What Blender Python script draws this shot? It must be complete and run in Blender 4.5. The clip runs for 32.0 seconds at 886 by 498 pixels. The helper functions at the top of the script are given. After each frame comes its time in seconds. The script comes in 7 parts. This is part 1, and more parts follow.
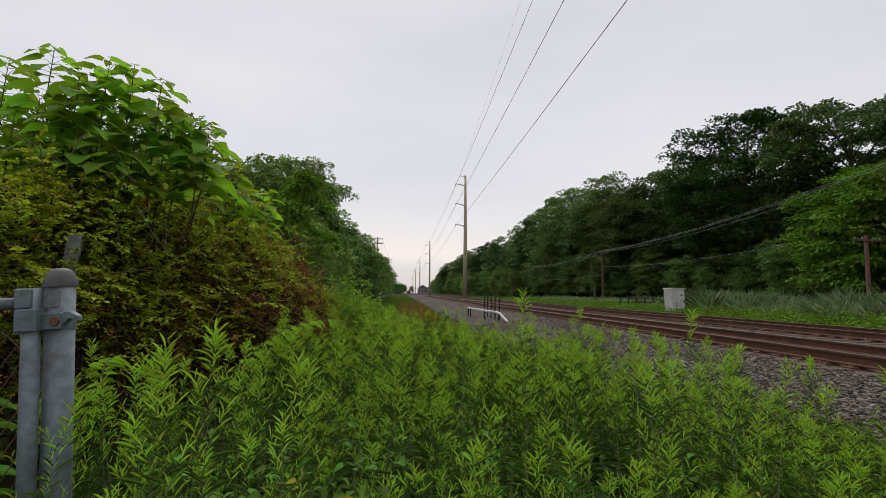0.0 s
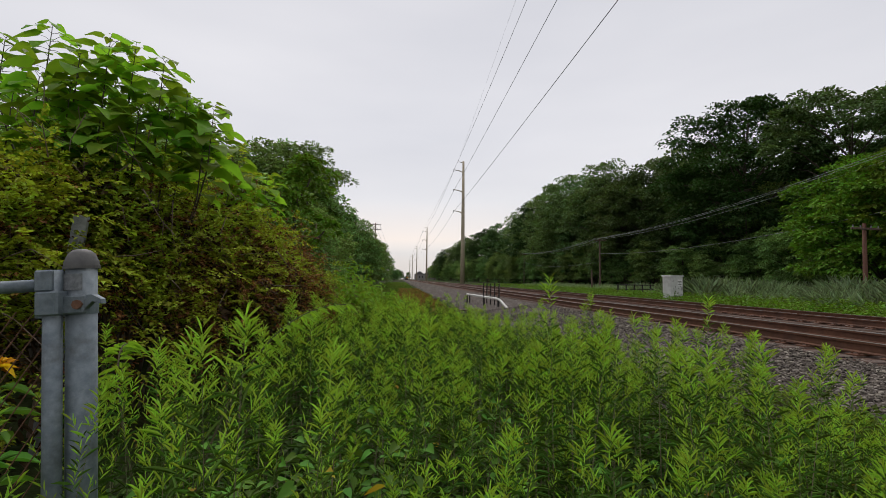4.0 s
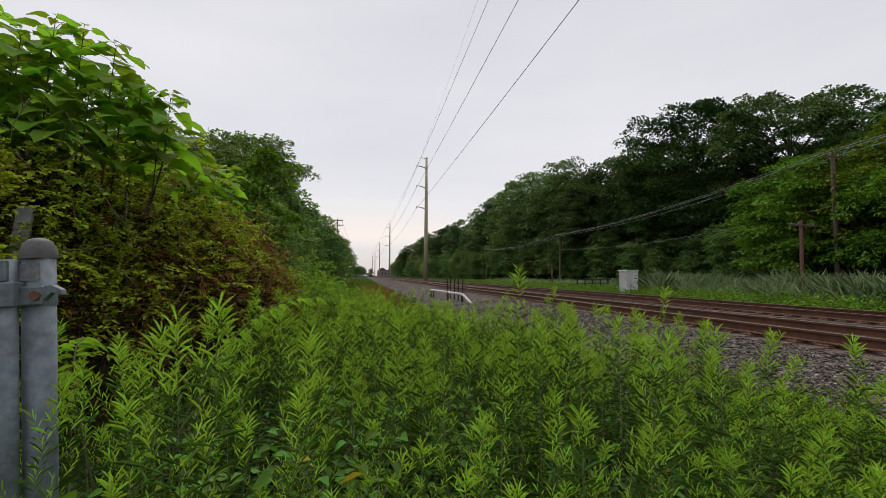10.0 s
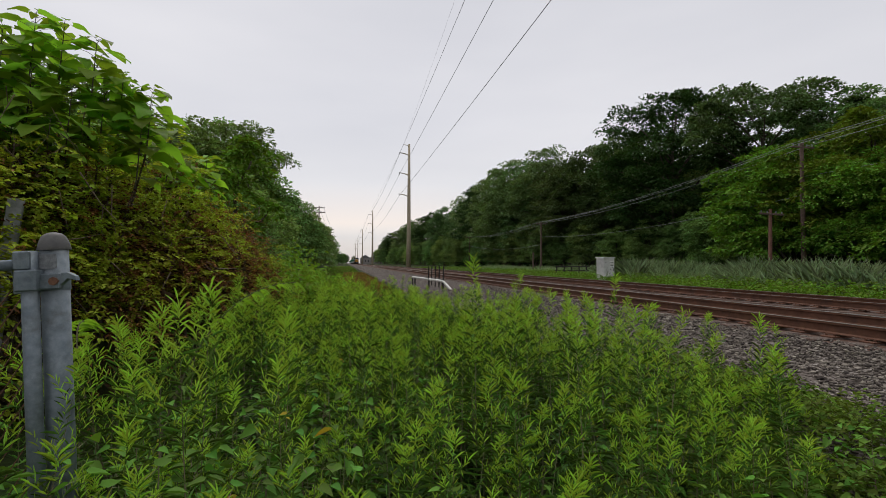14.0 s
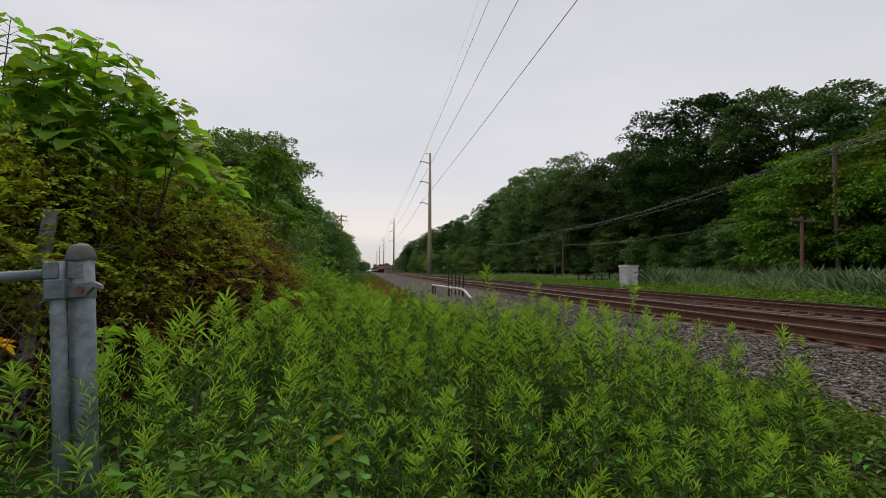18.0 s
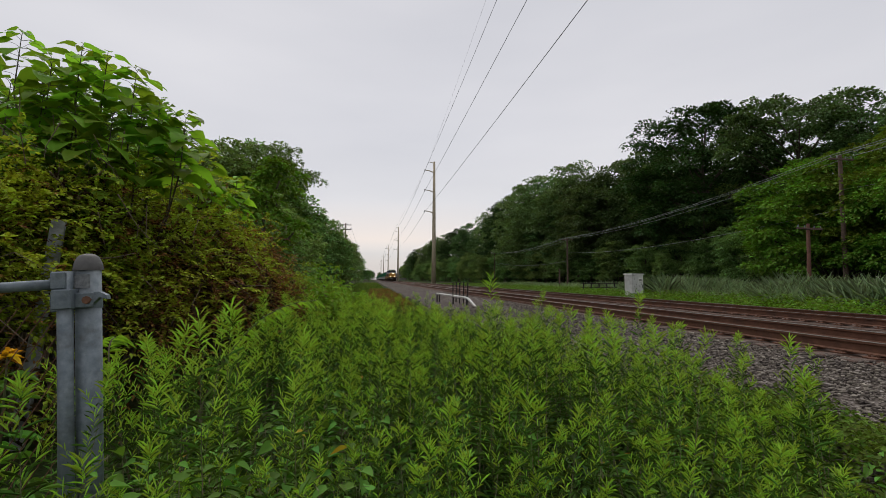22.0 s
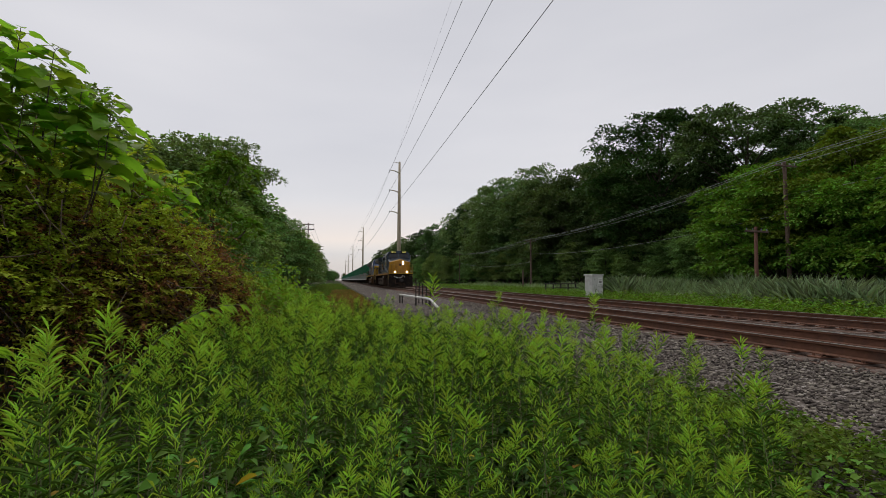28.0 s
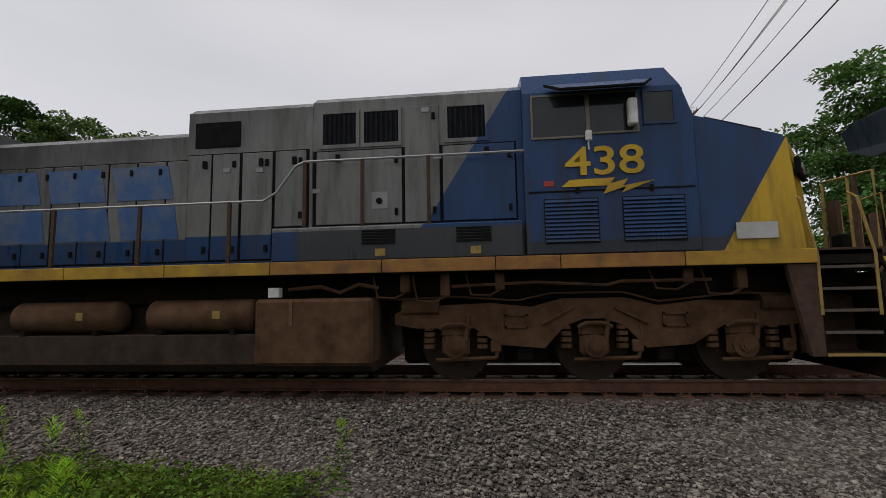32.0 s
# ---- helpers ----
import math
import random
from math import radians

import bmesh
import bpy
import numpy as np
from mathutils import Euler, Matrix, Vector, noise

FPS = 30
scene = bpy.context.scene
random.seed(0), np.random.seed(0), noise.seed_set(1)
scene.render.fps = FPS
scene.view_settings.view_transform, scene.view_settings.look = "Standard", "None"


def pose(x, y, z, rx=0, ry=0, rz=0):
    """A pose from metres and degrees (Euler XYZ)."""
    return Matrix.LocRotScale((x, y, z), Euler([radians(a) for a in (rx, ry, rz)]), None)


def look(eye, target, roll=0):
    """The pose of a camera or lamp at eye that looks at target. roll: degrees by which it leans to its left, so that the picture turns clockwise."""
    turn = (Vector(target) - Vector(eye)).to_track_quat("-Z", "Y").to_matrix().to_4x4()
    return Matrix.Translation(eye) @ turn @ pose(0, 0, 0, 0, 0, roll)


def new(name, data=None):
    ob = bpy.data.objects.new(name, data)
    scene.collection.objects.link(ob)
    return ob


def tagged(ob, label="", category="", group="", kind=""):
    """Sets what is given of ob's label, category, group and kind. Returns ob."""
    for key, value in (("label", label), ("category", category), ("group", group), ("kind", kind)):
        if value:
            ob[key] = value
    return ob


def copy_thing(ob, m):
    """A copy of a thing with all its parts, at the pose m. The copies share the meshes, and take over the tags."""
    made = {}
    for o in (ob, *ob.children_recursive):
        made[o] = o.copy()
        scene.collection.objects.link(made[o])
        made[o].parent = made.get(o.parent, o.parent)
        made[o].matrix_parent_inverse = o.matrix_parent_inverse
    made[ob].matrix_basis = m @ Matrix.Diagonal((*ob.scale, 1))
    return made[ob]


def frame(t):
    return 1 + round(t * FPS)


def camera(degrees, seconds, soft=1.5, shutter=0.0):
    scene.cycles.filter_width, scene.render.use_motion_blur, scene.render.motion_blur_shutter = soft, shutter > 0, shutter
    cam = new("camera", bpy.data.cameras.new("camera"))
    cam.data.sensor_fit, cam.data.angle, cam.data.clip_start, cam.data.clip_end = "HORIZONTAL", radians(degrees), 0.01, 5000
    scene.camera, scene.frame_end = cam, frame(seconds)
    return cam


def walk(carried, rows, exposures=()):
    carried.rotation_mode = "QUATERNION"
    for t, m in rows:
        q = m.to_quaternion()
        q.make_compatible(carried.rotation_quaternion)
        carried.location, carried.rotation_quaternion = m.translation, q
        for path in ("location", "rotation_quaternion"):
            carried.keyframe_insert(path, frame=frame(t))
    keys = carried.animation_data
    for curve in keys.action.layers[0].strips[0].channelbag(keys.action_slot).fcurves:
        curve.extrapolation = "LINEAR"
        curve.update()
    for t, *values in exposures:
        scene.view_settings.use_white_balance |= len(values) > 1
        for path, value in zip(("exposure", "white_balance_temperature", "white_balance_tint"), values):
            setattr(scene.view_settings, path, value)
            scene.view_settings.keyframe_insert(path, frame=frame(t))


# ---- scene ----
cam = camera(87.9, 32.0, 0.75)
PATH = [
    (0, (-7.242, -0.358, 0.925), (-7.074, 1.626, 1.116), 0.4),
    (1, (-7.225, -0.396, 0.93), (-7.079, 1.592, 1.098), 0.6),
    (2, (-7.222, -0.384, 0.922), (-7.081, 1.605, 1.083), 0.6),
    (3, (-7.235, -0.381, 0.926), (-7.105, 1.611, 1.053), 0.6),
    (3.5, (-7.314, -0.265, 0.922), (-7.164, 1.725, 1.056), 0.7),
    (5.5, (-7.503, -0.267, 0.896), (-7.238, 1.712, 1.009), 0.2),
    (6.5, (-7.451, -0.307, 0.894), (-7.169, 1.671, 1.002), 0.3),
    (7.5, (-7.449, -0.306, 0.886), (-7.156, 1.67, 0.994), 0.2),
    (9, (-7.465, -0.283, 0.883), (-7.165, 1.691, 0.988), 0.2),
    (10, (-7.454, -0.285, 0.883), (-7.112, 1.682, 1.0), 0.3),
    (11, (-7.422, -0.281, 0.884), (-7.09, 1.689, 0.987), 0.3),
    (12, (-7.497, -0.34, 0.851), (-7.091, 1.617, 0.928), 0.1),
    (12.5, (-7.444, -0.485, 0.834), (-6.971, 1.457, 0.905), 0.0),
    (13, (-7.361, -0.631, 0.867), (-6.878, 1.309, 0.933), 0.1),
    (13.5, (-7.375, -0.629, 0.87), (-6.932, 1.32, 0.929), 0.1),
    (14, (-7.387, -0.678, 0.887), (-6.973, 1.278, 0.949), 0.2),
    (15, (-7.36, -0.699, 0.897), (-6.984, 1.264, 0.974), 0.2),
    (15.5, (-7.355, -0.702, 0.898), (-6.997, 1.264, 0.982), 0.3),
    (17.5, (-7.338, -0.71, 0.897), (-7.016, 1.261, 0.996), 0.3),
    (19, (-7.342, -0.704, 0.898), (-7.013, 1.267, 0.986), 0.3),
    (20, (-7.337, -0.702, 0.899), (-7.015, 1.27, 1.001), 0.3),
    (21, (-7.342, -0.716, 0.903), (-7.035, 1.257, 1.024), 0.3),
    (23, (-7.332, -0.714, 0.903), (-7.027, 1.258, 1.039), 0.2),
    (24.5, (-7.329, -0.709, 0.903), (-7.015, 1.262, 1.036), 0.2),
    (26.5, (-7.214, -0.461, 0.904), (-6.817, 1.495, 1.033), 0.1),
    (27.5, (-7.14, -0.493, 0.907), (-6.708, 1.456, 1.042), 0.1),
    (28.5, (-7.108, -0.483, 0.908), (-6.632, 1.455, 1.045), 0.2),
    (29, (-7.075, -0.483, 0.923), (-6.56, 1.445, 1.062), 0.2),
    (29.5, (-7.057, -0.483, 0.923), (-6.46, 1.42, 1.068), 0.1),
    (30, (-7.025, -0.507, 0.937), (-6.307, 1.354, 1.088), 0.0),
    (30.5, (-7.25, -0.72, 1.06), (-6.386, 1.077, 1.213), -0.0),
    (31, (-7.38, -1.022, 1.156), (-6.215, 0.592, 1.348), -0.6),
    (31.2, (-7.42, -1.11, 1.17), (-6.05, 0.345, 1.345), -1.6),
    (31.5, (-7.269, -1.031, 1.263), (-5.619, 0.081, 1.466), -1.5),
    (31.8, (-7.265, -1.06, 1.272), (-5.376, -0.434, 1.463), -1.4),
    (32, (-7.296, -0.82, 1.272), (-5.319, -0.603, 1.479), -1.0),
]
walk(cam, [(t, look(*p)) for t, *p in PATH], [(0, 0.10), (10, 0.14), (13, 0.09), (22, 0.0), (30, -0.04), (32, -0.06)])

# ---------- light ----------
world = bpy.data.worlds.new("overcast_sky")
scene.world = world
world.use_nodes = True
wn = world.node_tree
wn.nodes.clear()


def node(tree, kind, **values):
    n = tree.nodes.new(kind)
    for key, value in values.items():
        n.inputs[key.replace("_", " ")].default_value = value
    return n


def mth(tree, op, a, b=0.0):
    n = tree.nodes.new("ShaderNodeMath")
    n.operation = op
    for i, v in enumerate((a, b)):
        if isinstance(v, (int, float)):
            n.inputs[i].default_value = v
        else:
            tree.links.new(v, n.inputs[i])
    return n.outputs[0]


def mixc(tree, fac, a, b, blend="MIX"):
    n = tree.nodes.new("ShaderNodeMix")
    n.data_type = "RGBA"
    n.blend_type = blend
    for i, v in ((0, fac), (6, a), (7, b)):
        if isinstance(v, (int, float)):
            n.inputs[i].default_value = v
        elif isinstance(v, tuple):
            n.inputs[i].default_value = (*v, 1)
        else:
            tree.links.new(v, n.inputs[i])
    return n.outputs[2]


def ramp(tree, fac, *stops):
    n = tree.nodes.new("ShaderNodeValToRGB")
    while len(n.color_ramp.elements) < len(stops):
        n.color_ramp.elements.new(0.5)
    for e, (p, c) in zip(n.color_ramp.elements, stops):
        e.position, e.color = p, (*c, 1)
    tree.links.new(fac, n.inputs[0])
    return n.outputs[0]


sky = wn.nodes.new("ShaderNodeTexSky")
sky.sky_type, sky.sun_disc = "NISHITA", False
sky.sun_elevation, sky.sun_rotation = radians(55), radians(0)
coord = wn.nodes.new("ShaderNodeTexCoord")
sep = wn.nodes.new("ShaderNodeSeparateXYZ")
wn.links.new(coord.outputs["Generated"], sep.inputs[0])
height = ramp(wn, sep.outputs[2], (0.0, (0.58, 0.55, 0.55)), (0.035, (0.64, 0.60, 0.60)), (0.075, (0.67, 0.655, 0.67)),
              (0.3, (0.685, 0.675, 0.70)), (1.0, (0.67, 0.665, 0.69)))
squash = wn.nodes.new("ShaderNodeMapping")
squash.inputs["Scale"].default_value = (1, 1, 4)
wn.links.new(coord.outputs["Generated"], squash.inputs[0])
cloud = node(wn, "ShaderNodeTexNoise", Scale=1.3, Detail=4.0, Roughness=0.45)
wn.links.new(squash.outputs[0], cloud.inputs["Vector"])
veil = ramp(wn, cloud.outputs[0], (0.3, (0.91, 0.915, 0.93)), (0.72, (1.11, 1.10, 1.085)))
grey = mixc(wn, 1.0, height, veil, "MULTIPLY")
# the dawn's warm streak, low over the far end of the line
ahead = mth(wn, "POWER", mth(wn, "MAXIMUM", sep.outputs[1], 0.0), 14)
low = mth(wn, "MULTIPLY", ahead, ramp(wn, sep.outputs[2], (0.0, (0, 0, 0)), (0.055, (0.05, 0.05, 0.05)), (0.085, (1, 1, 1)), (0.17, (0, 0, 0))))
warm = mixc(wn, low, grey, (0.88, 0.77, 0.71))
skyb = node(wn, "ShaderNodeBackground", Strength=0.012)
wn.links.new(sky.outputs[0], skyb.inputs[0])
overb = node(wn, "ShaderNodeBackground", Strength=0.93)
wn.links.new(warm, overb.inputs[0])
both = wn.nodes.new("ShaderNodeAddShader")
wn.links.new(skyb.outputs[0], both.inputs[0])
wn.links.new(overb.outputs[0], both.inputs[1])
wout = wn.nodes.new("ShaderNodeOutputWorld")
wn.links.new(both.outputs[0], wout.inputs[0])

sun = new("sun", bpy.data.lights.new("sun", "SUN"))
sun.data.energy, sun.data.angle, sun.data.color = 1.5, radians(40), (1, 0.95, 0.9)
sun.matrix_world = look((-12, 34, 60), (0, 0, 0))


# ---------- materials ----------
def material(name, a, b, scale=8.0, rough=0.8, metal=0.0, bump=0.1, dirt=None, dirt_scale=1.3, island=0.0, glow=0.0, leafy=0.0,
             space="Object", spec=0.4, each=0.0):
    """Two colours mixed by noise, a coarser layer of dirt, per-piece variation, bump; leafy lets light through."""
    m = bpy.data.materials.new(name)
    m.use_nodes = True
    t = m.node_tree
    p = t.nodes["Principled BSDF"]
    p.inputs["Roughness"].default_value, p.inputs["Metallic"].default_value = rough, metal
    p.inputs["Specular IOR Level"].default_value = spec
    tc = t.nodes.new("ShaderNodeTexCoord")
    n = node(t, "ShaderNodeTexNoise", Scale=scale, Detail=6.0, Roughness=0.6)
    t.links.new(tc.outputs[space], n.inputs["Vector"])
    fac = ramp(t, n.outputs[0], (0.32, (0, 0, 0)), (0.68, (1, 1, 1)))
    col = mixc(t, fac, a, b)
    if dirt:
        n2 = node(t, "ShaderNodeTexNoise", Scale=dirt_scale, Detail=8.0, Roughness=0.7)
        t.links.new(tc.outputs[space], n2.inputs["Vector"])
        col = mixc(t, ramp(t, n2.outputs[0], (0.48, (0, 0, 0)), (0.72, (0.85, 0.85, 0.85))), col, dirt)
    if island:
        g = t.nodes.new("ShaderNodeNewGeometry")
        v = mth(t, "ADD", mth(t, "MULTIPLY", g.outputs["Random Per Island"], island), 1 - island / 2)
        hsv = t.nodes.new("ShaderNodeHueSaturation")
        t.links.new(v, hsv.inputs["Value"])
        h = mth(t, "ADD", mth(t, "MULTIPLY", g.outputs["Random Per Island"], 0.05), 0.478)
        t.links.new(h, hsv.inputs["Hue"])
        t.links.new(col, hsv.inputs["Color"])
        col = hsv.outputs[0]
    if each:
        oi = t.nodes.new("ShaderNodeObjectInfo")
        hs = t.nodes.new("ShaderNodeHueSaturation")
        t.links.new(mth(t, "ADD", mth(t, "MULTIPLY", oi.outputs["Random"], each), 1 - each / 2), hs.inputs["Value"])
        t.links.new(mth(t, "ADD", mth(t, "MULTIPLY", mth(t, "FRACT", mth(t, "MULTIPLY", oi.outputs["Random"], 7.3)), 0.05), 0.472), hs.inputs["Hue"])
        t.links.new(col, hs.inputs["Color"])
        col = hs.outputs[0]
    t.links.new(col, p.inputs["Base Color"])
    if bump:
        bn = node(t, "ShaderNodeBump", Strength=bump, Distance=0.02)
        t.links.new(n.outputs[0], bn.inputs["Height"])
        t.links.new(bn.outputs[0], p.inputs["Normal"])
    if glow:
        t.links.new(col, p.inputs["Emission Color"])
        p.inputs["Emission Strength"].default_value = glow
    if leafy:
        tr = t.nodes.new("ShaderNodeBsdfTranslucent")
        lit = mixc(t, 1.0, col, (1.25, 1.3, 0.6), "MULTIPLY")
        t.links.new(lit, tr.inputs[0])
        mx = node(t, "ShaderNodeMixShader", Fac=leafy)
        t.links.new(p.outputs[0], mx.inputs[1])
        t.links.new(tr.outputs[0], mx.inputs[2])
        t.links.new(mx.outputs[0], t.nodes["Material Output"].inputs[0])
    return m


def leaf(name, a, b, island=0.5, leafy=0.35, scale=1.5, rough=0.6, each=0.0):
    return material(name, a, b, scale=scale, rough=rough, bump=0, island=island, leafy=leafy, spec=0.06, each=each)


# mature leaves against young tips, the contrast widened to paint shade low down
M_WEED = leaf("mature_shaded_weed_leaf", (0.050, 0.104, 0.018), (0.120, 0.212, 0.034), 1.0, 0.10, 0.9)
M_WEED_TIP = leaf("young_lit_weed_leaf", (0.265, 0.415, 0.045), (0.40, 0.58, 0.075), 0.6, 0.3, 0.9)
M_YELLOWED = leaf("yellowed_leaf", (0.30, 0.30, 0.03), (0.36, 0.16, 0.03), 0.8, 0.3, 3.0)
M_WEED_STEM = material("weed_stem", (0.07, 0.10, 0.03), (0.10, 0.07, 0.04), 6, bump=0)
M_BROAD = leaf("broad_leaf", (0.14, 0.255, 0.026), (0.25, 0.39, 0.042), 0.9, 0.5, 1.2, 0.45)
M_VINE = leaf("vine_leaf", (0.19, 0.27, 0.028), (0.38, 0.40, 0.045), 1.0, 0.38, 0.9)
M_BROWN = leaf("withered_leaf", (0.13, 0.05, 0.026), (0.30, 0.14, 0.048), 1.2, 0.2, 2.0)
M_SEEDLING = leaf("seedling_leaf", (0.060, 0.135, 0.022), (0.145, 0.27, 0.040), 0.9, 0.25, 1.5, 0.5)
M_BLOSSOM = leaf("orange_petal", (0.50, 0.20, 0.015), (0.62, 0.34, 0.02), 0.6, 0.35, 8.0)
# low leaves coloured dark to paint the shade between the weeds
M_WEED_SHADE = leaf("shade_dark_low_leaf", (0.028, 0.055, 0.014), (0.06, 0.105, 0.022), 0.8, 0.1, 2.0)
M_BRIGHT = leaf("bright_leaf", (0.14, 0.25, 0.028), (0.24, 0.35, 0.05), 0.7, 0.4, 1.5)
M_COVER = leaf("ground_cover_leaf", (0.070, 0.125, 0.018), (0.150, 0.205, 0.034), 1.2, 0.3, 2.5)
M_OAK = leaf("oak_leaf", (0.028, 0.060, 0.018), (0.050, 0.094, 0.026), 1.0, 0.2, 0.12, each=0.4)
# haze over the far woods is put into this paler leaf colour
M_HAZED_TREE = leaf("hazed_tree_leaf", (0.080, 0.135, 0.052), (0.142, 0.205, 0.078), 1.0, 0.25, 0.1, each=0.7)
M_FENCE_TREE = leaf("fence_tree_leaf", (0.115, 0.195, 0.066), (0.20, 0.29, 0.092), 1.1, 0.25, 0.2, each=0.6)
M_LIGHT_TREE = leaf("locust_leaf", (0.108, 0.182, 0.024), (0.172, 0.265, 0.034), 1.0, 0.25, 0.15, each=0.4)
M_REED = leaf("reed_leaf", (0.17, 0.24, 0.13), (0.29, 0.36, 0.22), 0.9, 0.25, 0.7)
M_FARCOVER = leaf("far_cover_leaf", (0.075, 0.15, 0.017), (0.15, 0.235, 0.028), 1.1, 0.3, 0.6)
M_GRASS = leaf("grass_blade", (0.09, 0.19, 0.03), (0.19, 0.21, 0.055), 0.7, 0.3, 0.3)
M_DRYGRASS = leaf("dry_grass_blade", (0.24, 0.13, 0.05), (0.34, 0.22, 0.085), 0.6, 0.2, 0.5)
# shade deep inside the thicket is put into this dark withered brown
M_INNER_SHADE = leaf("shade_dark_inner_leaf", (0.036, 0.024, 0.012), (0.075, 0.046, 0.022), 0.8, 0.1, 1.0)
M_BARK = material("bark", (0.05, 0.04, 0.03), (0.10, 0.08, 0.06), 9, bump=0.6)
M_TWIG = material("dead_twig", (0.12, 0.08, 0.055), (0.20, 0.15, 0.11), 12, bump=0.3)
M_GALV = material("galvanised_steel", (0.11, 0.137, 0.16), (0.205, 0.24, 0.265), 22, 0.55, 0.35, 0.08, dirt=(0.075, 0.082, 0.08), dirt_scale=9)
M_GREYWOOD = material("weathered_grey_wood", (0.20, 0.21, 0.215), (0.33, 0.34, 0.345), 14, 0.85, 0, 0.4, dirt=(0.07, 0.075, 0.06), dirt_scale=5)
M_FENCEBOARD = material("dark_fence_board", (0.055, 0.028, 0.020), (0.095, 0.05, 0.036), 7, 0.9, 0, 0.4, dirt=(0.03, 0.02, 0.016), each=0.4)
M_RUST_BOLT = material("rusty_bolt", (0.12, 0.06, 0.04), (0.20, 0.10, 0.06), 30, 0.8, 0.3, 0.3)
M_STICKER = material("worn_grey_sticker", (0.12, 0.13, 0.14), (0.24, 0.25, 0.26), 60, 0.7, 0.1, 0.1)
M_PLASTIC = material("dull_grey_cap", (0.085, 0.083, 0.082), (0.13, 0.125, 0.12), 20, 0.6, 0.3, 0.1)
M_RAIL = material("rusty_rail", (0.095, 0.040, 0.023), (0.145, 0.066, 0.039), 7, 0.75, 0.2, 0.25, dirt=(0.05, 0.03, 0.024), dirt_scale=2.2)
M_RAILTOP = material("polished_railhead", (0.34, 0.33, 0.33), (0.45, 0.43, 0.42), 20, 0.32, 0.9, 0.02)
M_TIE = material("weathered_tie", (0.075, 0.052, 0.042), (0.125, 0.090, 0.074), 16, 0.9, 0, 0.6, dirt=(0.095, 0.050, 0.034), dirt_scale=3)
M_PLATE = material("rusty_tie_plate", (0.10, 0.045, 0.028), (0.15, 0.07, 0.042), 20, 0.85, 0.2, 0.3)
M_STONE = material("ballast_stone", (0.080, 0.067, 0.057), (0.215, 0.186, 0.162), 9, 0.9, 0, 0.4, island=1.5, spec=0.15)
M_POLE = material("weathered_steel_pole", (0.34, 0.285, 0.20), (0.43, 0.37, 0.27), 2.5, 0.7, 0.2, 0.1)
M_WOODPOLE = material("old_utility_pole", (0.085, 0.055, 0.042), (0.15, 0.10, 0.08), 5, 0.9, 0, 0.5)
M_REDPOLE = material("reddish_pole", (0.13, 0.06, 0.045), (0.18, 0.09, 0.065), 5, 0.9, 0, 0.5)
M_WIRE = material("wire", (0.05, 0.05, 0.055), (0.08, 0.08, 0.085), 2, 0.5, 0.6, 0)
M_PALEWIRE = material("pale_wire", (0.16, 0.17, 0.17), (0.22, 0.23, 0.23), 2, 0.5, 0.4, 0)
M_INSUL = material("insulator", (0.20, 0.20, 0.21), (0.27, 0.27, 0.28), 5, 0.4, 0, 0)
M_CASE = material("silver_case", (0.50, 0.50, 0.49), (0.60, 0.60, 0.58), 4, 0.6, 0.2, 0.06, dirt=(0.34, 0.33, 0.31), dirt_scale=2.5)
M_WHITE = material("white_paint", (0.62, 0.62, 0.60), (0.74, 0.74, 0.72), 9, 0.6, 0, 0.05, dirt=(0.42, 0.40, 0.36))
M_DARKSTEEL = material("dark_steel", (0.028, 0.026, 0.025), (0.05, 0.045, 0.042), 10, 0.7, 0.4, 0.15)
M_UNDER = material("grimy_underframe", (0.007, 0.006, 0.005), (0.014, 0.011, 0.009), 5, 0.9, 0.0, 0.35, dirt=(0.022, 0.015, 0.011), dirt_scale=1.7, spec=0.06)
M_TRUCK = material("dusty_truck_frame", (0.080, 0.043, 0.024), (0.118, 0.068, 0.040), 4, 0.9, 0.0, 0.3, dirt=(0.035, 0.021, 0.012), dirt_scale=2.4, spec=0.1)
M_TRUCKDARK = material("sooty_truck_frame", (0.045, 0.031, 0.023), (0.068, 0.047, 0.035), 4, 0.85, 0, 0.3, dirt=(0.022, 0.016, 0.012), dirt_scale=2.4, spec=0.15)
M_WHEEL = material("brown_wheel", (0.022, 0.015, 0.011), (0.040, 0.027, 0.020), 6, 0.8, 0, 0.1, spec=0.15)
M_GLASS = material("dark_cab_glass", (0.012, 0.014, 0.016), (0.02, 0.023, 0.025), 2, 0.10, 0, 0, spec=0.4)
M_BLACK = material("black_opening", (0.008, 0.008, 0.009), (0.014, 0.014, 0.015), 6, 0.9, 0, 0.1, spec=0.04)
M_ALU = material("window_frame_metal", (0.30, 0.29, 0.27), (0.38, 0.37, 0.35), 12, 0.5, 0.6, 0.05)
M_DIRTYSTRIPE = material("dirty_yellow_stripe", (0.30, 0.17, 0.02), (0.44, 0.27, 0.02), 3, 0.6, 0, 0.05, dirt=(0.13, 0.07, 0.03), dirt_scale=2.2)
M_RUSTSTRIPE = material("rusty_deck_edge", (0.21, 0.09, 0.03), (0.30, 0.15, 0.03), 4, 0.7, 0, 0.05, dirt=(0.09, 0.045, 0.025), dirt_scale=2.5)
M_SLAT = material("sooty_blue_slat", (0.010, 0.013, 0.02), (0.018, 0.022, 0.03), 8, 0.8, 0, 0.05, spec=0.08)
M_RUSTYPOST = material("rusty_brown_post", (0.05, 0.032, 0.024), (0.085, 0.052, 0.036), 8, 0.85, 0, 0.1, spec=0.12)
M_WINFRAME = material("tan_window_frame", (0.12, 0.11, 0.085), (0.17, 0.15, 0.115), 12, 0.5, 0.4, 0.05)
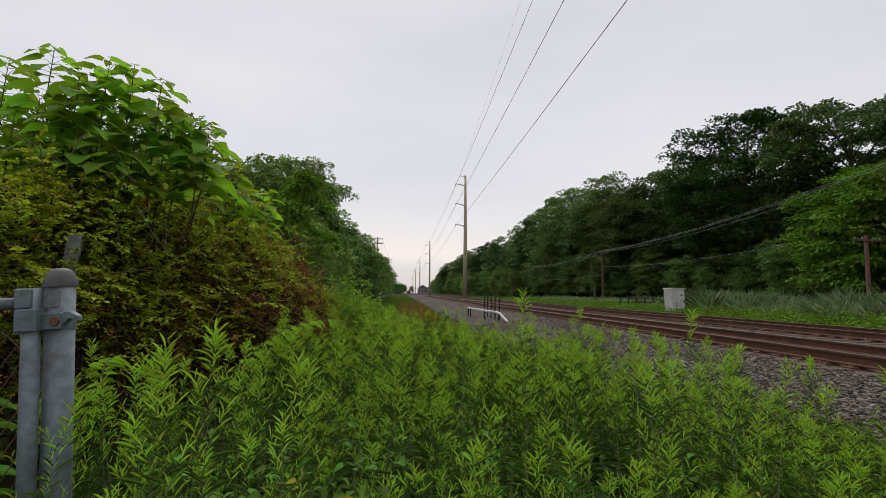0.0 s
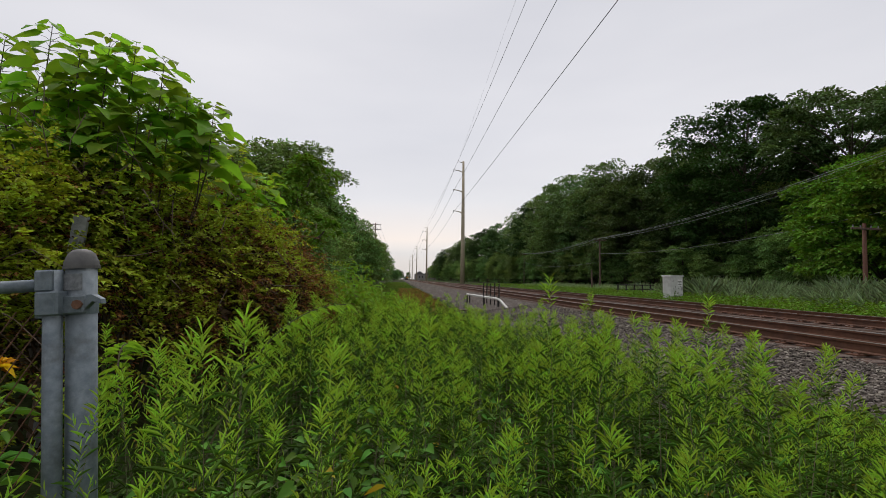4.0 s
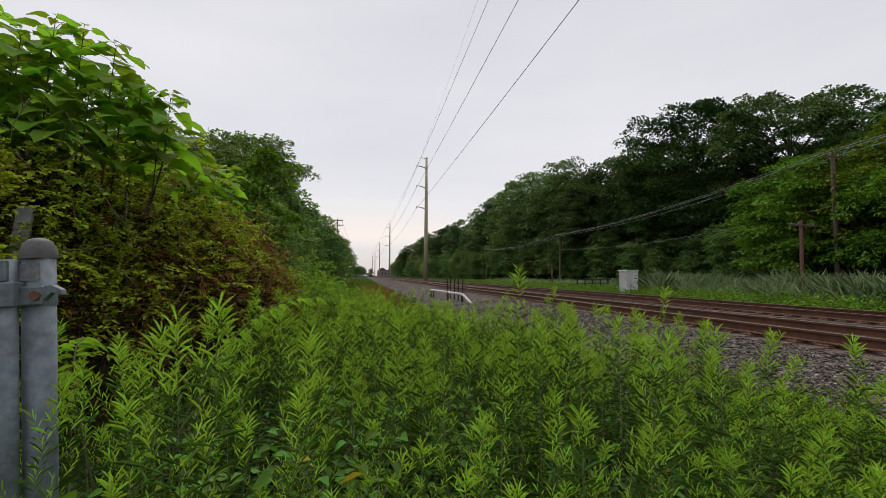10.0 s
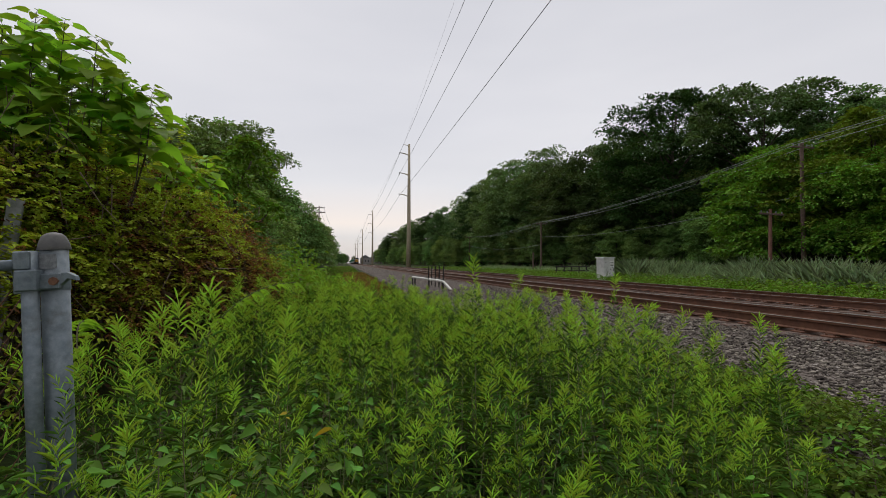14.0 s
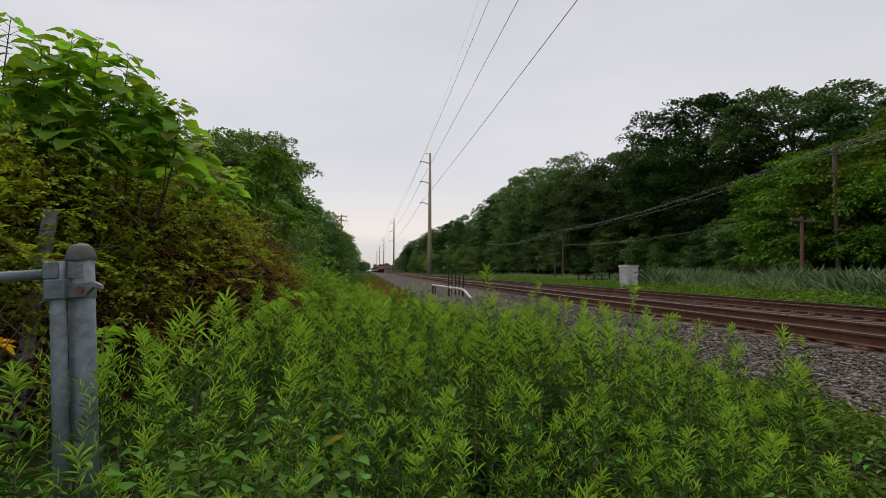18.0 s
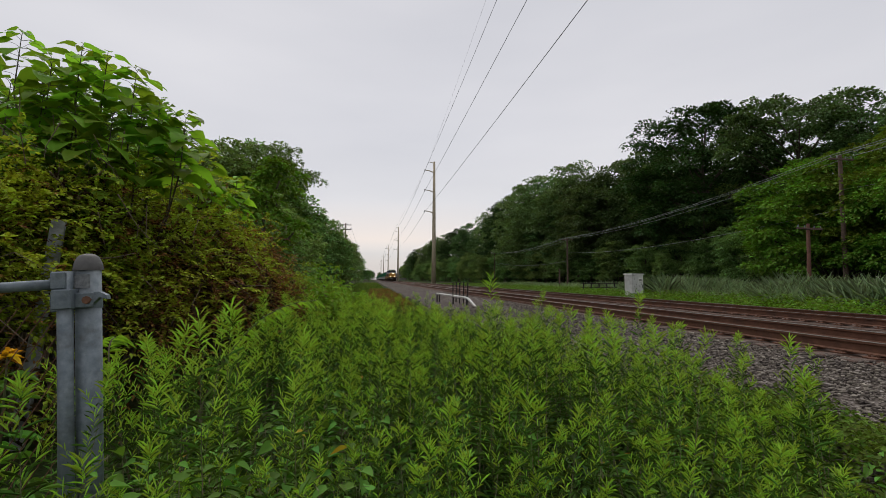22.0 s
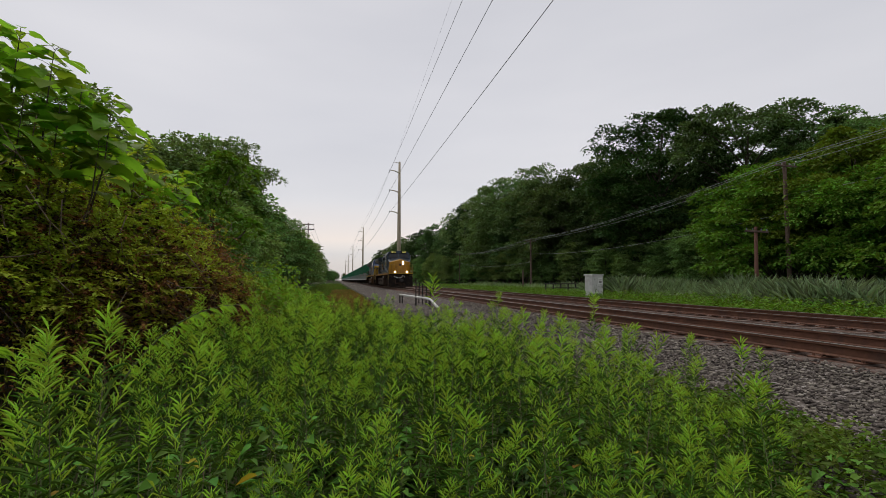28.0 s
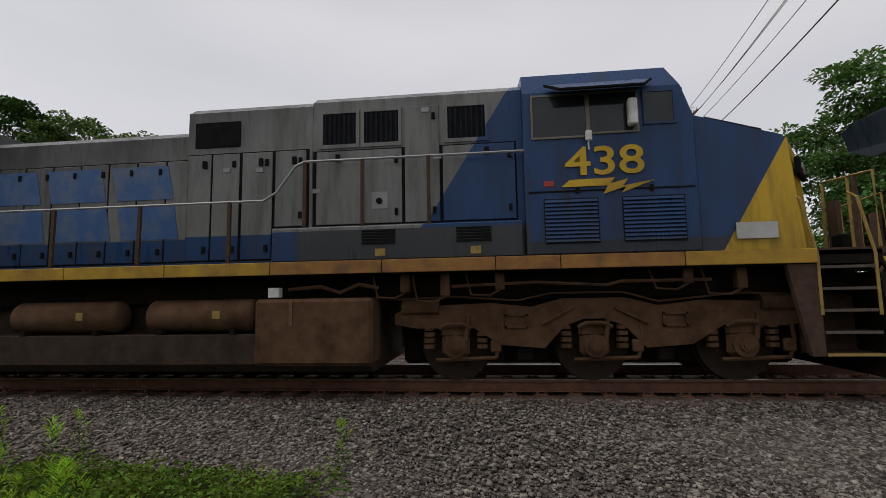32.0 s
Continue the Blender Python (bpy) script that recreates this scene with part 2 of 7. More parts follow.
M_YEL = material("faded_yellow", (0.48, 0.30, 0.014), (0.55, 0.36, 0.022), 5, 0.6, 0, 0.05, dirt=(0.25, 0.14, 0.025), dirt_scale=1.6)
M_ORANGE = material("worn_orange_yellow", (0.33, 0.15, 0.014), (0.39, 0.19, 0.018), 6, 0.6, 0, 0.05, dirt=(0.16, 0.06, 0.02), dirt_scale=1.4)
M_DULLYEL = material("dull_yellow_rail", (0.27, 0.18, 0.045), (0.34, 0.235, 0.065), 14, 0.6, 0.1, 0.05, dirt=(0.13, 0.085, 0.04), dirt_scale=6)
M_TREADEDGE = material("scuffed_tread_edge", (0.07, 0.055, 0.045), (0.115, 0.095, 0.078), 12, 0.7, 0.2, 0.1)
M_LAMP = material("headlamp", (1.0, 0.74, 0.40), (1.0, 0.78, 0.45), 3, 0.3, 0, 0, glow=36)
M_LENS = material("unlit_lens", (0.30, 0.29, 0.27), (0.36, 0.35, 0.33), 5, 0.15, 0, 0)
M_NUMBER = material("lit_number", (0.95, 0.85, 0.20), (0.95, 0.88, 0.25), 9, 0.5, 0, 0, glow=0.35)
M_RED = material("red_paint", (0.30, 0.03, 0.025), (0.36, 0.045, 0.035), 9, 0.6, 0, 0)
M_GREENCAR = material("green_car_paint", (0.012, 0.13, 0.058), (0.02, 0.17, 0.078), 3, 0.55, 0.1, 0.08, dirt=(0.018, 0.085, 0.05), dirt_scale=0.9)
M_CARSILL = material("dusty_white_sill", (0.40, 0.40, 0.38), (0.48, 0.48, 0.46), 4, 0.8, 0, 0.1, dirt=(0.22, 0.21, 0.19))
M_HOUSE = material("far_wall", (0.22, 0.20, 0.19), (0.28, 0.26, 0.25), 1, 0.9)
M_ROOF = material("far_roof", (0.12, 0.115, 0.12), (0.16, 0.15, 0.155), 1, 0.9)


def livery(name, base, zones, dirt, grime=0.75, soot=0.0):
    """Painted side of a locomotive: base colour, zones (ay, az, c) where ay*y + az*z > c, streaked with grime, sooted round the exhaust."""
    m = material(name, base, tuple(v * 1.12 for v in base), 2.2, 0.42, 0, 0.03, spec=0.28)
    t = m.node_tree
    p = t.nodes["Principled BSDF"]
    tc = t.nodes.new("ShaderNodeTexCoord")
    s = t.nodes.new("ShaderNodeSeparateXYZ")
    t.links.new(tc.outputs["Object"], s.inputs[0])
    col = p.inputs["Base Color"].links[0].from_socket
    for conds, colour in zones:
        f = 1.0
        for ay, az, c in conds:
            v = mth(t, "ADD", mth(t, "MULTIPLY", s.outputs[1], ay), mth(t, "MULTIPLY", s.outputs[2], az))
            f = mth(t, "MULTIPLY", mth(t, "GREATER_THAN", v, c), f)
        col = mixc(t, f, col, colour)
    mp = t.nodes.new("ShaderNodeMapping")
    mp.inputs["Scale"].default_value = (1.5, 1.5, 0.22)
    t.links.new(tc.outputs["Object"], mp.inputs[0])
    n = node(t, "ShaderNodeTexNoise", Scale=2.6, Detail=9.0, Roughness=0.68)
    t.links.new(mp.outputs[0], n.inputs["Vector"])
    col = mixc(t, ramp(t, n.outputs[0], (0.47, (0, 0, 0)), (0.78, (grime, grime, grime))), col, dirt)
    if soot:
        cloud = node(t, "ShaderNodeTexNoise", Scale=0.9, Detail=5.0, Roughness=0.6)
        t.links.new(tc.outputs["Object"], cloud.inputs["Vector"])
        back = mth(t, "MULTIPLY", mth(t, "SUBTRACT", s.outputs[1], 10.2), 0.16)
        high = mth(t, "MULTIPLY", mth(t, "SUBTRACT", s.outputs[2], 3.2), 0.45)
        mask = mth(t, "ADD", mth(t, "ADD", back, high), mth(t, "MULTIPLY", mth(t, "SUBTRACT", cloud.outputs[0], 0.5), 1.6))
        col = mixc(t, mth(t, "MULTIPLY", mth(t, "MINIMUM", mth(t, "MAXIMUM", mask, 0.0), 1.0), soot), col, (0.022, 0.022, 0.023))
    # the dirt colour comes in more strongly towards the foot of the body
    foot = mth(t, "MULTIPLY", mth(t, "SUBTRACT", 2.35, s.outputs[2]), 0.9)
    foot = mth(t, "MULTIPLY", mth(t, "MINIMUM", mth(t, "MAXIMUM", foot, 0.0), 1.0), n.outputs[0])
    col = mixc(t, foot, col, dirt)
    t.links.new(col, p.inputs["Base Color"])
    r = ramp(t, n.outputs[0], (0.4, (0.26, 0.26, 0.26)), (0.7, (0.65, 0.65, 0.65)))
    t.links.new(r, p.inputs["Roughness"])
    return m


BLUE_DARK, BLUE, GREY, YELLOW = (0.010, 0.026, 0.046), (0.011, 0.043, 0.128), (0.150, 0.152, 0.146), (0.50, 0.31, 0.017)
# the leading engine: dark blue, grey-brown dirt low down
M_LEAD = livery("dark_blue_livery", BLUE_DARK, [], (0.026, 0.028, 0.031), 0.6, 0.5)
M_LEAD_NOSE = livery("orange_nose_livery", BLUE_DARK, [([(-1, 0.0, -1.98)], (0.38, 0.185, 0.014))], (0.14, 0.07, 0.02), 0.6)
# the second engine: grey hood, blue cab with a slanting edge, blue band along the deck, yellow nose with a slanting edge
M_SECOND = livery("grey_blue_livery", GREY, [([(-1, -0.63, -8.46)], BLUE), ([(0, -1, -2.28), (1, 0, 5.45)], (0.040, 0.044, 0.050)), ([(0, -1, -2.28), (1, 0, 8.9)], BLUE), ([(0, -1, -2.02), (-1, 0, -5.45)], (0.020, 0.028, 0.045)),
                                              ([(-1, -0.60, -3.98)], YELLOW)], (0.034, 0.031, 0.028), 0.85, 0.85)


def graffiti():
    """Green car side, its foot sprayed over in pale, red and teal patches."""
    m = material("sprayed_car_side", (0.012, 0.13, 0.058), (0.02, 0.17, 0.078), 3, 0.55, 0.1, 0.08)
    t = m.node_tree
    p = t.nodes["Principled BSDF"]
    col = p.inputs["Base Color"].links[0].from_socket
    tc = t.nodes.new("ShaderNodeTexCoord")
    oi = t.nodes.new("ShaderNodeObjectInfo")
    add = t.nodes.new("ShaderNodeVectorMath")
    add.operation = "ADD"
    t.links.new(tc.outputs["Object"], add.inputs[0])
    t.links.new(oi.outputs["Random"], add.inputs[1])
    v = node(t, "ShaderNodeTexVoronoi", Scale=1.1)
    t.links.new(add.outputs[0], v.inputs["Vector"])
    n = node(t, "ShaderNodeTexNoise", Scale=0.7, Detail=3.0)
    t.links.new(add.outputs[0], n.inputs["Vector"])
    sp = t.nodes.new("ShaderNodeSeparateXYZ")
    t.links.new(tc.outputs["Object"], sp.inputs[0])
    lowpart = mth(t, "LESS_THAN", mth(t, "ADD", sp.outputs[2], mth(t, "MULTIPLY", n.outputs[0], 1.6)), 3.25)
    pick = mth(t, "FRACT", mth(t, "MULTIPLY", v.outputs["Distance"], 2.3))
    paint = ramp(t, pick, (0.0, (0.42, 0.42, 0.40)), (0.3, (0.30, 0.05, 0.05)), (0.45, (0.38, 0.38, 0.37)), (0.65, (0.05, 0.30, 0.30)), (0.85, (0.33, 0.33, 0.34)))
    col = mixc(t, mth(t, "MULTIPLY", lowpart, 0.75), col, paint)
    t.links.new(col, p.inputs["Base Color"])
    return m


M_SPRAY = graffiti()


def ground_material():
    m = bpy.data.materials.new("ground_and_ballast")
    m.use_nodes = True
    t = m.node_tree
    p = t.nodes["Principled BSDF"]
    p.inputs["Roughness"].default_value = 1.0
    p.inputs["Specular IOR Level"].default_value = 0.05
    g = t.nodes.new("ShaderNodeNewGeometry")
    s = t.nodes.new("ShaderNodeSeparateXYZ")
    t.links.new(g.outputs["Position"], s.inputs[0])
    v = node(t, "ShaderNodeTexVoronoi", Scale=30.0, Randomness=1.0)
    t.links.new(g.outputs["Position"], v.inputs["Vector"])
    cell = t.nodes.new("ShaderNodeSeparateColor")
    t.links.new(v.outputs["Color"], cell.inputs[0])
    stone = ramp(t, cell.outputs[0], (0.0, (0.030, 0.025, 0.021)), (0.45, (0.080, 0.067, 0.058)), (0.85, (0.150, 0.130, 0.115)), (1.0, (0.28, 0.255, 0.235)))
    n = node(t, "ShaderNodeTexNoise", Scale=0.8, Detail=7.0)
    t.links.new(g.outputs["Position"], n.inputs["Vector"])
    fine = node(t, "ShaderNodeTexNoise", Scale=14.0, Detail=6.0)
    t.links.new(g.outputs["Position"], fine.inputs["Vector"])
    # rust dust beside the rails
    ax = mth(t, "ABSOLUTE", mth(t, "SUBTRACT", mth(t, "ABSOLUTE", mth(t, "SUBTRACT", s.outputs[0], 0.75)), 0.7525))
    bx = mth(t, "ABSOLUTE", mth(t, "SUBTRACT", mth(t, "ABSOLUTE", mth(t, "SUBTRACT", s.outputs[0], 5.4)), 0.7525))
    near_rail = mth(t, "LESS_THAN", mth(t, "ADD", mth(t, "MINIMUM", ax, bx), mth(t, "MULTIPLY", fine.outputs[0], 0.5)), 0.78)
    stone = mixc(t, mth(t, "MULTIPLY", near_rail, 0.6), stone, (0.115, 0.06, 0.042))
    green = mixc(t, ramp(t, n.outputs[0], (0.35, (0, 0, 0)), (0.7, (1, 1, 1))), (0.030, 0.055, 0.014), (0.06, 0.062, 0.024))
    green = mixc(t, ramp(t, fine.outputs[0], (0.3, (0, 0, 0)), (0.8, (0.7, 0.7, 0.7))), green, (0.018, 0.018, 0.010))
    wob = mth(t, "MULTIPLY", mth(t, "SUBTRACT", n.outputs[0], 0.5), 1.6)
    inner = mth(t, "MULTIPLY", mth(t, "GREATER_THAN", mth(t, "ADD", s.outputs[0], wob), -4.2), mth(t, "LESS_THAN", mth(t, "ADD", s.outputs[0], wob), 8.5))
    t.links.new(mixc(t, inner, green, stone), p.inputs["Base Color"])
    b = node(t, "ShaderNodeBump", Strength=0.55, Distance=0.02)
    t.links.new(v.outputs["Distance"], b.inputs["Height"])
    t.links.new(b.outputs[0], p.inputs["Normal"])
    return m


M_GROUND = ground_material()


# ---------- mesh helpers ----------
def link(name, bm, mat, parent=None, label="", smooth=False):
    me = bpy.data.meshes.new(name)
    bmesh.ops.recalc_face_normals(bm, faces=bm.faces)
    bm.to_mesh(me)
    bm.free()
    me.materials.append(mat)
    if smooth:
        me.polygons.foreach_set("use_smooth", [True] * len(me.polygons))
    ob = new(name, me)
    if parent:
        ob.parent = parent
    if label:
        tagged(ob, label)
    return ob


def part(name, bm, mat, parent, label="", smooth=False):
    return link(name, bm, mat, parent, label, smooth)


def box(bm, x0, x1, y0, y1, z0, z1, bev=0.0):
    vs = [bm.verts.new((x, y, z)) for x in (x0, x1) for y in (y0, y1) for z in (z0, z1)]
    fs = [bm.faces.new([vs[i] for i in f]) for f in ((0, 1, 3, 2), (4, 6, 7, 5), (0, 4, 5, 1), (2, 3, 7, 6), (0, 2, 6, 4), (1, 5, 7, 3))]
    if bev:
        es = {e for f in fs for e in f.edges}
        bmesh.ops.bevel(bm, geom=list(es), offset=bev, segments=1, affect="EDGES", profile=0.5)
    return bm


def prism(bm, pts, axis, a, b, taper=1.0):
    """Extrude a polygon along an axis: 0 x (pts y, z), 1 y (pts x, z), 2 z (pts x, y)."""
    def place(u, v, w):
        return {0: (w, u, v), 1: (u, w, v), 2: (u, v, w)}[axis]
    lo = [bm.verts.new(place(u, v, a)) for u, v in pts]
    hi = [bm.verts.new(place(u * taper, v * taper, b)) for u, v in pts]
    n = len(pts)
    bm.faces.new(lo)
    bm.faces.new(hi[::-1])
    for i in range(n):
        bm.faces.new((lo[i], lo[(i + 1) % n], hi[(i + 1) % n], hi[i]))
    return bm


def tube(bm, pts, r, sides=6, r2=None):
    """A round bar through the points, tapering from r to r2."""
    pts = [Vector(p) for p in pts]
    rings = []
    for i, p in enumerate(pts):
        d = (pts[min(i + 1, len(pts) - 1)] - pts[max(i - 1, 0)]).normalized()
        u = d.orthogonal().normalized()
        if abs(d.z) < 0.9:
            u = d.cross(Vector((0, 0, 1))).normalized()
        w = d.cross(u)
        q = r + ((r2 if r2 is not None else r) - r) * i / max(1, len(pts) - 1)
        rings.append([bm.verts.new(p + (u * math.cos(k * math.tau / sides) + w * math.sin(k * math.tau / sides)) * q) for k in range(sides)])
    for a, b in zip(rings, rings[1:]):
        for k in range(sides):
            bm.faces.new((a[k], a[(k + 1) % sides], b[(k + 1) % sides], b[k]))
    bm.faces.new(rings[0][::-1])
    bm.faces.new(rings[-1])
    return bm


def BM():
    return bmesh.new()


def empty(name, label, category, group="", kind=""):
    return tagged(new(name), label, category, group, kind)


def cards(name, verts, faces_per, mats=None, index=None, parent=None):
    """One mesh from a stack of vertices, whose faces (tuples into each piece) repeat for all pieces."""
    v = np.asarray(verts, dtype=np.float32)
    n, k = v.shape[0], v.shape[1]
    loops, starts, totals = [], [], []
    base = np.arange(n)[:, None] * k
    per = np.concatenate([np.array(f) for f in faces_per])
    sizes = np.array([len(f) for f in faces_per])
    loops = (base + per[None, :]).ravel()
    totals = np.tile(sizes, n)
    starts = np.concatenate([[0], np.cumsum(totals)[:-1]])
    me = bpy.data.meshes.new(name)
    me.vertices.add(n * k)
    me.vertices.foreach_set("co", v.ravel())
    me.loops.add(len(loops))
    me.loops.foreach_set("vertex_index", loops.astype(np.int32))
    me.polygons.add(len(totals))
    me.polygons.foreach_set("loop_start", starts.astype(np.int32))
    me.polygons.foreach_set("loop_total", totals.astype(np.int32))
    for m in (mats if isinstance(mats, (list, tuple)) else [mats]):
        me.materials.append(m)
    if index is not None:
        me.polygons.foreach_set("material_index", np.repeat(index, len(faces_per)).astype(np.int32))
    me.update()
    ob = new(name, me)
    if parent:
        ob.parent = parent
    return ob


RNG = np.random.default_rng(11)
LEAF_FACES = ((0, 1, 2, 3), (0, 3, 4, 5))
HEART_FACES = ((0, 1, 2, 3, 4), (0, 4, 5, 6, 7))
SMALL_FACES = ((0, 1, 2), (0, 2, 3))


def unit(v):
    return v / np.maximum(np.linalg.norm(v, axis=-1, keepdims=True), 1e-6)


def leaves(base, along, length, width, fold=0.25, droop=0.25, heart=False, small=False, up=None):
    """Leaf blades from their bases: folded along the midrib, tips drooping."""
    n = len(base)
    along = unit(along)
    up = np.tile(np.array([0, 0, 1.0]), (n, 1)) if up is None else up
    side = unit(np.cross(along, up + RNG.normal(0, 0.35, (n, 3))))
    nor = np.cross(side, along)
    L, W = np.asarray(length).reshape(-1, 1) * np.ones((n, 1)), np.asarray(width).reshape(-1, 1) * np.ones((n, 1))

    def at(u, v, h):
        return base + along * L * u + side * W * v + nor * (W * h) - np.array([0, 0, 1.0]) * (droop * L * u * u)
    if small:
        return np.stack([at(0, 0, 0), at(0.5, -0.5, fold), at(1, 0, 0), at(0.5, 0.5, fold)], 1)
    if heart:
        return np.stack([at(0.05, 0, 0), at(-0.05, -0.30, fold * 0.6), at(0.25, -0.52, fold), at(0.62, -0.33, fold * 0.7), at(1, 0, 0), at(0.62, 0.33, fold * 0.7), at(0.25, 0.52, fold), at(-0.05, 0.30, fold * 0.6)], 1)
    return np.stack([at(0, 0, 0), at(0.3, -0.45, fold), at(0.65, -0.38, fold), at(1, 0, 0), at(0.65, 0.38, fold), at(0.3, 0.45, fold)], 1)


def ball(n):
    return unit(RNG.normal(0, 1, (n, 3)))


# ---------- ground and tracks ----------
GROUND_X = [-900, -300, -120, -60, -30, -16, -11, -8.5, -6.5, -5.2, -4.3, -3.4, -2.4, -1.5, -0.9, -0.5, 0.75, 2.0, 2.5, 3.5, 4.2, 5.4, 6.7, 7.2, 7.9, 8.6, 9.7, 12, 16, 20, 26, 34, 50, 100, 300, 900]
GROUND_Z = [-0.8, -0.8, -0.8, -0.8, -0.8, -0.75, -0.72, -0.72, -0.72, -0.72, -0.70, -0.64, -0.52, -0.40, -0.30, -0.24, -0.235, -0.24, -0.27, -0.27, -0.24, -0.235, -0.24, -0.28, -0.36, -0.42, -0.42, -0.40, -0.38, -0.38, -0.35, -0.3, -0.3, -0.3, -0.3, -0.3]
GROUND_Y = [-900, -300, -100, -50, -25, -12] + [-8 + 1.0 * i for i in range(60)] + [56, 62, 70, 80, 95, 115, 140, 180, 240, 330, 500, 800, 1300, 2200]


def ground_z(x, y=0.0):
    return float(np.interp(x, GROUND_X, GROUND_Z))


bm = BM()
grid = []
for y in GROUND_Y:
    row = []
    for x, z in zip(GROUND_X, GROUND_Z):
        bump = 0.05 * noise.noise((x * 0.4, y * 0.4, 0)) if (x < -0.9 or x > 7) and abs(x) < 60 else 0
        row.append(bm.verts.new((x, y, z + bump)))
    grid.append(row)
for a, b in zip(grid, grid[1:]):
    for i in range(len(a) - 1):
        bm.faces.new((a[i], a[i + 1], b[i + 1], b[i]))
tagged(link("ground", bm, M_GROUND), "weedy ground with a grey crushed-stone ballast bed", "ground", kind="structure")

RAIL_PROFILE = [(-0.07, -0.18), (0.07, -0.18), (0.07, -0.168), (0.012, -0.15), (0.009, -0.045), (0.036, -0.035), (0.036, -0.004), (-0.036, -0.004), (-0.036, -0.035), (-0.009, -0.045), (-0.012, -0.15), (-0.07, -0.168)]


def railway_track(x_mid, name_label):
    track = empty("railway_track", name_label, "railway track", "parallel tracks", "structure")
    for s in (-1, 1):
        x = x_mid + s * 0.7525
        bm = BM()
        prism(bm, [(x + u, v) for u, v in RAIL_PROFILE], 1, -120, 900)
        rail = part("rail", bm, M_RAIL, track)
        bm = BM()
        box(bm, x - 0.033, x + 0.033, -120, 900, -0.004, 0.001)
        part("railhead", bm, M_RAILTOP, rail, "worn shiny railhead")
    return track


TRACK_A = railway_track(0.7525, "rusty rails on dark wooden ties in grey ballast")
TRACK_B = railway_track(5.4, "second line of rusty rails on ties in ballast")


# ---------- the train ----------
TRACK_X = 0.7525
LEN = 22.3


def text_mesh(body, size, depth=0.006):
    """Letters as a mesh, centred, read along +x, upright along +z, facing -y."""
    cu = bpy.data.curves.new("letters", "FONT")
    cu.body, cu.size, cu.extrude, cu.align_x, cu.align_y = body, size, depth, "CENTER", "CENTER"
    cu.offset = 0.012 * size
    ob = bpy.data.objects.new("letters", cu)
    me = bpy.data.meshes.new_from_object(ob)
    bpy.data.objects.remove(ob)
    me.transform(Matrix.Rotation(radians(90), 4, "X"))
    return me


def letters(name, body, size, mat, m, parent, label="", wide=1.0):
    me = text_mesh(body, size)
    me.transform(m @ Matrix.Diagonal((wide, 1, 1, 1)))
    me.materials.append(mat)
    ob = new(name, me)
    ob.parent = parent
    if label:
        tagged(ob, label)
    return ob


def on_side(s, y, z, x=1.54):
    """Turns letters to lie on the body side s (-1 or 1)."""
    return pose(s * x, y, z, 0, 0, -90 if s < 0 else 90)


FRAME_TOP = [(-2.95, 1.02), (-2.75, 1.12), (-1.5, 1.17), (-0.9, 1.10), (-0.45, 1.22), (0.45, 1.22), (0.9, 1.10), (1.5, 1.17), (2.75, 1.12), (2.95, 1.02)]
FRAME_LOW = [(2.95, 0.86), (2.6, 0.80), (1.75, 0.80), (1.35, 0.55), (0.72, 0.50), (0.42, 0.82), (0.15, 0.92), (-0.15, 0.92), (-0.42, 0.82), (-0.72, 0.50), (-1.35, 0.55), (-1.75, 0.80), (-2.6, 0.80), (-2.95, 0.86)]


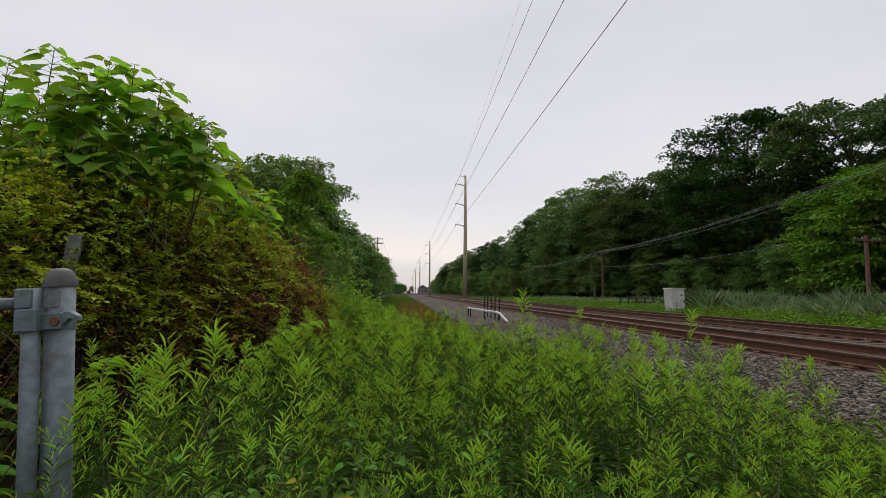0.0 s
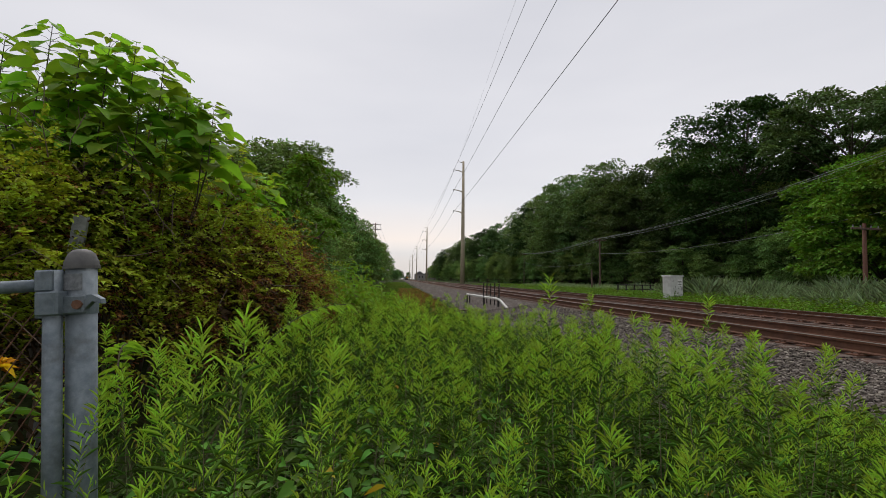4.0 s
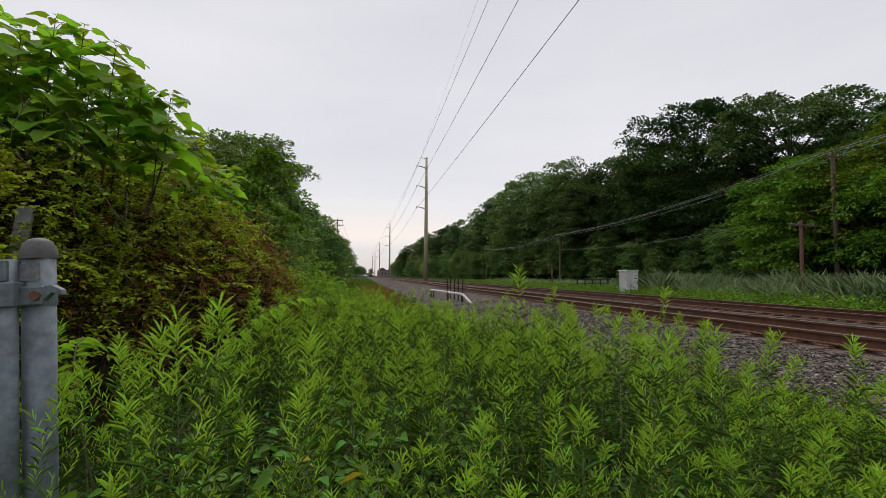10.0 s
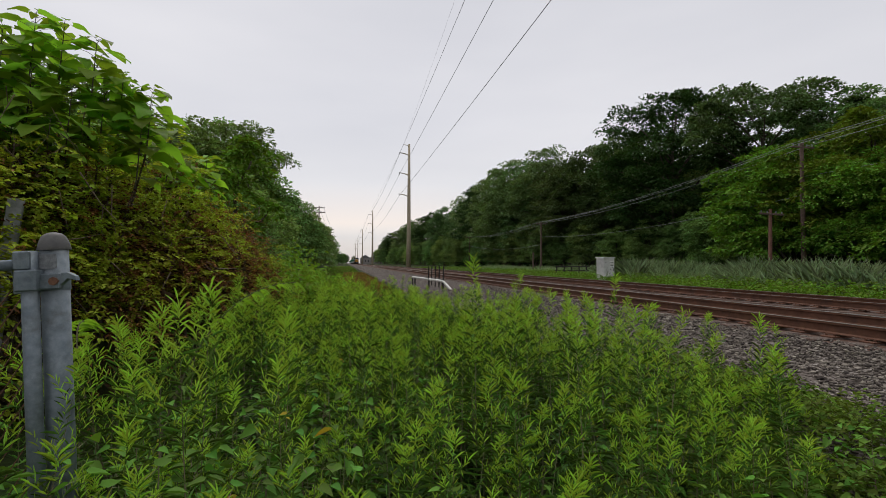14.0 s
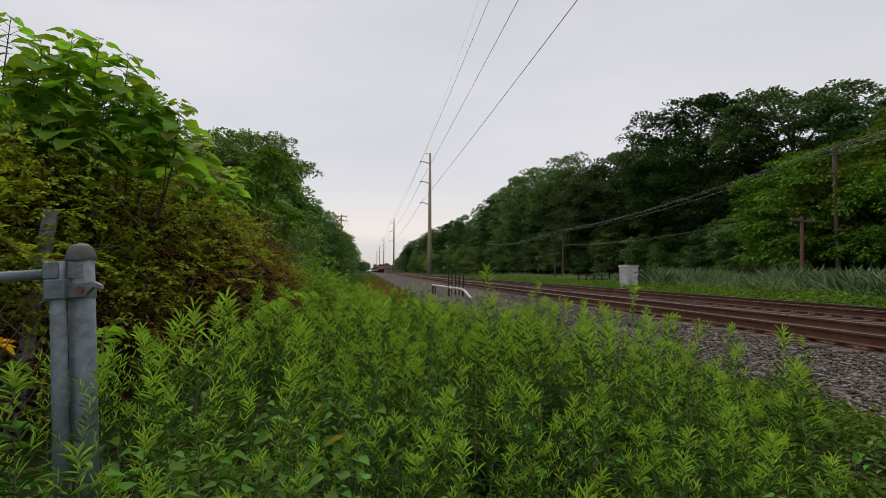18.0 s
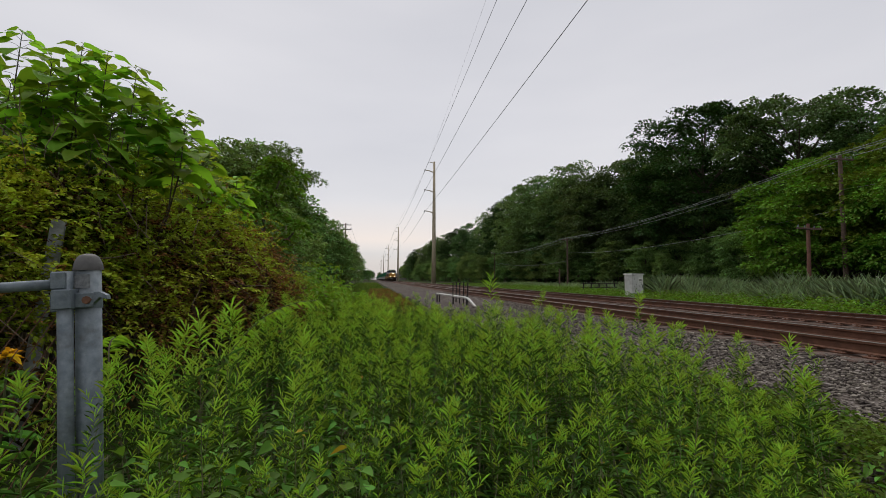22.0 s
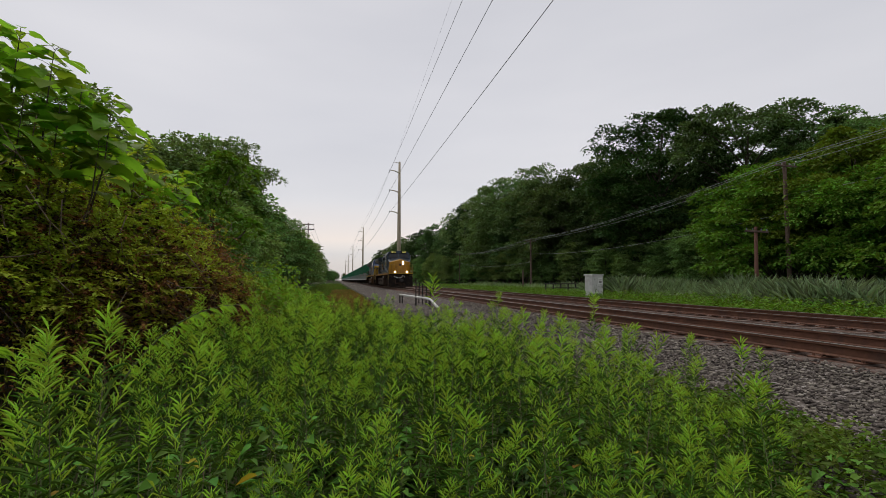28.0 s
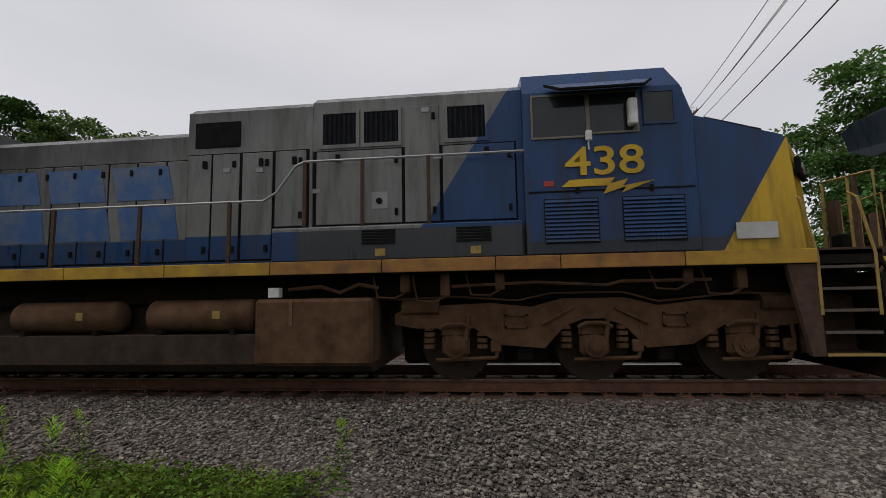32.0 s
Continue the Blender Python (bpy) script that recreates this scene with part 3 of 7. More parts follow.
def engine_truck(parent, y, mat):
    """A three-axle truck, its origin on the track under the pivot."""
    truck = new("truck")
    truck.parent = parent
    truck.location = (0, y, 0)
    for s in (-1, 1):
        bm = BM()
        prism(bm, FRAME_TOP + FRAME_LOW, 0, s * 0.98, s * 1.10)
        # raised ribs along the frame and rectangular openings' rims
        for yy in (-1.12, 1.12):
            box(bm, s * 1.10, s * 1.13, yy - 0.17, yy + 0.17, 0.80, 0.83)
            box(bm, s * 1.10, s * 1.13, yy - 0.17, yy + 0.17, 0.97, 1.0)
            box(bm, s * 1.10, s * 1.13, yy - 0.17, yy - 0.14, 0.80, 1.0)
            box(bm, s * 1.10, s * 1.13, yy + 0.14, yy + 0.17, 0.80, 1.0)
        for a, b in (((-0.75, 0.85), (-0.3, 1.08)), ((0.75, 0.85), (0.3, 1.08))):
            tube(bm, [(s * 1.12, a[0], a[1]), (s * 1.12, b[0], b[1])], 0.03, 5)
        part("side_frame", bm, mat, truck, "dust-brown cast side frame")
        for yy in (-2.03, 0, 2.03):
            bm = BM()
            tube(bm, [(s * 0.95, yy, 0.533), (s * 1.14, yy, 0.533)], 0.17, 12)
            tube(bm, [(s * 1.14, yy, 0.533), (s * 1.18, yy, 0.533)], 0.095, 10)
            box(bm, s * 0.93, s * 1.09, yy - 0.21, yy + 0.21, 0.36, 0.72, 0.07)
            box(bm, s * 0.95, s * 1.08, yy - 0.22, yy + 0.22, 0.66, 0.86, 0.04)
            tube(bm, [(s * 1.12, yy - 0.15, 0.62), (s * 1.12, yy - 0.2, 0.98)], 0.035, 6)
            part("journal_box", bm, mat, truck)
            for e in (-0.40, 0.40):
                bm = BM()
                for q in range(4):
                    tube(bm, [(s * 1.02, yy + e, 0.50 + q * 0.09), (s * 1.02, yy + e, 0.56 + q * 0.09)], 0.085, 8)
                part("coil_spring", bm, mat, truck)
            bm = BM()
            tube(bm, [(s * 1.08, yy - 0.62, 0.92), (s * 1.08, yy - 0.66, 0.60), (s * 1.06, yy - 0.60, 0.36)], 0.028, 6)
            tube(bm, [(s * 1.06, yy - 0.60, 0.36), (s * 1.06, yy + 0.30, 0.33)], 0.030, 6)
            box(bm, s * 1.02, s * 1.10, yy - 0.68, yy - 0.52, 0.44, 0.62, 0.02)
            part("brake_linkage", bm, mat, truck)
            bm = BM()
            tube(bm, [(s * 1.12, yy - 0.24, 0.80), (s * 1.13, yy - 0.12, 0.86), (s * 1.13, yy + 0.12, 0.86), (s * 1.12, yy + 0.24, 0.80)], 0.035, 6)
            tube(bm, [(s * 1.18, yy, 0.533), (s * 1.20, yy, 0.533)], 0.06, 12)
            part("bearing_cap", bm, mat, truck)
            bm = BM()
            box(bm, s * 0.80, s * 0.90, yy - 0.72, yy - 0.56, 0.28, 0.72, 0.02)
            part("brake_shoe", bm, M_UNDER, truck)
        for yy in (-2.55, 2.55):
            bm = BM()
            tube(bm, [(s * 1.05, yy - 0.28, 1.12), (s * 1.05, yy + 0.28, 1.12)], 0.13, 10)
            part("brake_cylinder", bm, mat, truck, smooth=False)
        bm = BM()
        tube(bm, [(s * 1.12, -2.9, 1.22), (s * 1.12, -2.0, 1.26), (s * 1.12, -0.9, 1.16), (s * 1.12, -0.4, 1.30), (s * 1.12, 0.6, 1.30), (s * 1.12, 1.1, 1.20), (s * 1.12, 2.0, 1.27), (s * 1.12, 2.9, 1.24)], 0.016, 5)
        part("air_pipe", bm, mat, truck)
        for yy in (-1.0, 1.0):
            bm = BM()
            box(bm, s * 0.9, s * 1.02, yy - 0.12, yy + 0.12, 0.30, 0.52, 0.03)
            part("traction_motor_nose", bm, M_UNDER, truck)
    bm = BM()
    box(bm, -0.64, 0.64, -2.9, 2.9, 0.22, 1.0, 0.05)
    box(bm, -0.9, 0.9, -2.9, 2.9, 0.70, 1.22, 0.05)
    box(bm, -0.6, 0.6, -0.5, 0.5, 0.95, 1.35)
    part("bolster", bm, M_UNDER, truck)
    for yy in (-2.03, 0, 2.03):
        bm = BM()
        for s in (-1, 1):
            tube(bm, [(s * 0.69, 0, 0), (s * 0.82, 0, 0)], 0.533, 28)
            tube(bm, [(s * 0.66, 0, 0), (s * 0.69, 0, 0)], 0.56, 28)
            tube(bm, [(s * 0.82, 0, 0), (s * 0.85, 0, 0)], 0.16, 12)
            for k in range(6):
                a = k * math.tau / 6
                tube(bm, [(s * 0.82, 0.33 * math.cos(a), 0.33 * math.sin(a)), (s * 0.835, 0.33 * math.cos(a), 0.33 * math.sin(a))], 0.04, 6)
        tube(bm, [(-0.95, 0, 0), (0.95, 0, 0)], 0.09, 10)
        w = part("wheelset", bm, M_WHEEL, truck)
        w.location = (0, yy, 0.533)
        SPINNERS.append(w)
    return truck


SPINNERS = []


def flash(parent, s, y, z, mat):
    """A yellow lightning bar under the number."""
    pts = [(-0.62, -0.06), (-0.50, 0.04), (0.12, 0.05), (0.05, -0.03), (0.30, 0.03), (0.22, -0.07), (0.66, 0.0), (0.20, -0.17), (0.27, -0.08), (-0.05, -0.18), (0.02, -0.06)]
    bm = BM()
    prism(bm, [(y + u * s, z + v) for u, v in pts], 0, s * 1.535, s * 1.542)
    part("lightning_mark", bm, mat, parent)


def steps(parent, y0, y1, s, front, rail_mat):
    """A stepwell with its side sheets, treads and two grab rails."""
    lo, hi = min(y0, y1), max(y0, y1)
    bm = BM()
    prism(bm, [(hi if front else lo, 1.62), ((hi + 0.38) if front else (lo - 0.38), 1.62), ((hi + 0.16) if front else (lo - 0.16), 0.42), (hi if front else lo, 0.42)], 0, s * 1.42, s * 1.50)
    box(bm, s * 0.95, s * 1.0, lo, hi, 0.40, 1.82)
    part("step_well", bm, M_RUSTYPOST, parent)
    for i in range(5):
        z = 0.42 + i * 0.285
        bm = BM()
        box(bm, s * 1.02, s * 1.48, lo + 0.02, hi - 0.02, z, z + 0.035)
        tread = part("step_tread", bm, M_RUSTYPOST, parent)
        bm = BM()
        box(bm, s * 1.48, s * 1.495, lo + 0.02, hi - 0.02, z, z + 0.037)
        part("tread_edge", bm, M_DULLYEL if i == 0 else M_TREADEDGE, tread, "worn tread edge")
    for yy, dz in ((lo + 0.02, 0), (hi, 0)):
        bm = BM()
        tube(bm, [(s * 1.50, yy, 0.95), (s * 1.51, yy, 1.75), (s * 1.50, yy + (0.14 if front else -0.14), 2.5), (s * 1.42, yy + (0.2 if front else -0.2), 2.58)], 0.02, 6)
        part("grab_rail", bm, rail_mat, parent)


def locomotive(number, lead):
    body_mat = M_LEAD if lead else M_SECOND
    label = ("dark blue diesel freight locomotive with an orange-yellow nose and lit headlamps" if lead
             else "grimy grey and blue diesel freight locomotive with a yellow nose")
    loco = empty("locomotive", label, "locomotive", "locomotives of the train")
    nose_mat = M_LEAD_NOSE if lead else M_SECOND
    stripe = M_ORANGE if lead else M_DIRTYSTRIPE
    truck_mat = M_TRUCKDARK if lead else M_TRUCK
    num_mat = M_DULLYEL if lead else M_YEL
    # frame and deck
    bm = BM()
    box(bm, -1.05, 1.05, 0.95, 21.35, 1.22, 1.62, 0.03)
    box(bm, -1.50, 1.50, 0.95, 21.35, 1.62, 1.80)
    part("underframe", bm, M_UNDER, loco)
    for s in (-1, 1):
        bounds = [1.75, 3.4, 5.05, 5.95, 7.6, 9.3, 11.0, 12.7, 14.4, 16.1, 17.8, 19.4, 20.5]
        for i, (a, b) in enumerate(zip(bounds, bounds[1:])):
            bm = BM()
            box(bm, s * 1.50, s * 1.535, a + 0.006, b - 0.006, 1.635, 1.825, 0.006)
            part("deck_stripe", bm, (M_RUSTSTRIPE if i in (0, 9, 10, 11) else M_ORANGE) if lead else (M_RUSTSTRIPE if i in (1, 2, 3, 4) else stripe), loco, "worn yellow deck edge")
    # nose, chamfered in plan and sloping
    bm = BM()
    plan = [(-1.5, 3.2, 3.80), (-1.5, 1.95, 3.42), (-0.80, 1.42, 3.28), (0.80, 1.42, 3.28), (1.5, 1.95, 3.42), (1.5, 3.2, 3.80)]
    if lead:
        plan = [(-1.5, 3.2, 3.70), (-1.38, 1.97, 3.20), (-0.74, 1.42, 3.28), (0.0, 1.40, 3.48), (0.74, 1.42, 3.28), (1.38, 1.97, 3.20), (1.5, 3.2, 3.70), (0.0, 3.2, 3.86)]
    lo = [bm.verts.new((x, y - (0.1 if y < 3 else 0), 1.83)) for x, y, z in plan]
    hi = [bm.verts.new((x * 0.97, y, z)) for x, y, z in plan]
    for i in range(len(plan)):
        bm.faces.new((lo[i], lo[(i + 1) % len(plan)], hi[(i + 1) % len(plan)], hi[i]))
    bm.faces.new(hi)
    bm.faces.new(lo[::-1])
    if lead:
        bmesh.ops.triangulate(bm, faces=[f for f in bm.faces if len(f.verts) > 4])
    bmesh.ops.bevel(bm, geom=[] if lead else [e for e in bm.edges if all(v.co.z > 3 for v in e.verts)], offset=0.05, segments=2, affect="EDGES")
    nose = part("nose", bm, nose_mat, loco)
    bm = BM()
    box(bm, -0.30 if lead else -0.05, 0.50 if lead else 0.65, 1.36, 1.42, 1.95, 3.10, 0.015)
    part("nose_door", bm, M_ORANGE if lead else M_YEL, loco)
    bm = BM()
    box(bm, -0.14, 0.10, 1.345, 1.365, 2.72, 2.98, 0.03)
    part("door_window", bm, M_GLASS, loco)
    # lower cab and full-width hood foot
    bm = BM()
    box(bm, -1.52, 1.52, 3.15, 5.5, 1.83, 3.72, 0.02)
    part("cab_wall", bm, body_mat, loco)
    bm = BM()
    sec = [(-1.52, 3.70), (-1.50, 4.20), (-1.30, 4.56), (-0.6, 4.74), (0.6, 4.74), (1.30, 4.56), (1.50, 4.20), (1.52, 3.70)]
    a = [bm.verts.new((x, 3.15 + max(0, z - 3.75) * 0.34, z)) for x, z in sec]
    b = [bm.verts.new((x, 5.5, z)) for x, z in sec]
    for i in range(8):
        bm.faces.new((a[i], a[(i + 1) % 8], b[(i + 1) % 8], b[i]))
    bm.faces.new(a[::-1])
    bm.faces.new(b)
    part("cab_roof", bm, body_mat, loco)
    # windscreens, two panes in frames
    for s in (-1, 1):
        bm = BM()
        for (x0, x1, z0, z1, push, r) in ((0.10, 1.30, 3.82, 4.34, 0.0, 0),):
            vs = [bm.verts.new((s * x, 3.128 + max(0, z - 3.75) * 0.34, z)) for x, z in ((x0, z0), (x1, z0), (x1 - 0.06, z1 - 0.10), (x1 - 0.22, z1), (x0, z1))]
            bm.faces.new(vs)
        ext = bmesh.ops.extrude_face_region(bm, geom=bm.faces[:])
        bmesh.ops.translate(bm, verts=[v for v in ext["geom"] if isinstance(v, bmesh.types.BMVert)], vec=(0, 0.04, 0))
        wp = part("windscreen", bm, M_GLASS, loco)
        bm = BM()
        fr = [(0.07, 3.79), (1.33, 3.79), (1.27, 4.25), (1.10, 4.38), (0.07, 4.38), (0.07, 3.79)]
        tube(bm, [(s * x, 3.118 + max(0, z - 3.75) * 0.34, z) for x, z in fr], 0.022, 5)
        part("windscreen_seal", bm, M_BLACK, wp)
        bm = BM()
        tube(bm, [(s * 0.9, 3.10, 3.80), (s * 0.55, 3.20, 4.12)], 0.012, 4)
        part("wiper", bm, M_BLACK, wp)
        # side windows: sliding pair and a fixed one
        for y0, y1, z0, z1 in ((4.62, 5.36, 3.52, 4.12), (3.92, 4.56, 3.56, 4.12), (3.42, 3.80, 3.66, 4.10)):
            bm = BM()
            box(bm, s * 1.522, s * 1.532, y0, y1, z0, z1, 0.004)
            w = part("side_window", bm, M_GLASS, loco)
            bm = BM()
            e = 0.03
            for q in ((y0 - e, y1 + e, z0 - e, z0), (y0 - e, y1 + e, z1, z1 + e), (y0 - e, y0, z0, z1), (y1, y1 + e, z0, z1)):
                box(bm, s * 1.52, s * 1.542, *q)
            part("window_frame", bm, M_WINFRAME if y0 > 3.5 else body_mat, w)
        bm = BM()
        prism(bm, [(3.72, 4.30), (5.16, 4.30), (4.98, 4.10), (3.90, 4.10)], 0, s * 1.50, s * 1.53)
        for v in bm.verts:
            if v.co.z < 4.2:
                v.co.x += s * 0.30
        shade = part("sunshade", bm, M_WHITE if lead else body_mat, loco)
        bm = BM()
        tube(bm, [(s * 1.53, 3.70, 4.29), (s * 1.83, 3.88, 4.09), (s * 1.83, 5.0, 4.09), (s * 1.53, 5.18, 4.29)], 0.022, 5)
        part("shade_rim", bm, M_BLACK, shade)
        bm = BM()
        box(bm, s * 1.55, s * 1.68, 3.94, 4.06, 3.60, 3.98, 0.02)
        part("mirror", bm, M_ALU if lead else M_WHITE, loco)
        bm = BM()
        box(bm, s * 1.54, s * 1.60, 4.55, 4.64, 3.42, 3.58, 0.02)
        tube(bm, [(s * 1.56, 4.6, 3.42), (s * 1.56, 4.6, 3.3)], 0.012, 5)
        part("cab_lamp", bm, M_WHITE, loco)
        # louvred cabinets below the cab
        for y0, y1 in ((3.35, 4.18), (4.50, 5.25)):
            frame_bm = BM()
            box(frame_bm, s * 1.52, s * 1.53, y0, y1, 1.98, 2.62)
            lv = part("louvre", frame_bm, M_SLAT, loco)
            for k in range(11):
                bm = BM()
                z = 2.0 + k * 0.056
                prism(bm, [(s * 1.528, z), (s * 1.548, z + 0.005), (s * 1.528, z + 0.046)], 1, y0 + 0.015, y1 - 0.015)
                part("slat", bm, body_mat, lv)
        bm = BM()
        box(bm, s * 1.52, s * 1.532, 3.2, 5.45, 2.715, 2.735)
        for yy in (3.75, 4.75):
            box(bm, s * 1.52, s * 1.545, yy, yy + 0.05, 2.69, 2.77)
        part("cabinet_hinge", bm, M_BLACK, loco)
        # number and mark on the cab
        letters("road_number", number, 0.575, num_mat, on_side(s, 4.39, 3.12), loco, "yellow road number " + number, 1.27)
        flash(loco, s, 4.38, 2.84, num_mat)
        bm = BM()
        box(bm, s * 1.52, s * 1.534, 2.2, 2.72, 1.98, 2.20) if not lead else box(bm, s * 1.52, s * 1.534, 2.55, 2.85, 2.0, 2.24)
        part("data_plate", bm, M_WHITE if lead else M_CARSILL, loco)
        bm = BM()
        box(bm, s * 1.52, s * 1.532, 5.1, 5.24, 2.80, 2.88)
        part("small_flag_decal", bm, M_RED, loco)
        if lead:
            bm = BM()
            tube(bm, [(s * 1.39, 2.22, 2.12), (s * 1.422, 2.22, 2.12)], 0.15, 18)
            med = part("round_decal", bm, M_SLAT, loco)
            bm = BM()
            tube(bm, [(s * 1.422, 2.22, 2.12), (s * 1.426, 2.22, 2.12)], 0.11, 18)
            part("decal_centre", bm, M_DARKSTEEL, med)
    # hood blocks behind the cab
    hood = []
    for y0, y1, hw, z1 in ((5.5, 8.75, 1.30, 4.48), (8.75, 10.85, 1.30, 4.43), (10.85, 15.3, 1.02, 4.36 if lead else 4.16), (15.3, 20.75, 1.02, 3.82)):
        bm = BM()
        prism(bm, [(-hw, 1.83), (-hw, z1 - 0.12), (-hw + 0.16, z1), (hw - 0.16, z1), (hw, z1 - 0.12), (hw, 1.83)], 1, y0 + 0.004, y1 - 0.004)
        hood.append(part("hood_section", bm, body_mat, loco))
    for s in (-1, 1):
        bm = BM()
        box(bm, s * 1.30, s * 1.50, 5.55, 9.3, 1.83, 2.34, 0.015)
        part("battery_box", bm, body_mat, loco)
        for yy in (6.0, 7.4):
            grille = BM()
            for k in range(5):
                box(grille, s * 1.50, s * 1.515, yy, yy + 0.5, 2.06 + k * 0.045, 2.09 + k * 0.045)
            part("small_grille", grille, M_BLACK, loco)
            bm = BM()
            box(bm, s * 1.50, s * 1.51, yy + 0.15, yy + 0.30, 1.88, 1.99)
            part("warning_label", bm, M_DULLYEL, loco)
        # screened openings
        for y0, y1 in ((6.05, 6.62), (7.38, 7.92), (8.05, 8.58)):
            bm = BM()
            box(bm, s * 1.30, s * 1.305, y0, y1, 3.66, 4.16)
            o = part("screen_opening", bm, M_BLACK, hood[0])
            bm = BM()
            for q in ((y0 - 0.05, y1 + 0.05, 3.60, 3.66), (y0 - 0.05, y1 + 0.05, 4.16, 4.21), (y0 - 0.05, y0, 3.66, 4.16), (y1, y1 + 0.05, 3.66, 4.16)):
                box(bm, s * 1.30, s * 1.32, *q)
            part("screen_frame", bm, body_mat, hood[0])
            for k in range(7):
                bm = BM()
                yy = y0 + (k + 0.5) * (y1 - y0) / 7
                box(bm, s * 1.305, s * 1.315, yy - 0.012, yy + 0.012, 3.66, 4.16)
                part("screen_bar", bm, M_SLAT, hood[0])
        bm = BM()
        box(bm, s * 1.30, s * 1.308, 9.05 if lead else 9.95, 10.28 if lead else 10.72, 3.72, 4.14, 0.01)
        part("intake_grille", bm, M_BLACK, hood[1])
        # doors along the hood, each a thin proud panel with a latch
        doors = [(5.62, 6.7, 2.4, 3.55, 1.30, 0), (6.75, 7.28, 2.4, 4.2, 1.30, 0), (7.33, 8.68, 2.4, 3.55, 1.30, 0), (8.85, 9.35, 2.4, 3.6, 1.30, 1), (9.4, 9.9, 1.9, 3.6, 1.30, 1), (9.95, 10.4, 1.9, 3.6, 1.30, 1), (10.43, 10.82, 1.9, 3.6, 1.30, 1)]
        yy = 10.9
        while yy < 20.2:
            doors.append((yy, yy + 0.5, 1.92, 3.62, 1.02, 2 if yy < 15.3 else 3))
            yy += 0.53
        for y0, y1, z0, z1, hw in ((5.60, 8.74, 2.38, 3.57, 1.30), (8.8, 10.83, 1.88, 3.62, 1.30), (10.88, 20.25, 1.90, 3.64, 1.02)):
            bm = BM()
            box(bm, s * hw, s * (hw + 0.004), y0, y1, z0, z1)
            part("door_seam", bm, M_BLACK, loco)
        for y0, y1, z0, z1, hw, h in doors:
            bm = BM()
            box(bm, s * hw, s * (hw + 0.018), y0, y1, z0, z1, 0.006)
            d = part("hood_door", bm, body_mat, loco)
            bm = BM()
            box(bm, s * (hw + 0.018), s * (hw + 0.04), y0 + 0.06, y0 + 0.11, z1 - 0.22, z1 - 0.12)
            part("latch", bm, M_BLACK, d)
            bm = BM()
            box(bm, s * (hw + 0.018), s * (hw + 0.04), y0 + 0.06, y0 + 0.11, z0 + 0.12, z0 + 0.22)
            part("latch", bm, M_BLACK, d)
        # dark screens in the rear doors with small white notices over them, and a box under the wing
        if lead:
            for q in (15.85, 16.4, 17.45, 17.98, 18.5, 19.6):
                bm = BM()
                box(bm, s * 1.038, s * 1.046, q, q + 0.34, 2.2, 3.2)
                scr = part("door_screen", bm, M_SLAT, loco)
                bm = BM()
                box(bm, s * 1.038, s * 1.046, q + 0.04, q + 0.30, 3.30, 3.38)
                part("notice", bm, M_INSUL, loco)
                bm = BM()
                for e in (q - 0.03, q + 0.34):
                    box(bm, s * 1.038, s * 1.06, e, e + 0.03, 2.15, 3.25)
                box(bm, s * 1.038, s * 1.06, q - 0.03, q + 0.37, 3.2, 3.25)
                part("screen_frame", bm, body_mat, scr)
            bm = BM()
            box(bm, s * 1.02, s * 1.25, 17.0, 17.75, 3.42, 3.78, 0.02)
            cb = part("control_box", bm, body_mat, loco)
            bm = BM()
            box(bm, s * 1.25, s * 1.258, 17.3, 17.5, 3.56, 3.64)
            part("notice", bm, M_INSUL, cb)
        # large mark on the hood: brackets and blocks
        mk = M_ORANGE if lead else M_BLUEMARK
        bits = []
        if lead:
            bits += [[(11.05, 2.15), (11.05, 3.62), (11.35, 3.62), (11.35, 3.50), (11.18, 3.50), (11.18, 2.27), (11.35, 2.27), (11.35, 2.15)],
                     [(14.75, 2.15), (14.75, 3.62), (14.45, 3.62), (14.45, 3.50), (14.62, 3.50), (14.62, 2.27), (14.45, 2.27), (14.45, 2.15)]]
        y_a, y_b, z_a, z_b = (11.6, 14.2, 2.40, 3.36) if lead else (11.2, 14.9, 2.30, 3.55)
        w = (y_b - y_a) / 3
        for k in range(3):
            q = y_a + k * w
            h = z_b - z_a
            bits.append([(q + 0.06, z_a + 0.54 * h), (q + 0.18, z_b), (q + w - 0.02, z_b), (q + w - 0.14, z_a + 0.54 * h)])
            bits.append([(q - 0.05, z_a), (q + 0.05, z_a + 0.47 * h), (q + w - 0.15, z_a + 0.47 * h), (q + w - 0.25, z_a)])
        for pts in bits:
            bm = BM()
            prism(bm, pts, 0, s * 1.037, s * 1.046)
            part("painted_mark", bm, mk, loco)
        if lead:
            for q in (11.5, 11.95, 14.1, 14.45):
                bm = BM()
                tube(bm, [(s * 1.036, q, 2.0), (s * 1.045, q, 2.0)], 0.13, 14)
                part("painted_dot", bm, M_ORANGE, loco)
        bm = BM()
        box(bm, s * 1.318, s * 1.324, 7.55, 7.8, 2.62, 2.88)
        lab = part("paper_label", bm, M_INSUL, loco)
        bm = BM()
        tube(bm, [(s * 1.322, 7.68, 2.74), (s * 1.335, 7.68, 2.74)], 0.05, 10)
        part("label_mark", bm, M_BLACK, lab)
        for q, z in ((9.55, 3.28), (8.62, 2.9), (10.1, 3.3), (6.72, 3.35), (6.9, 4.1)):
            bm = BM()
            box(bm, s * 1.318, s * 1.326, q, q + 0.12, z, z + 0.07)
            part("small_label", bm, M_INSUL, loco)
        for q in (9.0, 9.55, 10.5, 6.0, 8.3):
            bm = BM()
            box(bm, s * 1.318, s * 1.345, q, q + 0.07, 3.38, 3.5, 0.008)
            part("door_latch", bm, M_BLACK, loco)
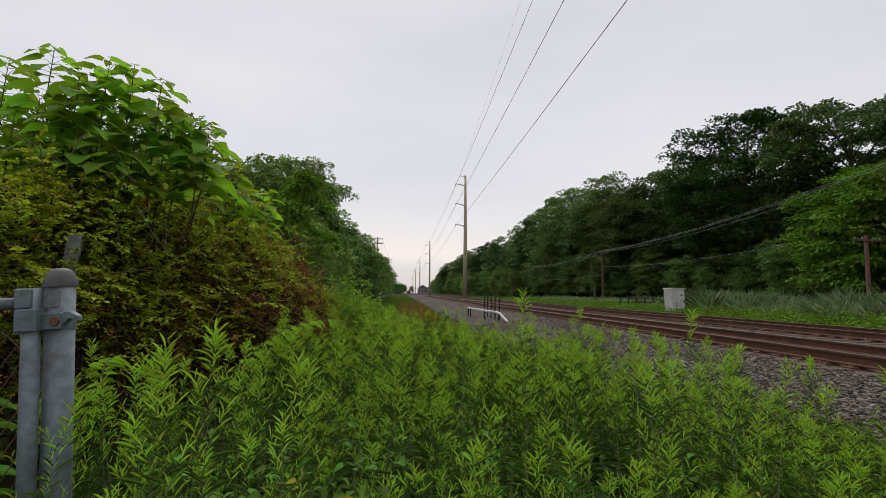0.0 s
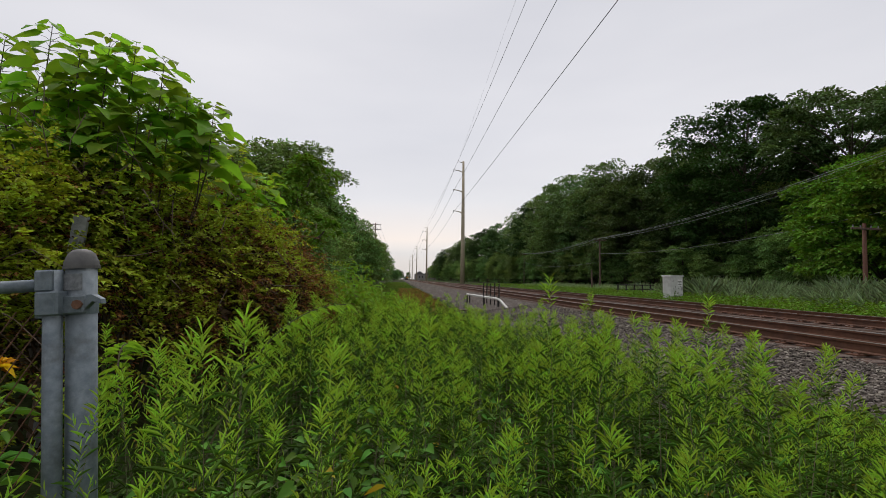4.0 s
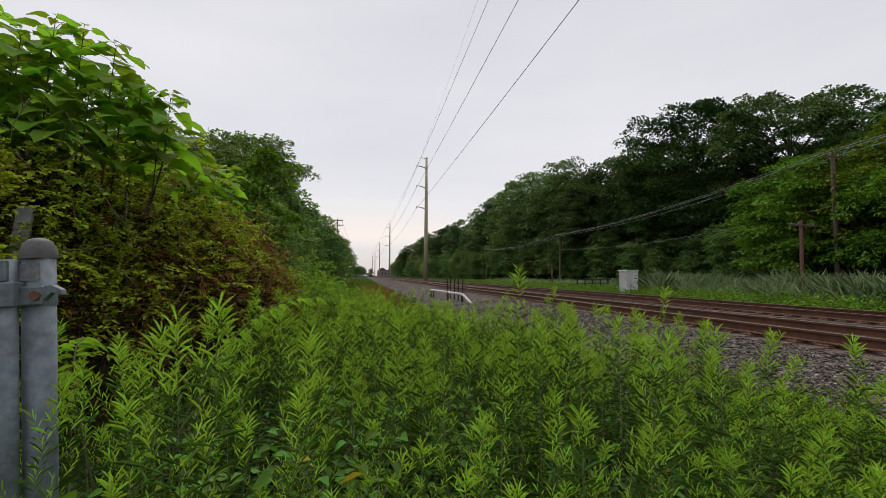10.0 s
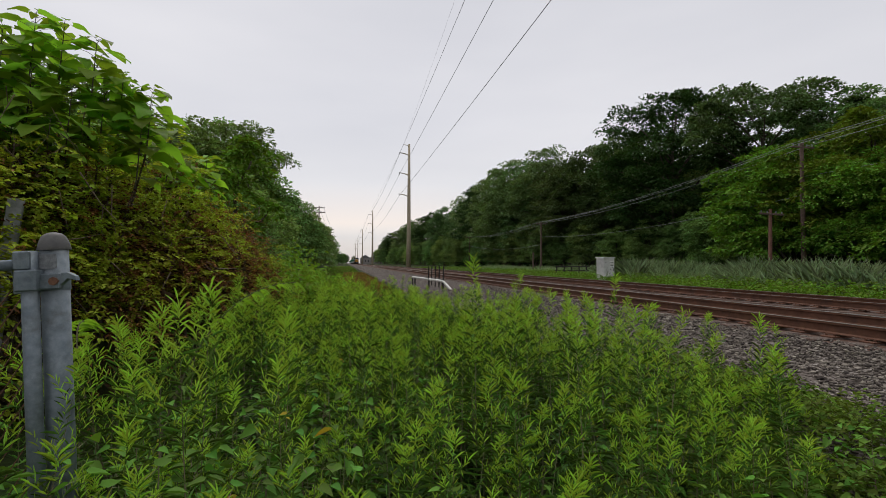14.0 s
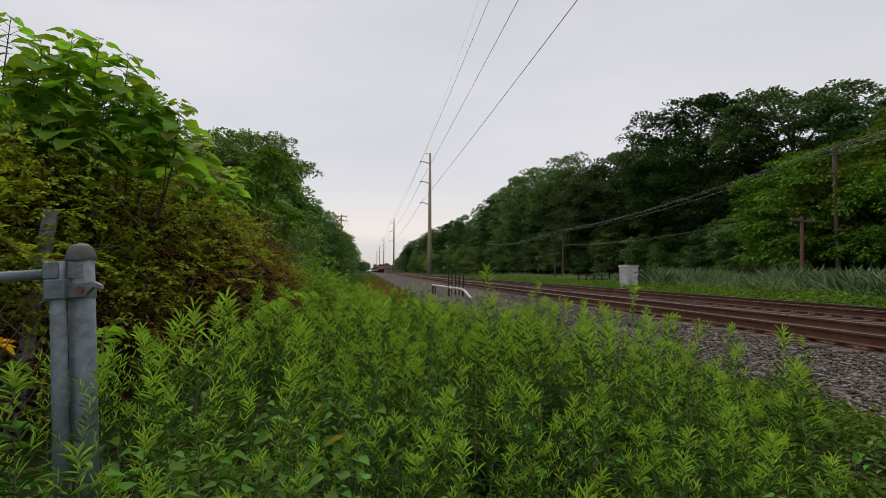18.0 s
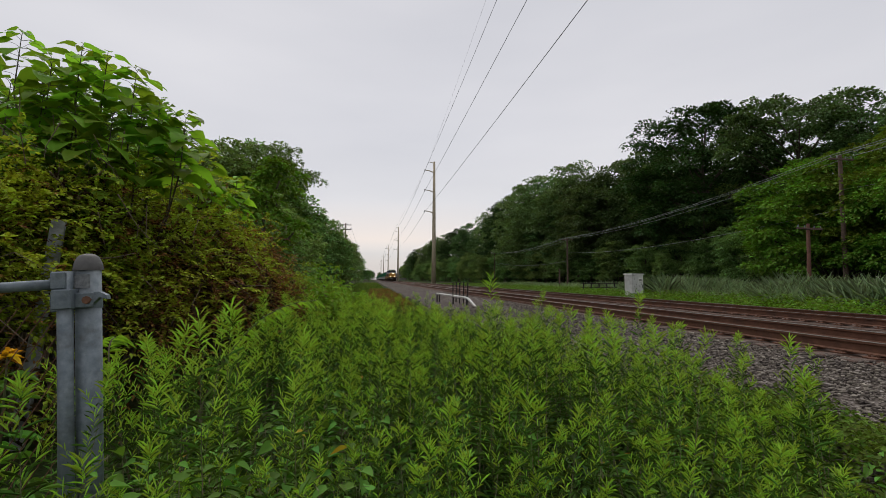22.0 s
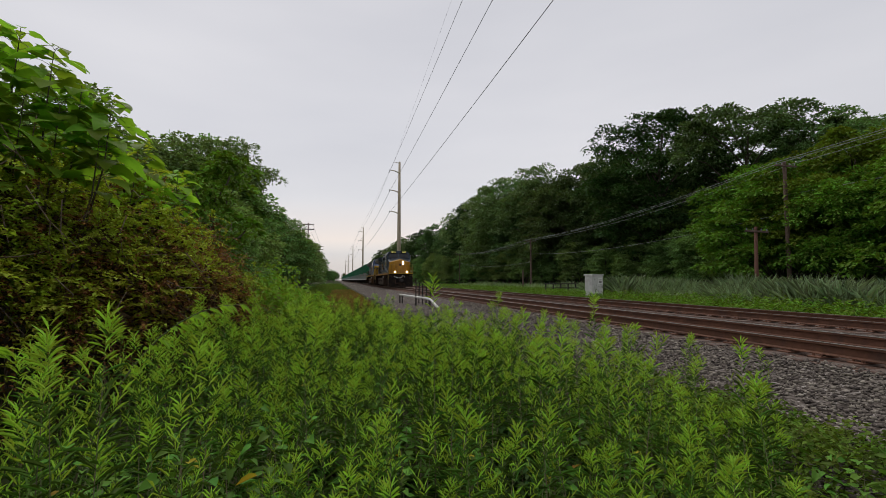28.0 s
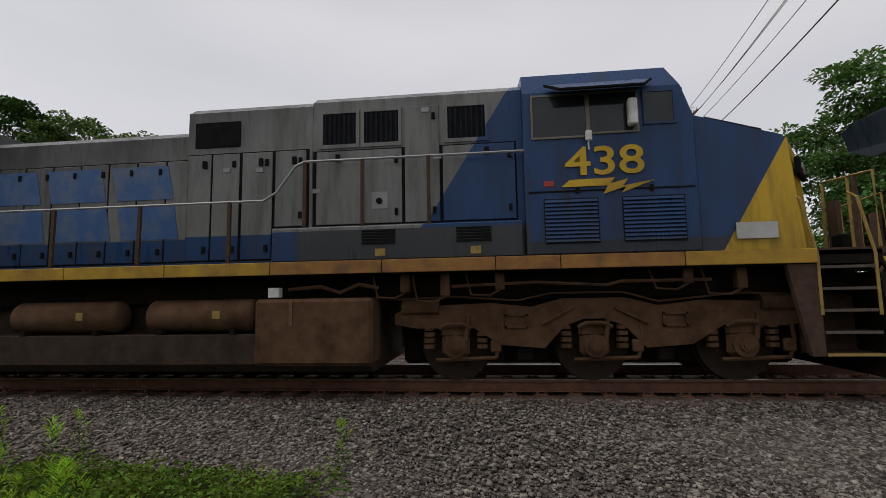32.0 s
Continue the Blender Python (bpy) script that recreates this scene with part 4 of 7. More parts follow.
        # handrail: low by the hood, high by the cab
        bm = BM()
        tube(bm, [(s * 1.47, 20.6, 2.78), (s * 1.47, 9.45, 2.78), (s * 1.47, 9.25, 2.90), (s * 1.47, 8.95, 3.30), (s * 1.47, 8.8, 3.36), (s * 1.47, 5.5, 3.36)], 0.02, 6)
        part("handrail", bm, M_DARKSTEEL if lead else M_INSUL, loco)
        for yy in (6.9, 7.9, 8.8):
            bm = BM()
            box(bm, s * 1.45, s * 1.49, yy - 0.025, yy + 0.025, 1.83, 3.36)
            part("handrail_post", bm, M_RUSTYPOST, loco)
        for k in range(8):
            yy = 10.0 + k * 1.5
            bm = BM()
            box(bm, s * 1.45, s * 1.49, yy - 0.025, yy + 0.025, 1.66, 2.78)
            part("handrail_post", bm, M_RUSTYPOST, loco)
        # fuel tank side: air box and two reservoirs
        for y0, y1 in ((9.62, 11.40), (11.9, 13.75)):
            bm = BM()
            tube(bm, [(s * 1.20, y0, 1.04), (s * 1.20, y0 + 0.07, 1.04), (s * 1.20, y1 - 0.07, 1.04), (s * 1.20, y1, 1.04)], 0.25, 28)
            for v in bm.verts:
                if min(abs(v.co.y - y0), abs(v.co.y - y1)) < 0.01:
                    v.co.x, v.co.z = s * 1.20 + (v.co.x - s * 1.20) * 0.6, 1.04 + (v.co.z - 1.04) * 0.6
            tank = part("air_reservoir", bm, truck_mat, loco, "dusty brown air tank", smooth=True)
            bm = BM()
            for q in (y0 + 0.3, y1 - 0.3):
                box(bm, s * 1.02, s * 1.45, q - 0.04, q + 0.04, 0.72, 0.84)
            part("tank_saddle", bm, M_UNDER, tank)
            bm = BM()
            box(bm, s * 1.44, s * 1.455, y0 + 0.5, y0 + 0.62, 1.0, 1.12)
            part("tank_label", bm, M_DULLYEL, tank)
        bm = BM()
        box(bm, s * 0.95, s * 1.50, 7.75, 9.55, 0.30, 1.28, 0.05)
        part("equipment_box", bm, truck_mat, loco, "dusty brown equipment box")
        bm = BM()
        box(bm, s * 1.50, s * 1.512, 8.95, 9.0, 0.88, 1.24)
        part("sight_glass", bm, M_RUST_BOLT, loco)
        bm = BM()
        box(bm, s * 1.3, s * 1.42, 9.2, 9.38, 1.3, 1.45, 0.01)
        part("junction_box", bm, M_WHITE, loco)
        bm = BM()
        tube(bm, [(s * 1.3, 7.7, 1.42), (s * 1.3, 8.0, 1.48), (s * 1.3, 8.3, 1.36), (s * 1.3, 8.6, 1.46), (s * 1.3, 9.1, 1.42)], 0.03, 6)
        part("sanding_pipe", bm, truck_mat, loco)
        bm = BM()
        tube(bm, [(s * 1.32, 3.0, 1.45), (s * 1.32, 4.2, 1.45), (s * 1.32, 4.4, 1.40), (s * 1.32, 5.4, 1.46), (s * 1.32, 6.6, 1.42)], 0.025, 6)
        part("sanding_pipe", bm, truck_mat, loco)
        for yy, drop in ((2.6, 0.30), (3.3, 0.22), (5.9, 0.26), (6.7, 0.34), (7.3, 0.28)):
            bm = BM()
            box(bm, s * 1.20, s * 1.34, yy - 0.07, yy + 0.07, 1.62 - drop, 1.62, 0.015)
            tube(bm, [(s * 1.30, yy, 1.62 - drop), (s * 1.30, yy + 0.15, 1.54 - drop), (s * 1.28, yy + 0.42, 1.56 - drop), (s * 1.26, yy + 0.5, 1.62)], 0.018, 6)
            part("deck_bracket", bm, truck_mat, loco)
        for k in range(4):
            c = 16.0 + k * 1.15
            bm = BM()
            tube(bm, [(s * 1.25, c - 0.5, 1.55), (s * 1.25, c - 0.25, 1.38), (s * 1.25, c, 1.34), (s * 1.25, c + 0.25, 1.38), (s * 1.25, c + 0.5, 1.55)], 0.022, 5)
            part("hanging_hose", bm, M_UNDER, loco)
    bm = BM()
    prism(bm, [(-1.47, 0.76), (-1.42, 0.32), (-1.2, 0.18), (1.2, 0.18), (1.42, 0.32), (1.47, 0.76)], 1, 7.8, 14.7)
    box(bm, -0.8, 0.8, 7.8, 14.7, 0.74, 1.22)
    part("fuel_tank", bm, M_TRUCKDARK, loco, "grimy black-brown fuel tank")
    # radiator wing at the rear
    bm = BM()
    prism(bm, [(-1.02, 3.70), (-1.55, 3.95), (-1.55, 4.32), (-1.25, 4.44), (1.25, 4.44), (1.55, 4.32), (1.55, 3.95), (1.02, 3.70)], 1, 15.1, 21.15)
    for v in bm.verts:
        if v.co.y > 20 and v.co.z < 4.0:
            v.co.y += -0.1
    part("radiator_wing", bm, body_mat if lead else M_WINGGREY, loco)
    for k in range(3):
        bm = BM()
        tube(bm, [(0, 16.4 + k * 1.5, 4.44), (0, 16.4 + k * 1.5, 4.50)], 0.6, 20)
        part("roof_fan", bm, M_DARKSTEEL, loco)
    bm = BM()
    box(bm, -0.5, 0.5, 11.6, 13.2, 4.10, 4.50 if lead else 4.30, 0.05)
    part("exhaust_stack", bm, M_DARKSTEEL, loco)
    if lead:
        bm = BM()
        box(bm, -1.0, 1.0, 20.745, 20.77, 1.85, 3.75)
        part("rear_panel", bm, M_ORANGE, loco, "orange-yellow rear hood panel")
        letters("rear_number", number, 0.26, M_NOSEMARK, pose(0.55, 20.772, 3.5, 0, 0, 180), loco, "small dark number " + number)
        bm = BM()
        for q in ((0.25, 0.75, 2.5, 2.68), (0.25, 0.45, 2.5, 3.0), (0.25, 0.75, 2.86, 3.0), (-0.45, 0.05, 2.5, 3.0)):
            box(bm, q[0], q[1], 20.771, 20.778, q[2], q[3])
        part("rear_mark", bm, M_NOSEMARK, loco)
    # roof fittings
    bm = BM()
    tube(bm, [(-0.25, 3.75, 4.66), (-0.25, 3.75, 4.76), (-0.25, 4.1, 4.76), (-0.25, 4.1, 4.66)], 0.02, 5)
    tube(bm, [(-1.3, 3.3, 4.0), (-1.36, 3.22, 4.2), (-1.3, 3.4, 4.42)], 0.012, 5)
    part("roof_rail", bm, M_BLACK, loco)
    bm = BM()
    tube(bm, [(-1.15, 2.9, 3.72), (-1.15, 2.85, 3.82), (-1.15, 2.1, 3.60), (-1.15, 2.05, 3.48)], 0.018, 5)
    part("nose_grab", bm, M_BLACK, loco)
    # ends: pilots, platforms, steps, rails, couplers
    for front in (True, False):
        f = (lambda y: y) if front else (lambda y: LEN - y)
        bm = BM()
        if front:
            prism(bm, [(-1.45, 0.12), (1.45, 0.12), (1.52, 0.95), (1.45, 1.5), (-1.45, 1.5), (-1.52, 0.95)], 1, 0.86, 0.97)
            for v in bm.verts:
                if v.co.z < 0.5:
                    v.co.y -= 0.14 if lead else 0.05
                if abs(v.co.x) < 0.2:
                    v.co.y -= 0.2
        else:
            prism(bm, [(-1.45, 0.40), (1.45, 0.40), (1.48, 1.5), (-1.48, 1.5)], 1, f(0.97), f(0.88))
        part("pilot", bm, M_SOOT, loco)
        bm = BM()
        box(bm, -1.5, 1.5, min(f(0.85), f(1.75)), max(f(0.85), f(1.75)), 1.74, 1.83)
        part("end_platform", bm, M_RUSTYPOST, loco)
        bm = BM()
        box(bm, -1.5, 1.5, min(f(0.83), f(0.85)), max(f(0.83), f(0.85)), 1.74, 1.82)
        part("platform_edge", bm, M_YEL if lead else M_RUSTSTRIPE, loco)
        bm = BM()
        box(bm, -0.16, 0.16, min(f(0.1), f(0.95)), max(f(0.1), f(0.95)), 0.72, 0.98, 0.04)
        box(bm, -0.22, 0.20, min(f(-0.02), f(0.22)), max(f(-0.02), f(0.22)), 0.68, 1.02, 0.05)
        part("coupler", bm, M_DARKSTEEL, loco)
        for x0 in (-0.75, -0.55, 0.5, 0.75):
            bm = BM()
            tube(bm, [(x0, f(0.86), 1.30), (x0 * 0.95, f(0.62), 1.12), (x0 * 0.8, f(0.5), 0.78), (x0 * 0.6, f(0.35), 0.72)], 0.03, 6)
            part("air_hose", bm, M_BLACK, loco)
        if front and lead:
            bm = BM()
            tube(bm, [(-0.95, 0.83, 1.52), (-0.75, 0.74, 1.34), (-0.45, 0.70, 1.22), (-0.15, 0.69, 1.20), (0.08, 0.70, 1.30), (0.18, 0.74, 1.50), (0.28, 0.78, 1.56), (0.42, 0.74, 1.44), (0.48, 0.72, 1.28)], 0.028, 6)
            part("jumper_cable", bm, M_WHITE, loco)
        # bundle of jumper hoses between the platforms
        for k, x0 in enumerate((-1.15, -0.95, -0.35, 0.3, 0.95)):
            bm = BM()
            drop = 0.55 + 0.12 * (k % 3)
            tube(bm, [(x0, f(0.9), 1.75), (x0, f(0.72), 1.70), (x0 + 0.03, f(0.5), 1.75 - drop * 0.7), (x0 + 0.05, f(0.25), 1.75 - drop), (x0, f(0.0), 1.75 - drop * 1.05)], 0.032, 6)
            part("jumper_hose", bm, M_BLACK if lead and front else M_RUSTYPOST, loco)
        bm = BM()
        tube(bm, [(-0.7, f(0.86), 1.05), (-0.7, f(0.6), 1.05), (-0.7, f(0.6), 0.5), (-0.5, f(0.3), 0.55)], 0.05, 6)
        part("angle_cock", bm, M_RUSTYPOST, loco)
        for s in (-1, 1):
            bm = BM()
            box(bm, s * 1.10, s * 1.16, f(0.93) - 0.02, f(0.93) + 0.02, 1.83, 2.86)
            part("rail_stanchion", bm, M_RUSTYPOST, loco)
            steps(loco, f(1.02), f(1.74), s, front, M_DULLYEL)
            bm = BM()
            tube(bm, [(s * 1.45, f(0.92), 1.83), (s * 1.45, f(0.92), 2.86), (s * 0.5, f(0.92), 2.92), (s * 0.45, f(0.92), 1.83)], 0.022, 6)
            tube(bm, [(s * 1.0, f(0.92), 1.83), (s * 1.0, f(0.92), 2.89)], 0.02, 5)
            part("end_rail", bm, M_DULLYEL, loco)
            bm = BM()
            box(bm, s * 0.55, s * 0.75, f(0.90) - 0.03, f(0.90) + 0.03, 1.83, 2.6)
            part("end_plate", bm, M_ORANGE if lead and front else M_RUSTYPOST, loco)
    # lamps and number boards
    lamp = M_LAMP if lead else M_LENS
    bm = BM()
    box(bm, 0.22, 0.50, 1.36, 1.43, 2.72, 3.24, 0.02) if not lead else box(bm, 0.18, 0.46, 1.36, 1.43, 2.86, 3.36, 0.02)
    hb = part("headlamp_housing", bm, M_BLACK, loco)
    for z in ((3.22, 3.0) if lead else (3.10, 2.86)):
        bm = BM()
        tube(bm, [(0.32 if lead else 0.36, 1.325, z), (0.32 if lead else 0.36, 1.36, z)], 0.068, 16)
        part("headlamp", bm, lamp, hb, "round headlamp")
    for s in (-1, 1):
        bm = BM()
        box(bm, s * 0.75 - 0.13, s * 0.75 + 0.13, 0.80, 0.96, 1.84, 2.08, 0.02)
        db = part("ditch_lamp_housing", bm, M_BLACK, loco)
        bm = BM()
        tube(bm, [(s * 0.75, 0.765, 1.96), (s * 0.75, 0.80, 1.96)], 0.070, 16)
        part("ditch_lamp", bm, lamp, db)
        if lead:
            bm = BM()
            box(bm, s * 0.66 - 0.33, s * 0.66 + 0.33, 3.26, 3.56, 4.42, 4.68, 0.03)
            nb = part("number_board", bm, M_BLACK, loco)
            letters("board_number", number, 0.26, M_NUMBER, pose(s * 0.66, 3.252, 4.55), nb, "lit yellow number " + number)
        else:
            ang = math.degrees(math.atan2(0.53, 0.70))
            m = pose(s * 1.165, 1.64, 2.98, 0, 0, s * ang)
            bm = BM()
            box(bm, -0.33, 0.33, -0.04, 0.02, -0.12, 0.12, 0.01)
            bmesh.ops.transform(bm, matrix=m, verts=bm.verts)
            nb = part("number_board", bm, M_BLACK, loco)
            letters("board_number", number, 0.20, M_ALU, m @ pose(0, -0.045, 0), nb, "number " + number)
    # a dark mark on the nose, as plain blocks
    for k in range(3):
        bm = BM()
        x = -0.45 + k * 0.32
        z = 2.35
        box(bm, x - 0.11, x + 0.11, 1.348, 1.362, z - 0.12, z + 0.12, 0.005)
        part("nose_mark", bm, M_SOOT if lead else M_NOSEMARK, loco)
    bm = BM()
    box(bm, -0.55, 0.50, 1.345, 1.36, 1.86, 1.94)
    part("nose_sill", bm, M_YEL if not lead else M_WHITE, loco)
    engine_truck(loco, 4.55, truck_mat)
    engine_truck(loco, 17.75, truck_mat)
    return loco


M_SOOT = material("sooty_brown_pilot", (0.012, 0.010, 0.009), (0.024, 0.018, 0.014), 4, 0.85, 0, 0.3, dirt=(0.06, 0.04, 0.028), dirt_scale=2, spec=0.1)
M_BLUEMARK = material("faded_blue_mark", (0.022, 0.075, 0.22), (0.04, 0.10, 0.235), 3, 0.5, 0, 0.03, dirt=(0.14, 0.14, 0.14), dirt_scale=1.5)
M_WINGGREY = material("sooty_grey_roof", (0.055, 0.055, 0.056), (0.09, 0.09, 0.088), 3, 0.6, 0, 0.05, dirt=(0.05, 0.05, 0.05))
M_NOSEMARK = material("dark_blue_mark", (0.02, 0.03, 0.07), (0.03, 0.04, 0.09), 5, 0.5)

LOCO_A = locomotive("3018", True)
LOCO_B = locomotive("438", False)

CAR_LEN = 18.6


def freight_car():
    car = empty("freight_car", "tall green ribbed freight car with sprayed graffiti along its foot", "freight car", "green cars of the train")
    bm = BM()
    box(bm, -1.45, 1.45, 0.75, CAR_LEN - 0.75, 1.22, 4.35, 0.03)
    part("body", bm, M_SPRAY, car)
    bm = BM()
    box(bm, -1.58, 1.58, 0.7, CAR_LEN - 0.7, 4.28, 4.42, 0.03)
    part("top_rim", bm, M_GREENCAR, car)
    for s in (-1, 1):
        bm = BM()
        box(bm, s * 1.45, s * 1.56, 0.7, CAR_LEN - 0.7, 1.0, 1.24, 0.02)
        part("side_sill", bm, M_CARSILL, car, "dusty pale side sill")
        n = 13
        for k in range(n):
            y = 0.78 + k * (CAR_LEN - 1.56) / (n - 1)
            bm = BM()
            prism(bm, [(y - 0.09, 1.24), (y + 0.09, 1.24), (y + 0.07, 4.28), (y - 0.07, 4.28)], 0, s * 1.44, s * 1.55)
            part("rib", bm, M_SPRAY, car)
    bm = BM()
    box(bm, -0.5, 0.5, 0.7, CAR_LEN - 0.7, 0.75, 1.2, 0.03)
    part("centre_sill", bm, M_UNDER, car)
    for y in (0.3, CAR_LEN - 0.3):
        bm = BM()
        box(bm, -0.18, 0.18, y - 0.45, y + 0.45, 0.72, 1.0, 0.04)
        part("coupler", bm, M_DARKSTEEL, car)
    for y in (2.4, CAR_LEN - 2.4):
        tr = new("truck")
        tr.parent = car
        tr.location = (0, y, 0)
        for s in (-1, 1):
            bm = BM()
            prism(bm, [(-1.2, 0.55), (-1.1, 0.72), (-0.4, 0.86), (0.4, 0.86), (1.1, 0.72), (1.2, 0.55), (1.0, 0.42), (0.75, 0.5), (0.4, 0.25), (-0.4, 0.25), (-0.75, 0.5), (-1.0, 0.42)], 0, s * 0.95, s * 1.08)
            part("side_frame", bm, M_UNDER, tr)
        for yy in (-0.89, 0.89):
            bm = BM()
            for s in (-1, 1):
                tube(bm, [(s * 0.68, yy, 0.46), (s * 0.82, yy, 0.46)], 0.46, 18)
            tube(bm, [(-1.0, yy, 0.46), (1.0, yy, 0.46)], 0.08, 8)
            part("wheelset", bm, M_WHEEL, tr)
    return car


CARS = [freight_car()]
for k in range(23):
    CARS.append(copy_thing(CARS[0], pose(0, 0, 0)))


# ---------- poles and wires ----------
def transmission_pole(y, x, tips):
    """Tips: the world heights of the three arm ends and of the top."""
    pole = empty("transmission_pole", "tall tapered steel transmission pole with three davit arms", "power pole", "transmission poles along the line")
    pole.location = (x, y, -0.45)
    top = tips[3] + 0.45
    bm = BM()
    tube(bm, [(0, 0, 0), (0, 0, top * 0.35), (0, 0, top * 0.7), (0, 0, top)], 0.62, 12, 0.28)
    part("shaft", bm, M_POLE, pole, smooth=True)
    for z in tips[:3]:
        z += 0.45
        bm = BM()
        tube(bm, [(0, 0, z - 0.7), (-1.2, 0, z - 0.2), (-2.6, 0, z)], 0.16, 8, 0.09)
        arm = part("arm", bm, M_POLE, pole)
        bm = BM()
        tube(bm, [(-2.6, 0, z + 0.1), (-2.6, 0, z - 0.5)], 0.1, 6)
        part("insulator", bm, M_INSUL, arm)
    bm = BM()
    tube(bm, [(0, 0, top - 0.4), (-1.5, 0, top - 0.1)], 0.1, 6, 0.06)
    part("ground_wire_arm", bm, M_POLE, pole)
    return pole


LOW_TIPS = (19.3, 25.0, 30.4, 32.75)
POLES = [(-40, 8.6, (20.3, 29.2, 37.2, 45.0)), (121, 9.0, LOW_TIPS), (280, 8.4, LOW_TIPS), (440, 8.0, LOW_TIPS), (600, 7.8, LOW_TIPS), (760, 7.8, LOW_TIPS)]
for y, x, tips in POLES:
    transmission_pole(y, x, tips)


def wire(a, b, sag, r, mat, label, n=28, category="wire", group="overhead wires"):
    cu = bpy.data.curves.new("wire", "CURVE")
    cu.dimensions, cu.bevel_depth, cu.bevel_resolution = "3D", r, 0
    sp = cu.splines.new("POLY")
    sp.points.add(n)
    for i in range(n + 1):
        u = i / n
        p = Vector(a).lerp(Vector(b), u)
        sp.points[i].co = (p.x, p.y, p.z - sag * 4 * u * (1 - u), 1)
    cu.materials.append(mat)
    return tagged(new("wire", cu), label, category, group)


for (ya, xa, ta), (yb, xb, tb) in zip(POLES, POLES[1:]):
    for k, r in enumerate((0.034, 0.031, 0.028)):
        wire((xa - 2.6, ya, ta[k] - 0.4), (xb - 2.6, yb, tb[k] - 0.4), 0.6 if ya < 0 else 2.2, r if ya < 0 else 0.035, M_WIRE, "dark power conductor slung between steel poles")
    wire((xa - 1.5 - (1.4 if ya < 0 else 0), ya, ta[3]), (xb - 1.5, yb, tb[3]), 0.8, 0.010 if ya < 0 else 0.02, M_WIRE, "thin ground wire over the conductors")


def utility_pole(x, y, z_top, arms=1, mat=None, lean=0.0, thick=0.14):
    pole = empty("utility_pole", "old brown wooden utility pole with a crossarm at the woods' edge", "utility pole", "wooden poles")
    z0 = ground_z(x)
    pole.matrix_basis = pose(x, y, z0, 0, lean, 0)
    h = z_top - z0
    bm = BM()
    tube(bm, [(0, 0, 0), (0, 0, h * 0.5), (0, 0, h)], thick, 9, thick * 0.72)
    part("pole", bm, mat or M_WOODPOLE, pole)
    for k in range(arms):
        bm = BM()
        box(bm, -1.1, 1.1, -0.16, -0.05, h - 0.45 - k * 0.9, h - 0.31 - k * 0.9, 0.01)
        arm = part("crossarm", bm, M_WOODPOLE, pole)
        for u in (-0.95, -0.4, 0.4, 0.95):
            bm = BM()
            tube(bm, [(u, -0.1, h - 0.31 - k * 0.9), (u, -0.1, h - 0.14 - k * 0.9)], 0.04, 6)
            part("insulator", bm, M_INSUL, arm)
    return pole


RIGHT_POLES = [(28.9, 80.8, 8.8), (29.3, 30.0, 10.9), (29.5, -16.5, 15.5)]
for p in RIGHT_POLES:
    utility_pole(*p, thick=0.19)
utility_pole(29.0, 133.0, 9.0)
utility_pole(24.2, 28.4, 5.1, 1, M_REDPOLE, 1.5, 0.15)
utility_pole(-12.5, 90.9, 11.9, 2)
utility_pole(-12.3, 150.0, 11.9, 2)
utility_pole(21.0, 66.0, 2.6, 0)
spans = [(29.0, 133.0, 9.0)] + RIGHT_POLES
for a, b in zip(spans, spans[1:]):
    for u in (-0.95, -0.4, 0.95):
        wire((a[0] + u, a[1], a[2] - 0.1), (b[0] + u, b[1], b[2] - 0.1), 0.9, 0.022, M_PALEWIRE, "pale slack wire between wooden poles")
    wire((a[0], a[1], a[2] - 2.8), (b[0], b[1], b[2] - 4.3), 1.0, 0.022, M_PALEWIRE, "lower slack cable between wooden poles")
for u in (-0.9, 0.0, 0.9):
    wire((-12.5 + u, 90.9, 11.6), (-12.3 + u, 150, 11.6), 0.8, 0.02, M_WIRE, "slack wire between wooden poles")
# the line that crosses the tracks
utility_pole(-12.0, -8.0, 12.8, 2)
utility_pole(29.5, 5.5, 10.0, 2, thick=0.19)
for za, ya, zb, yb, r in ((15.3, -16.9, 12.6, -8.4, 0.022), (15.3, -16.1, 12.6, -7.6, 0.022), (14.4, -16.9, 11.7, -8.4, 0.022), (14.4, -16.1, 11.7, -7.6, 0.022), (12.6, -16.5, 10.2, -8.0, 0.035)):
    wire((29.5, ya, za), (-12.0, yb, zb), 0.8, r, M_WIRE, "dark service wire crossing over the tracks")


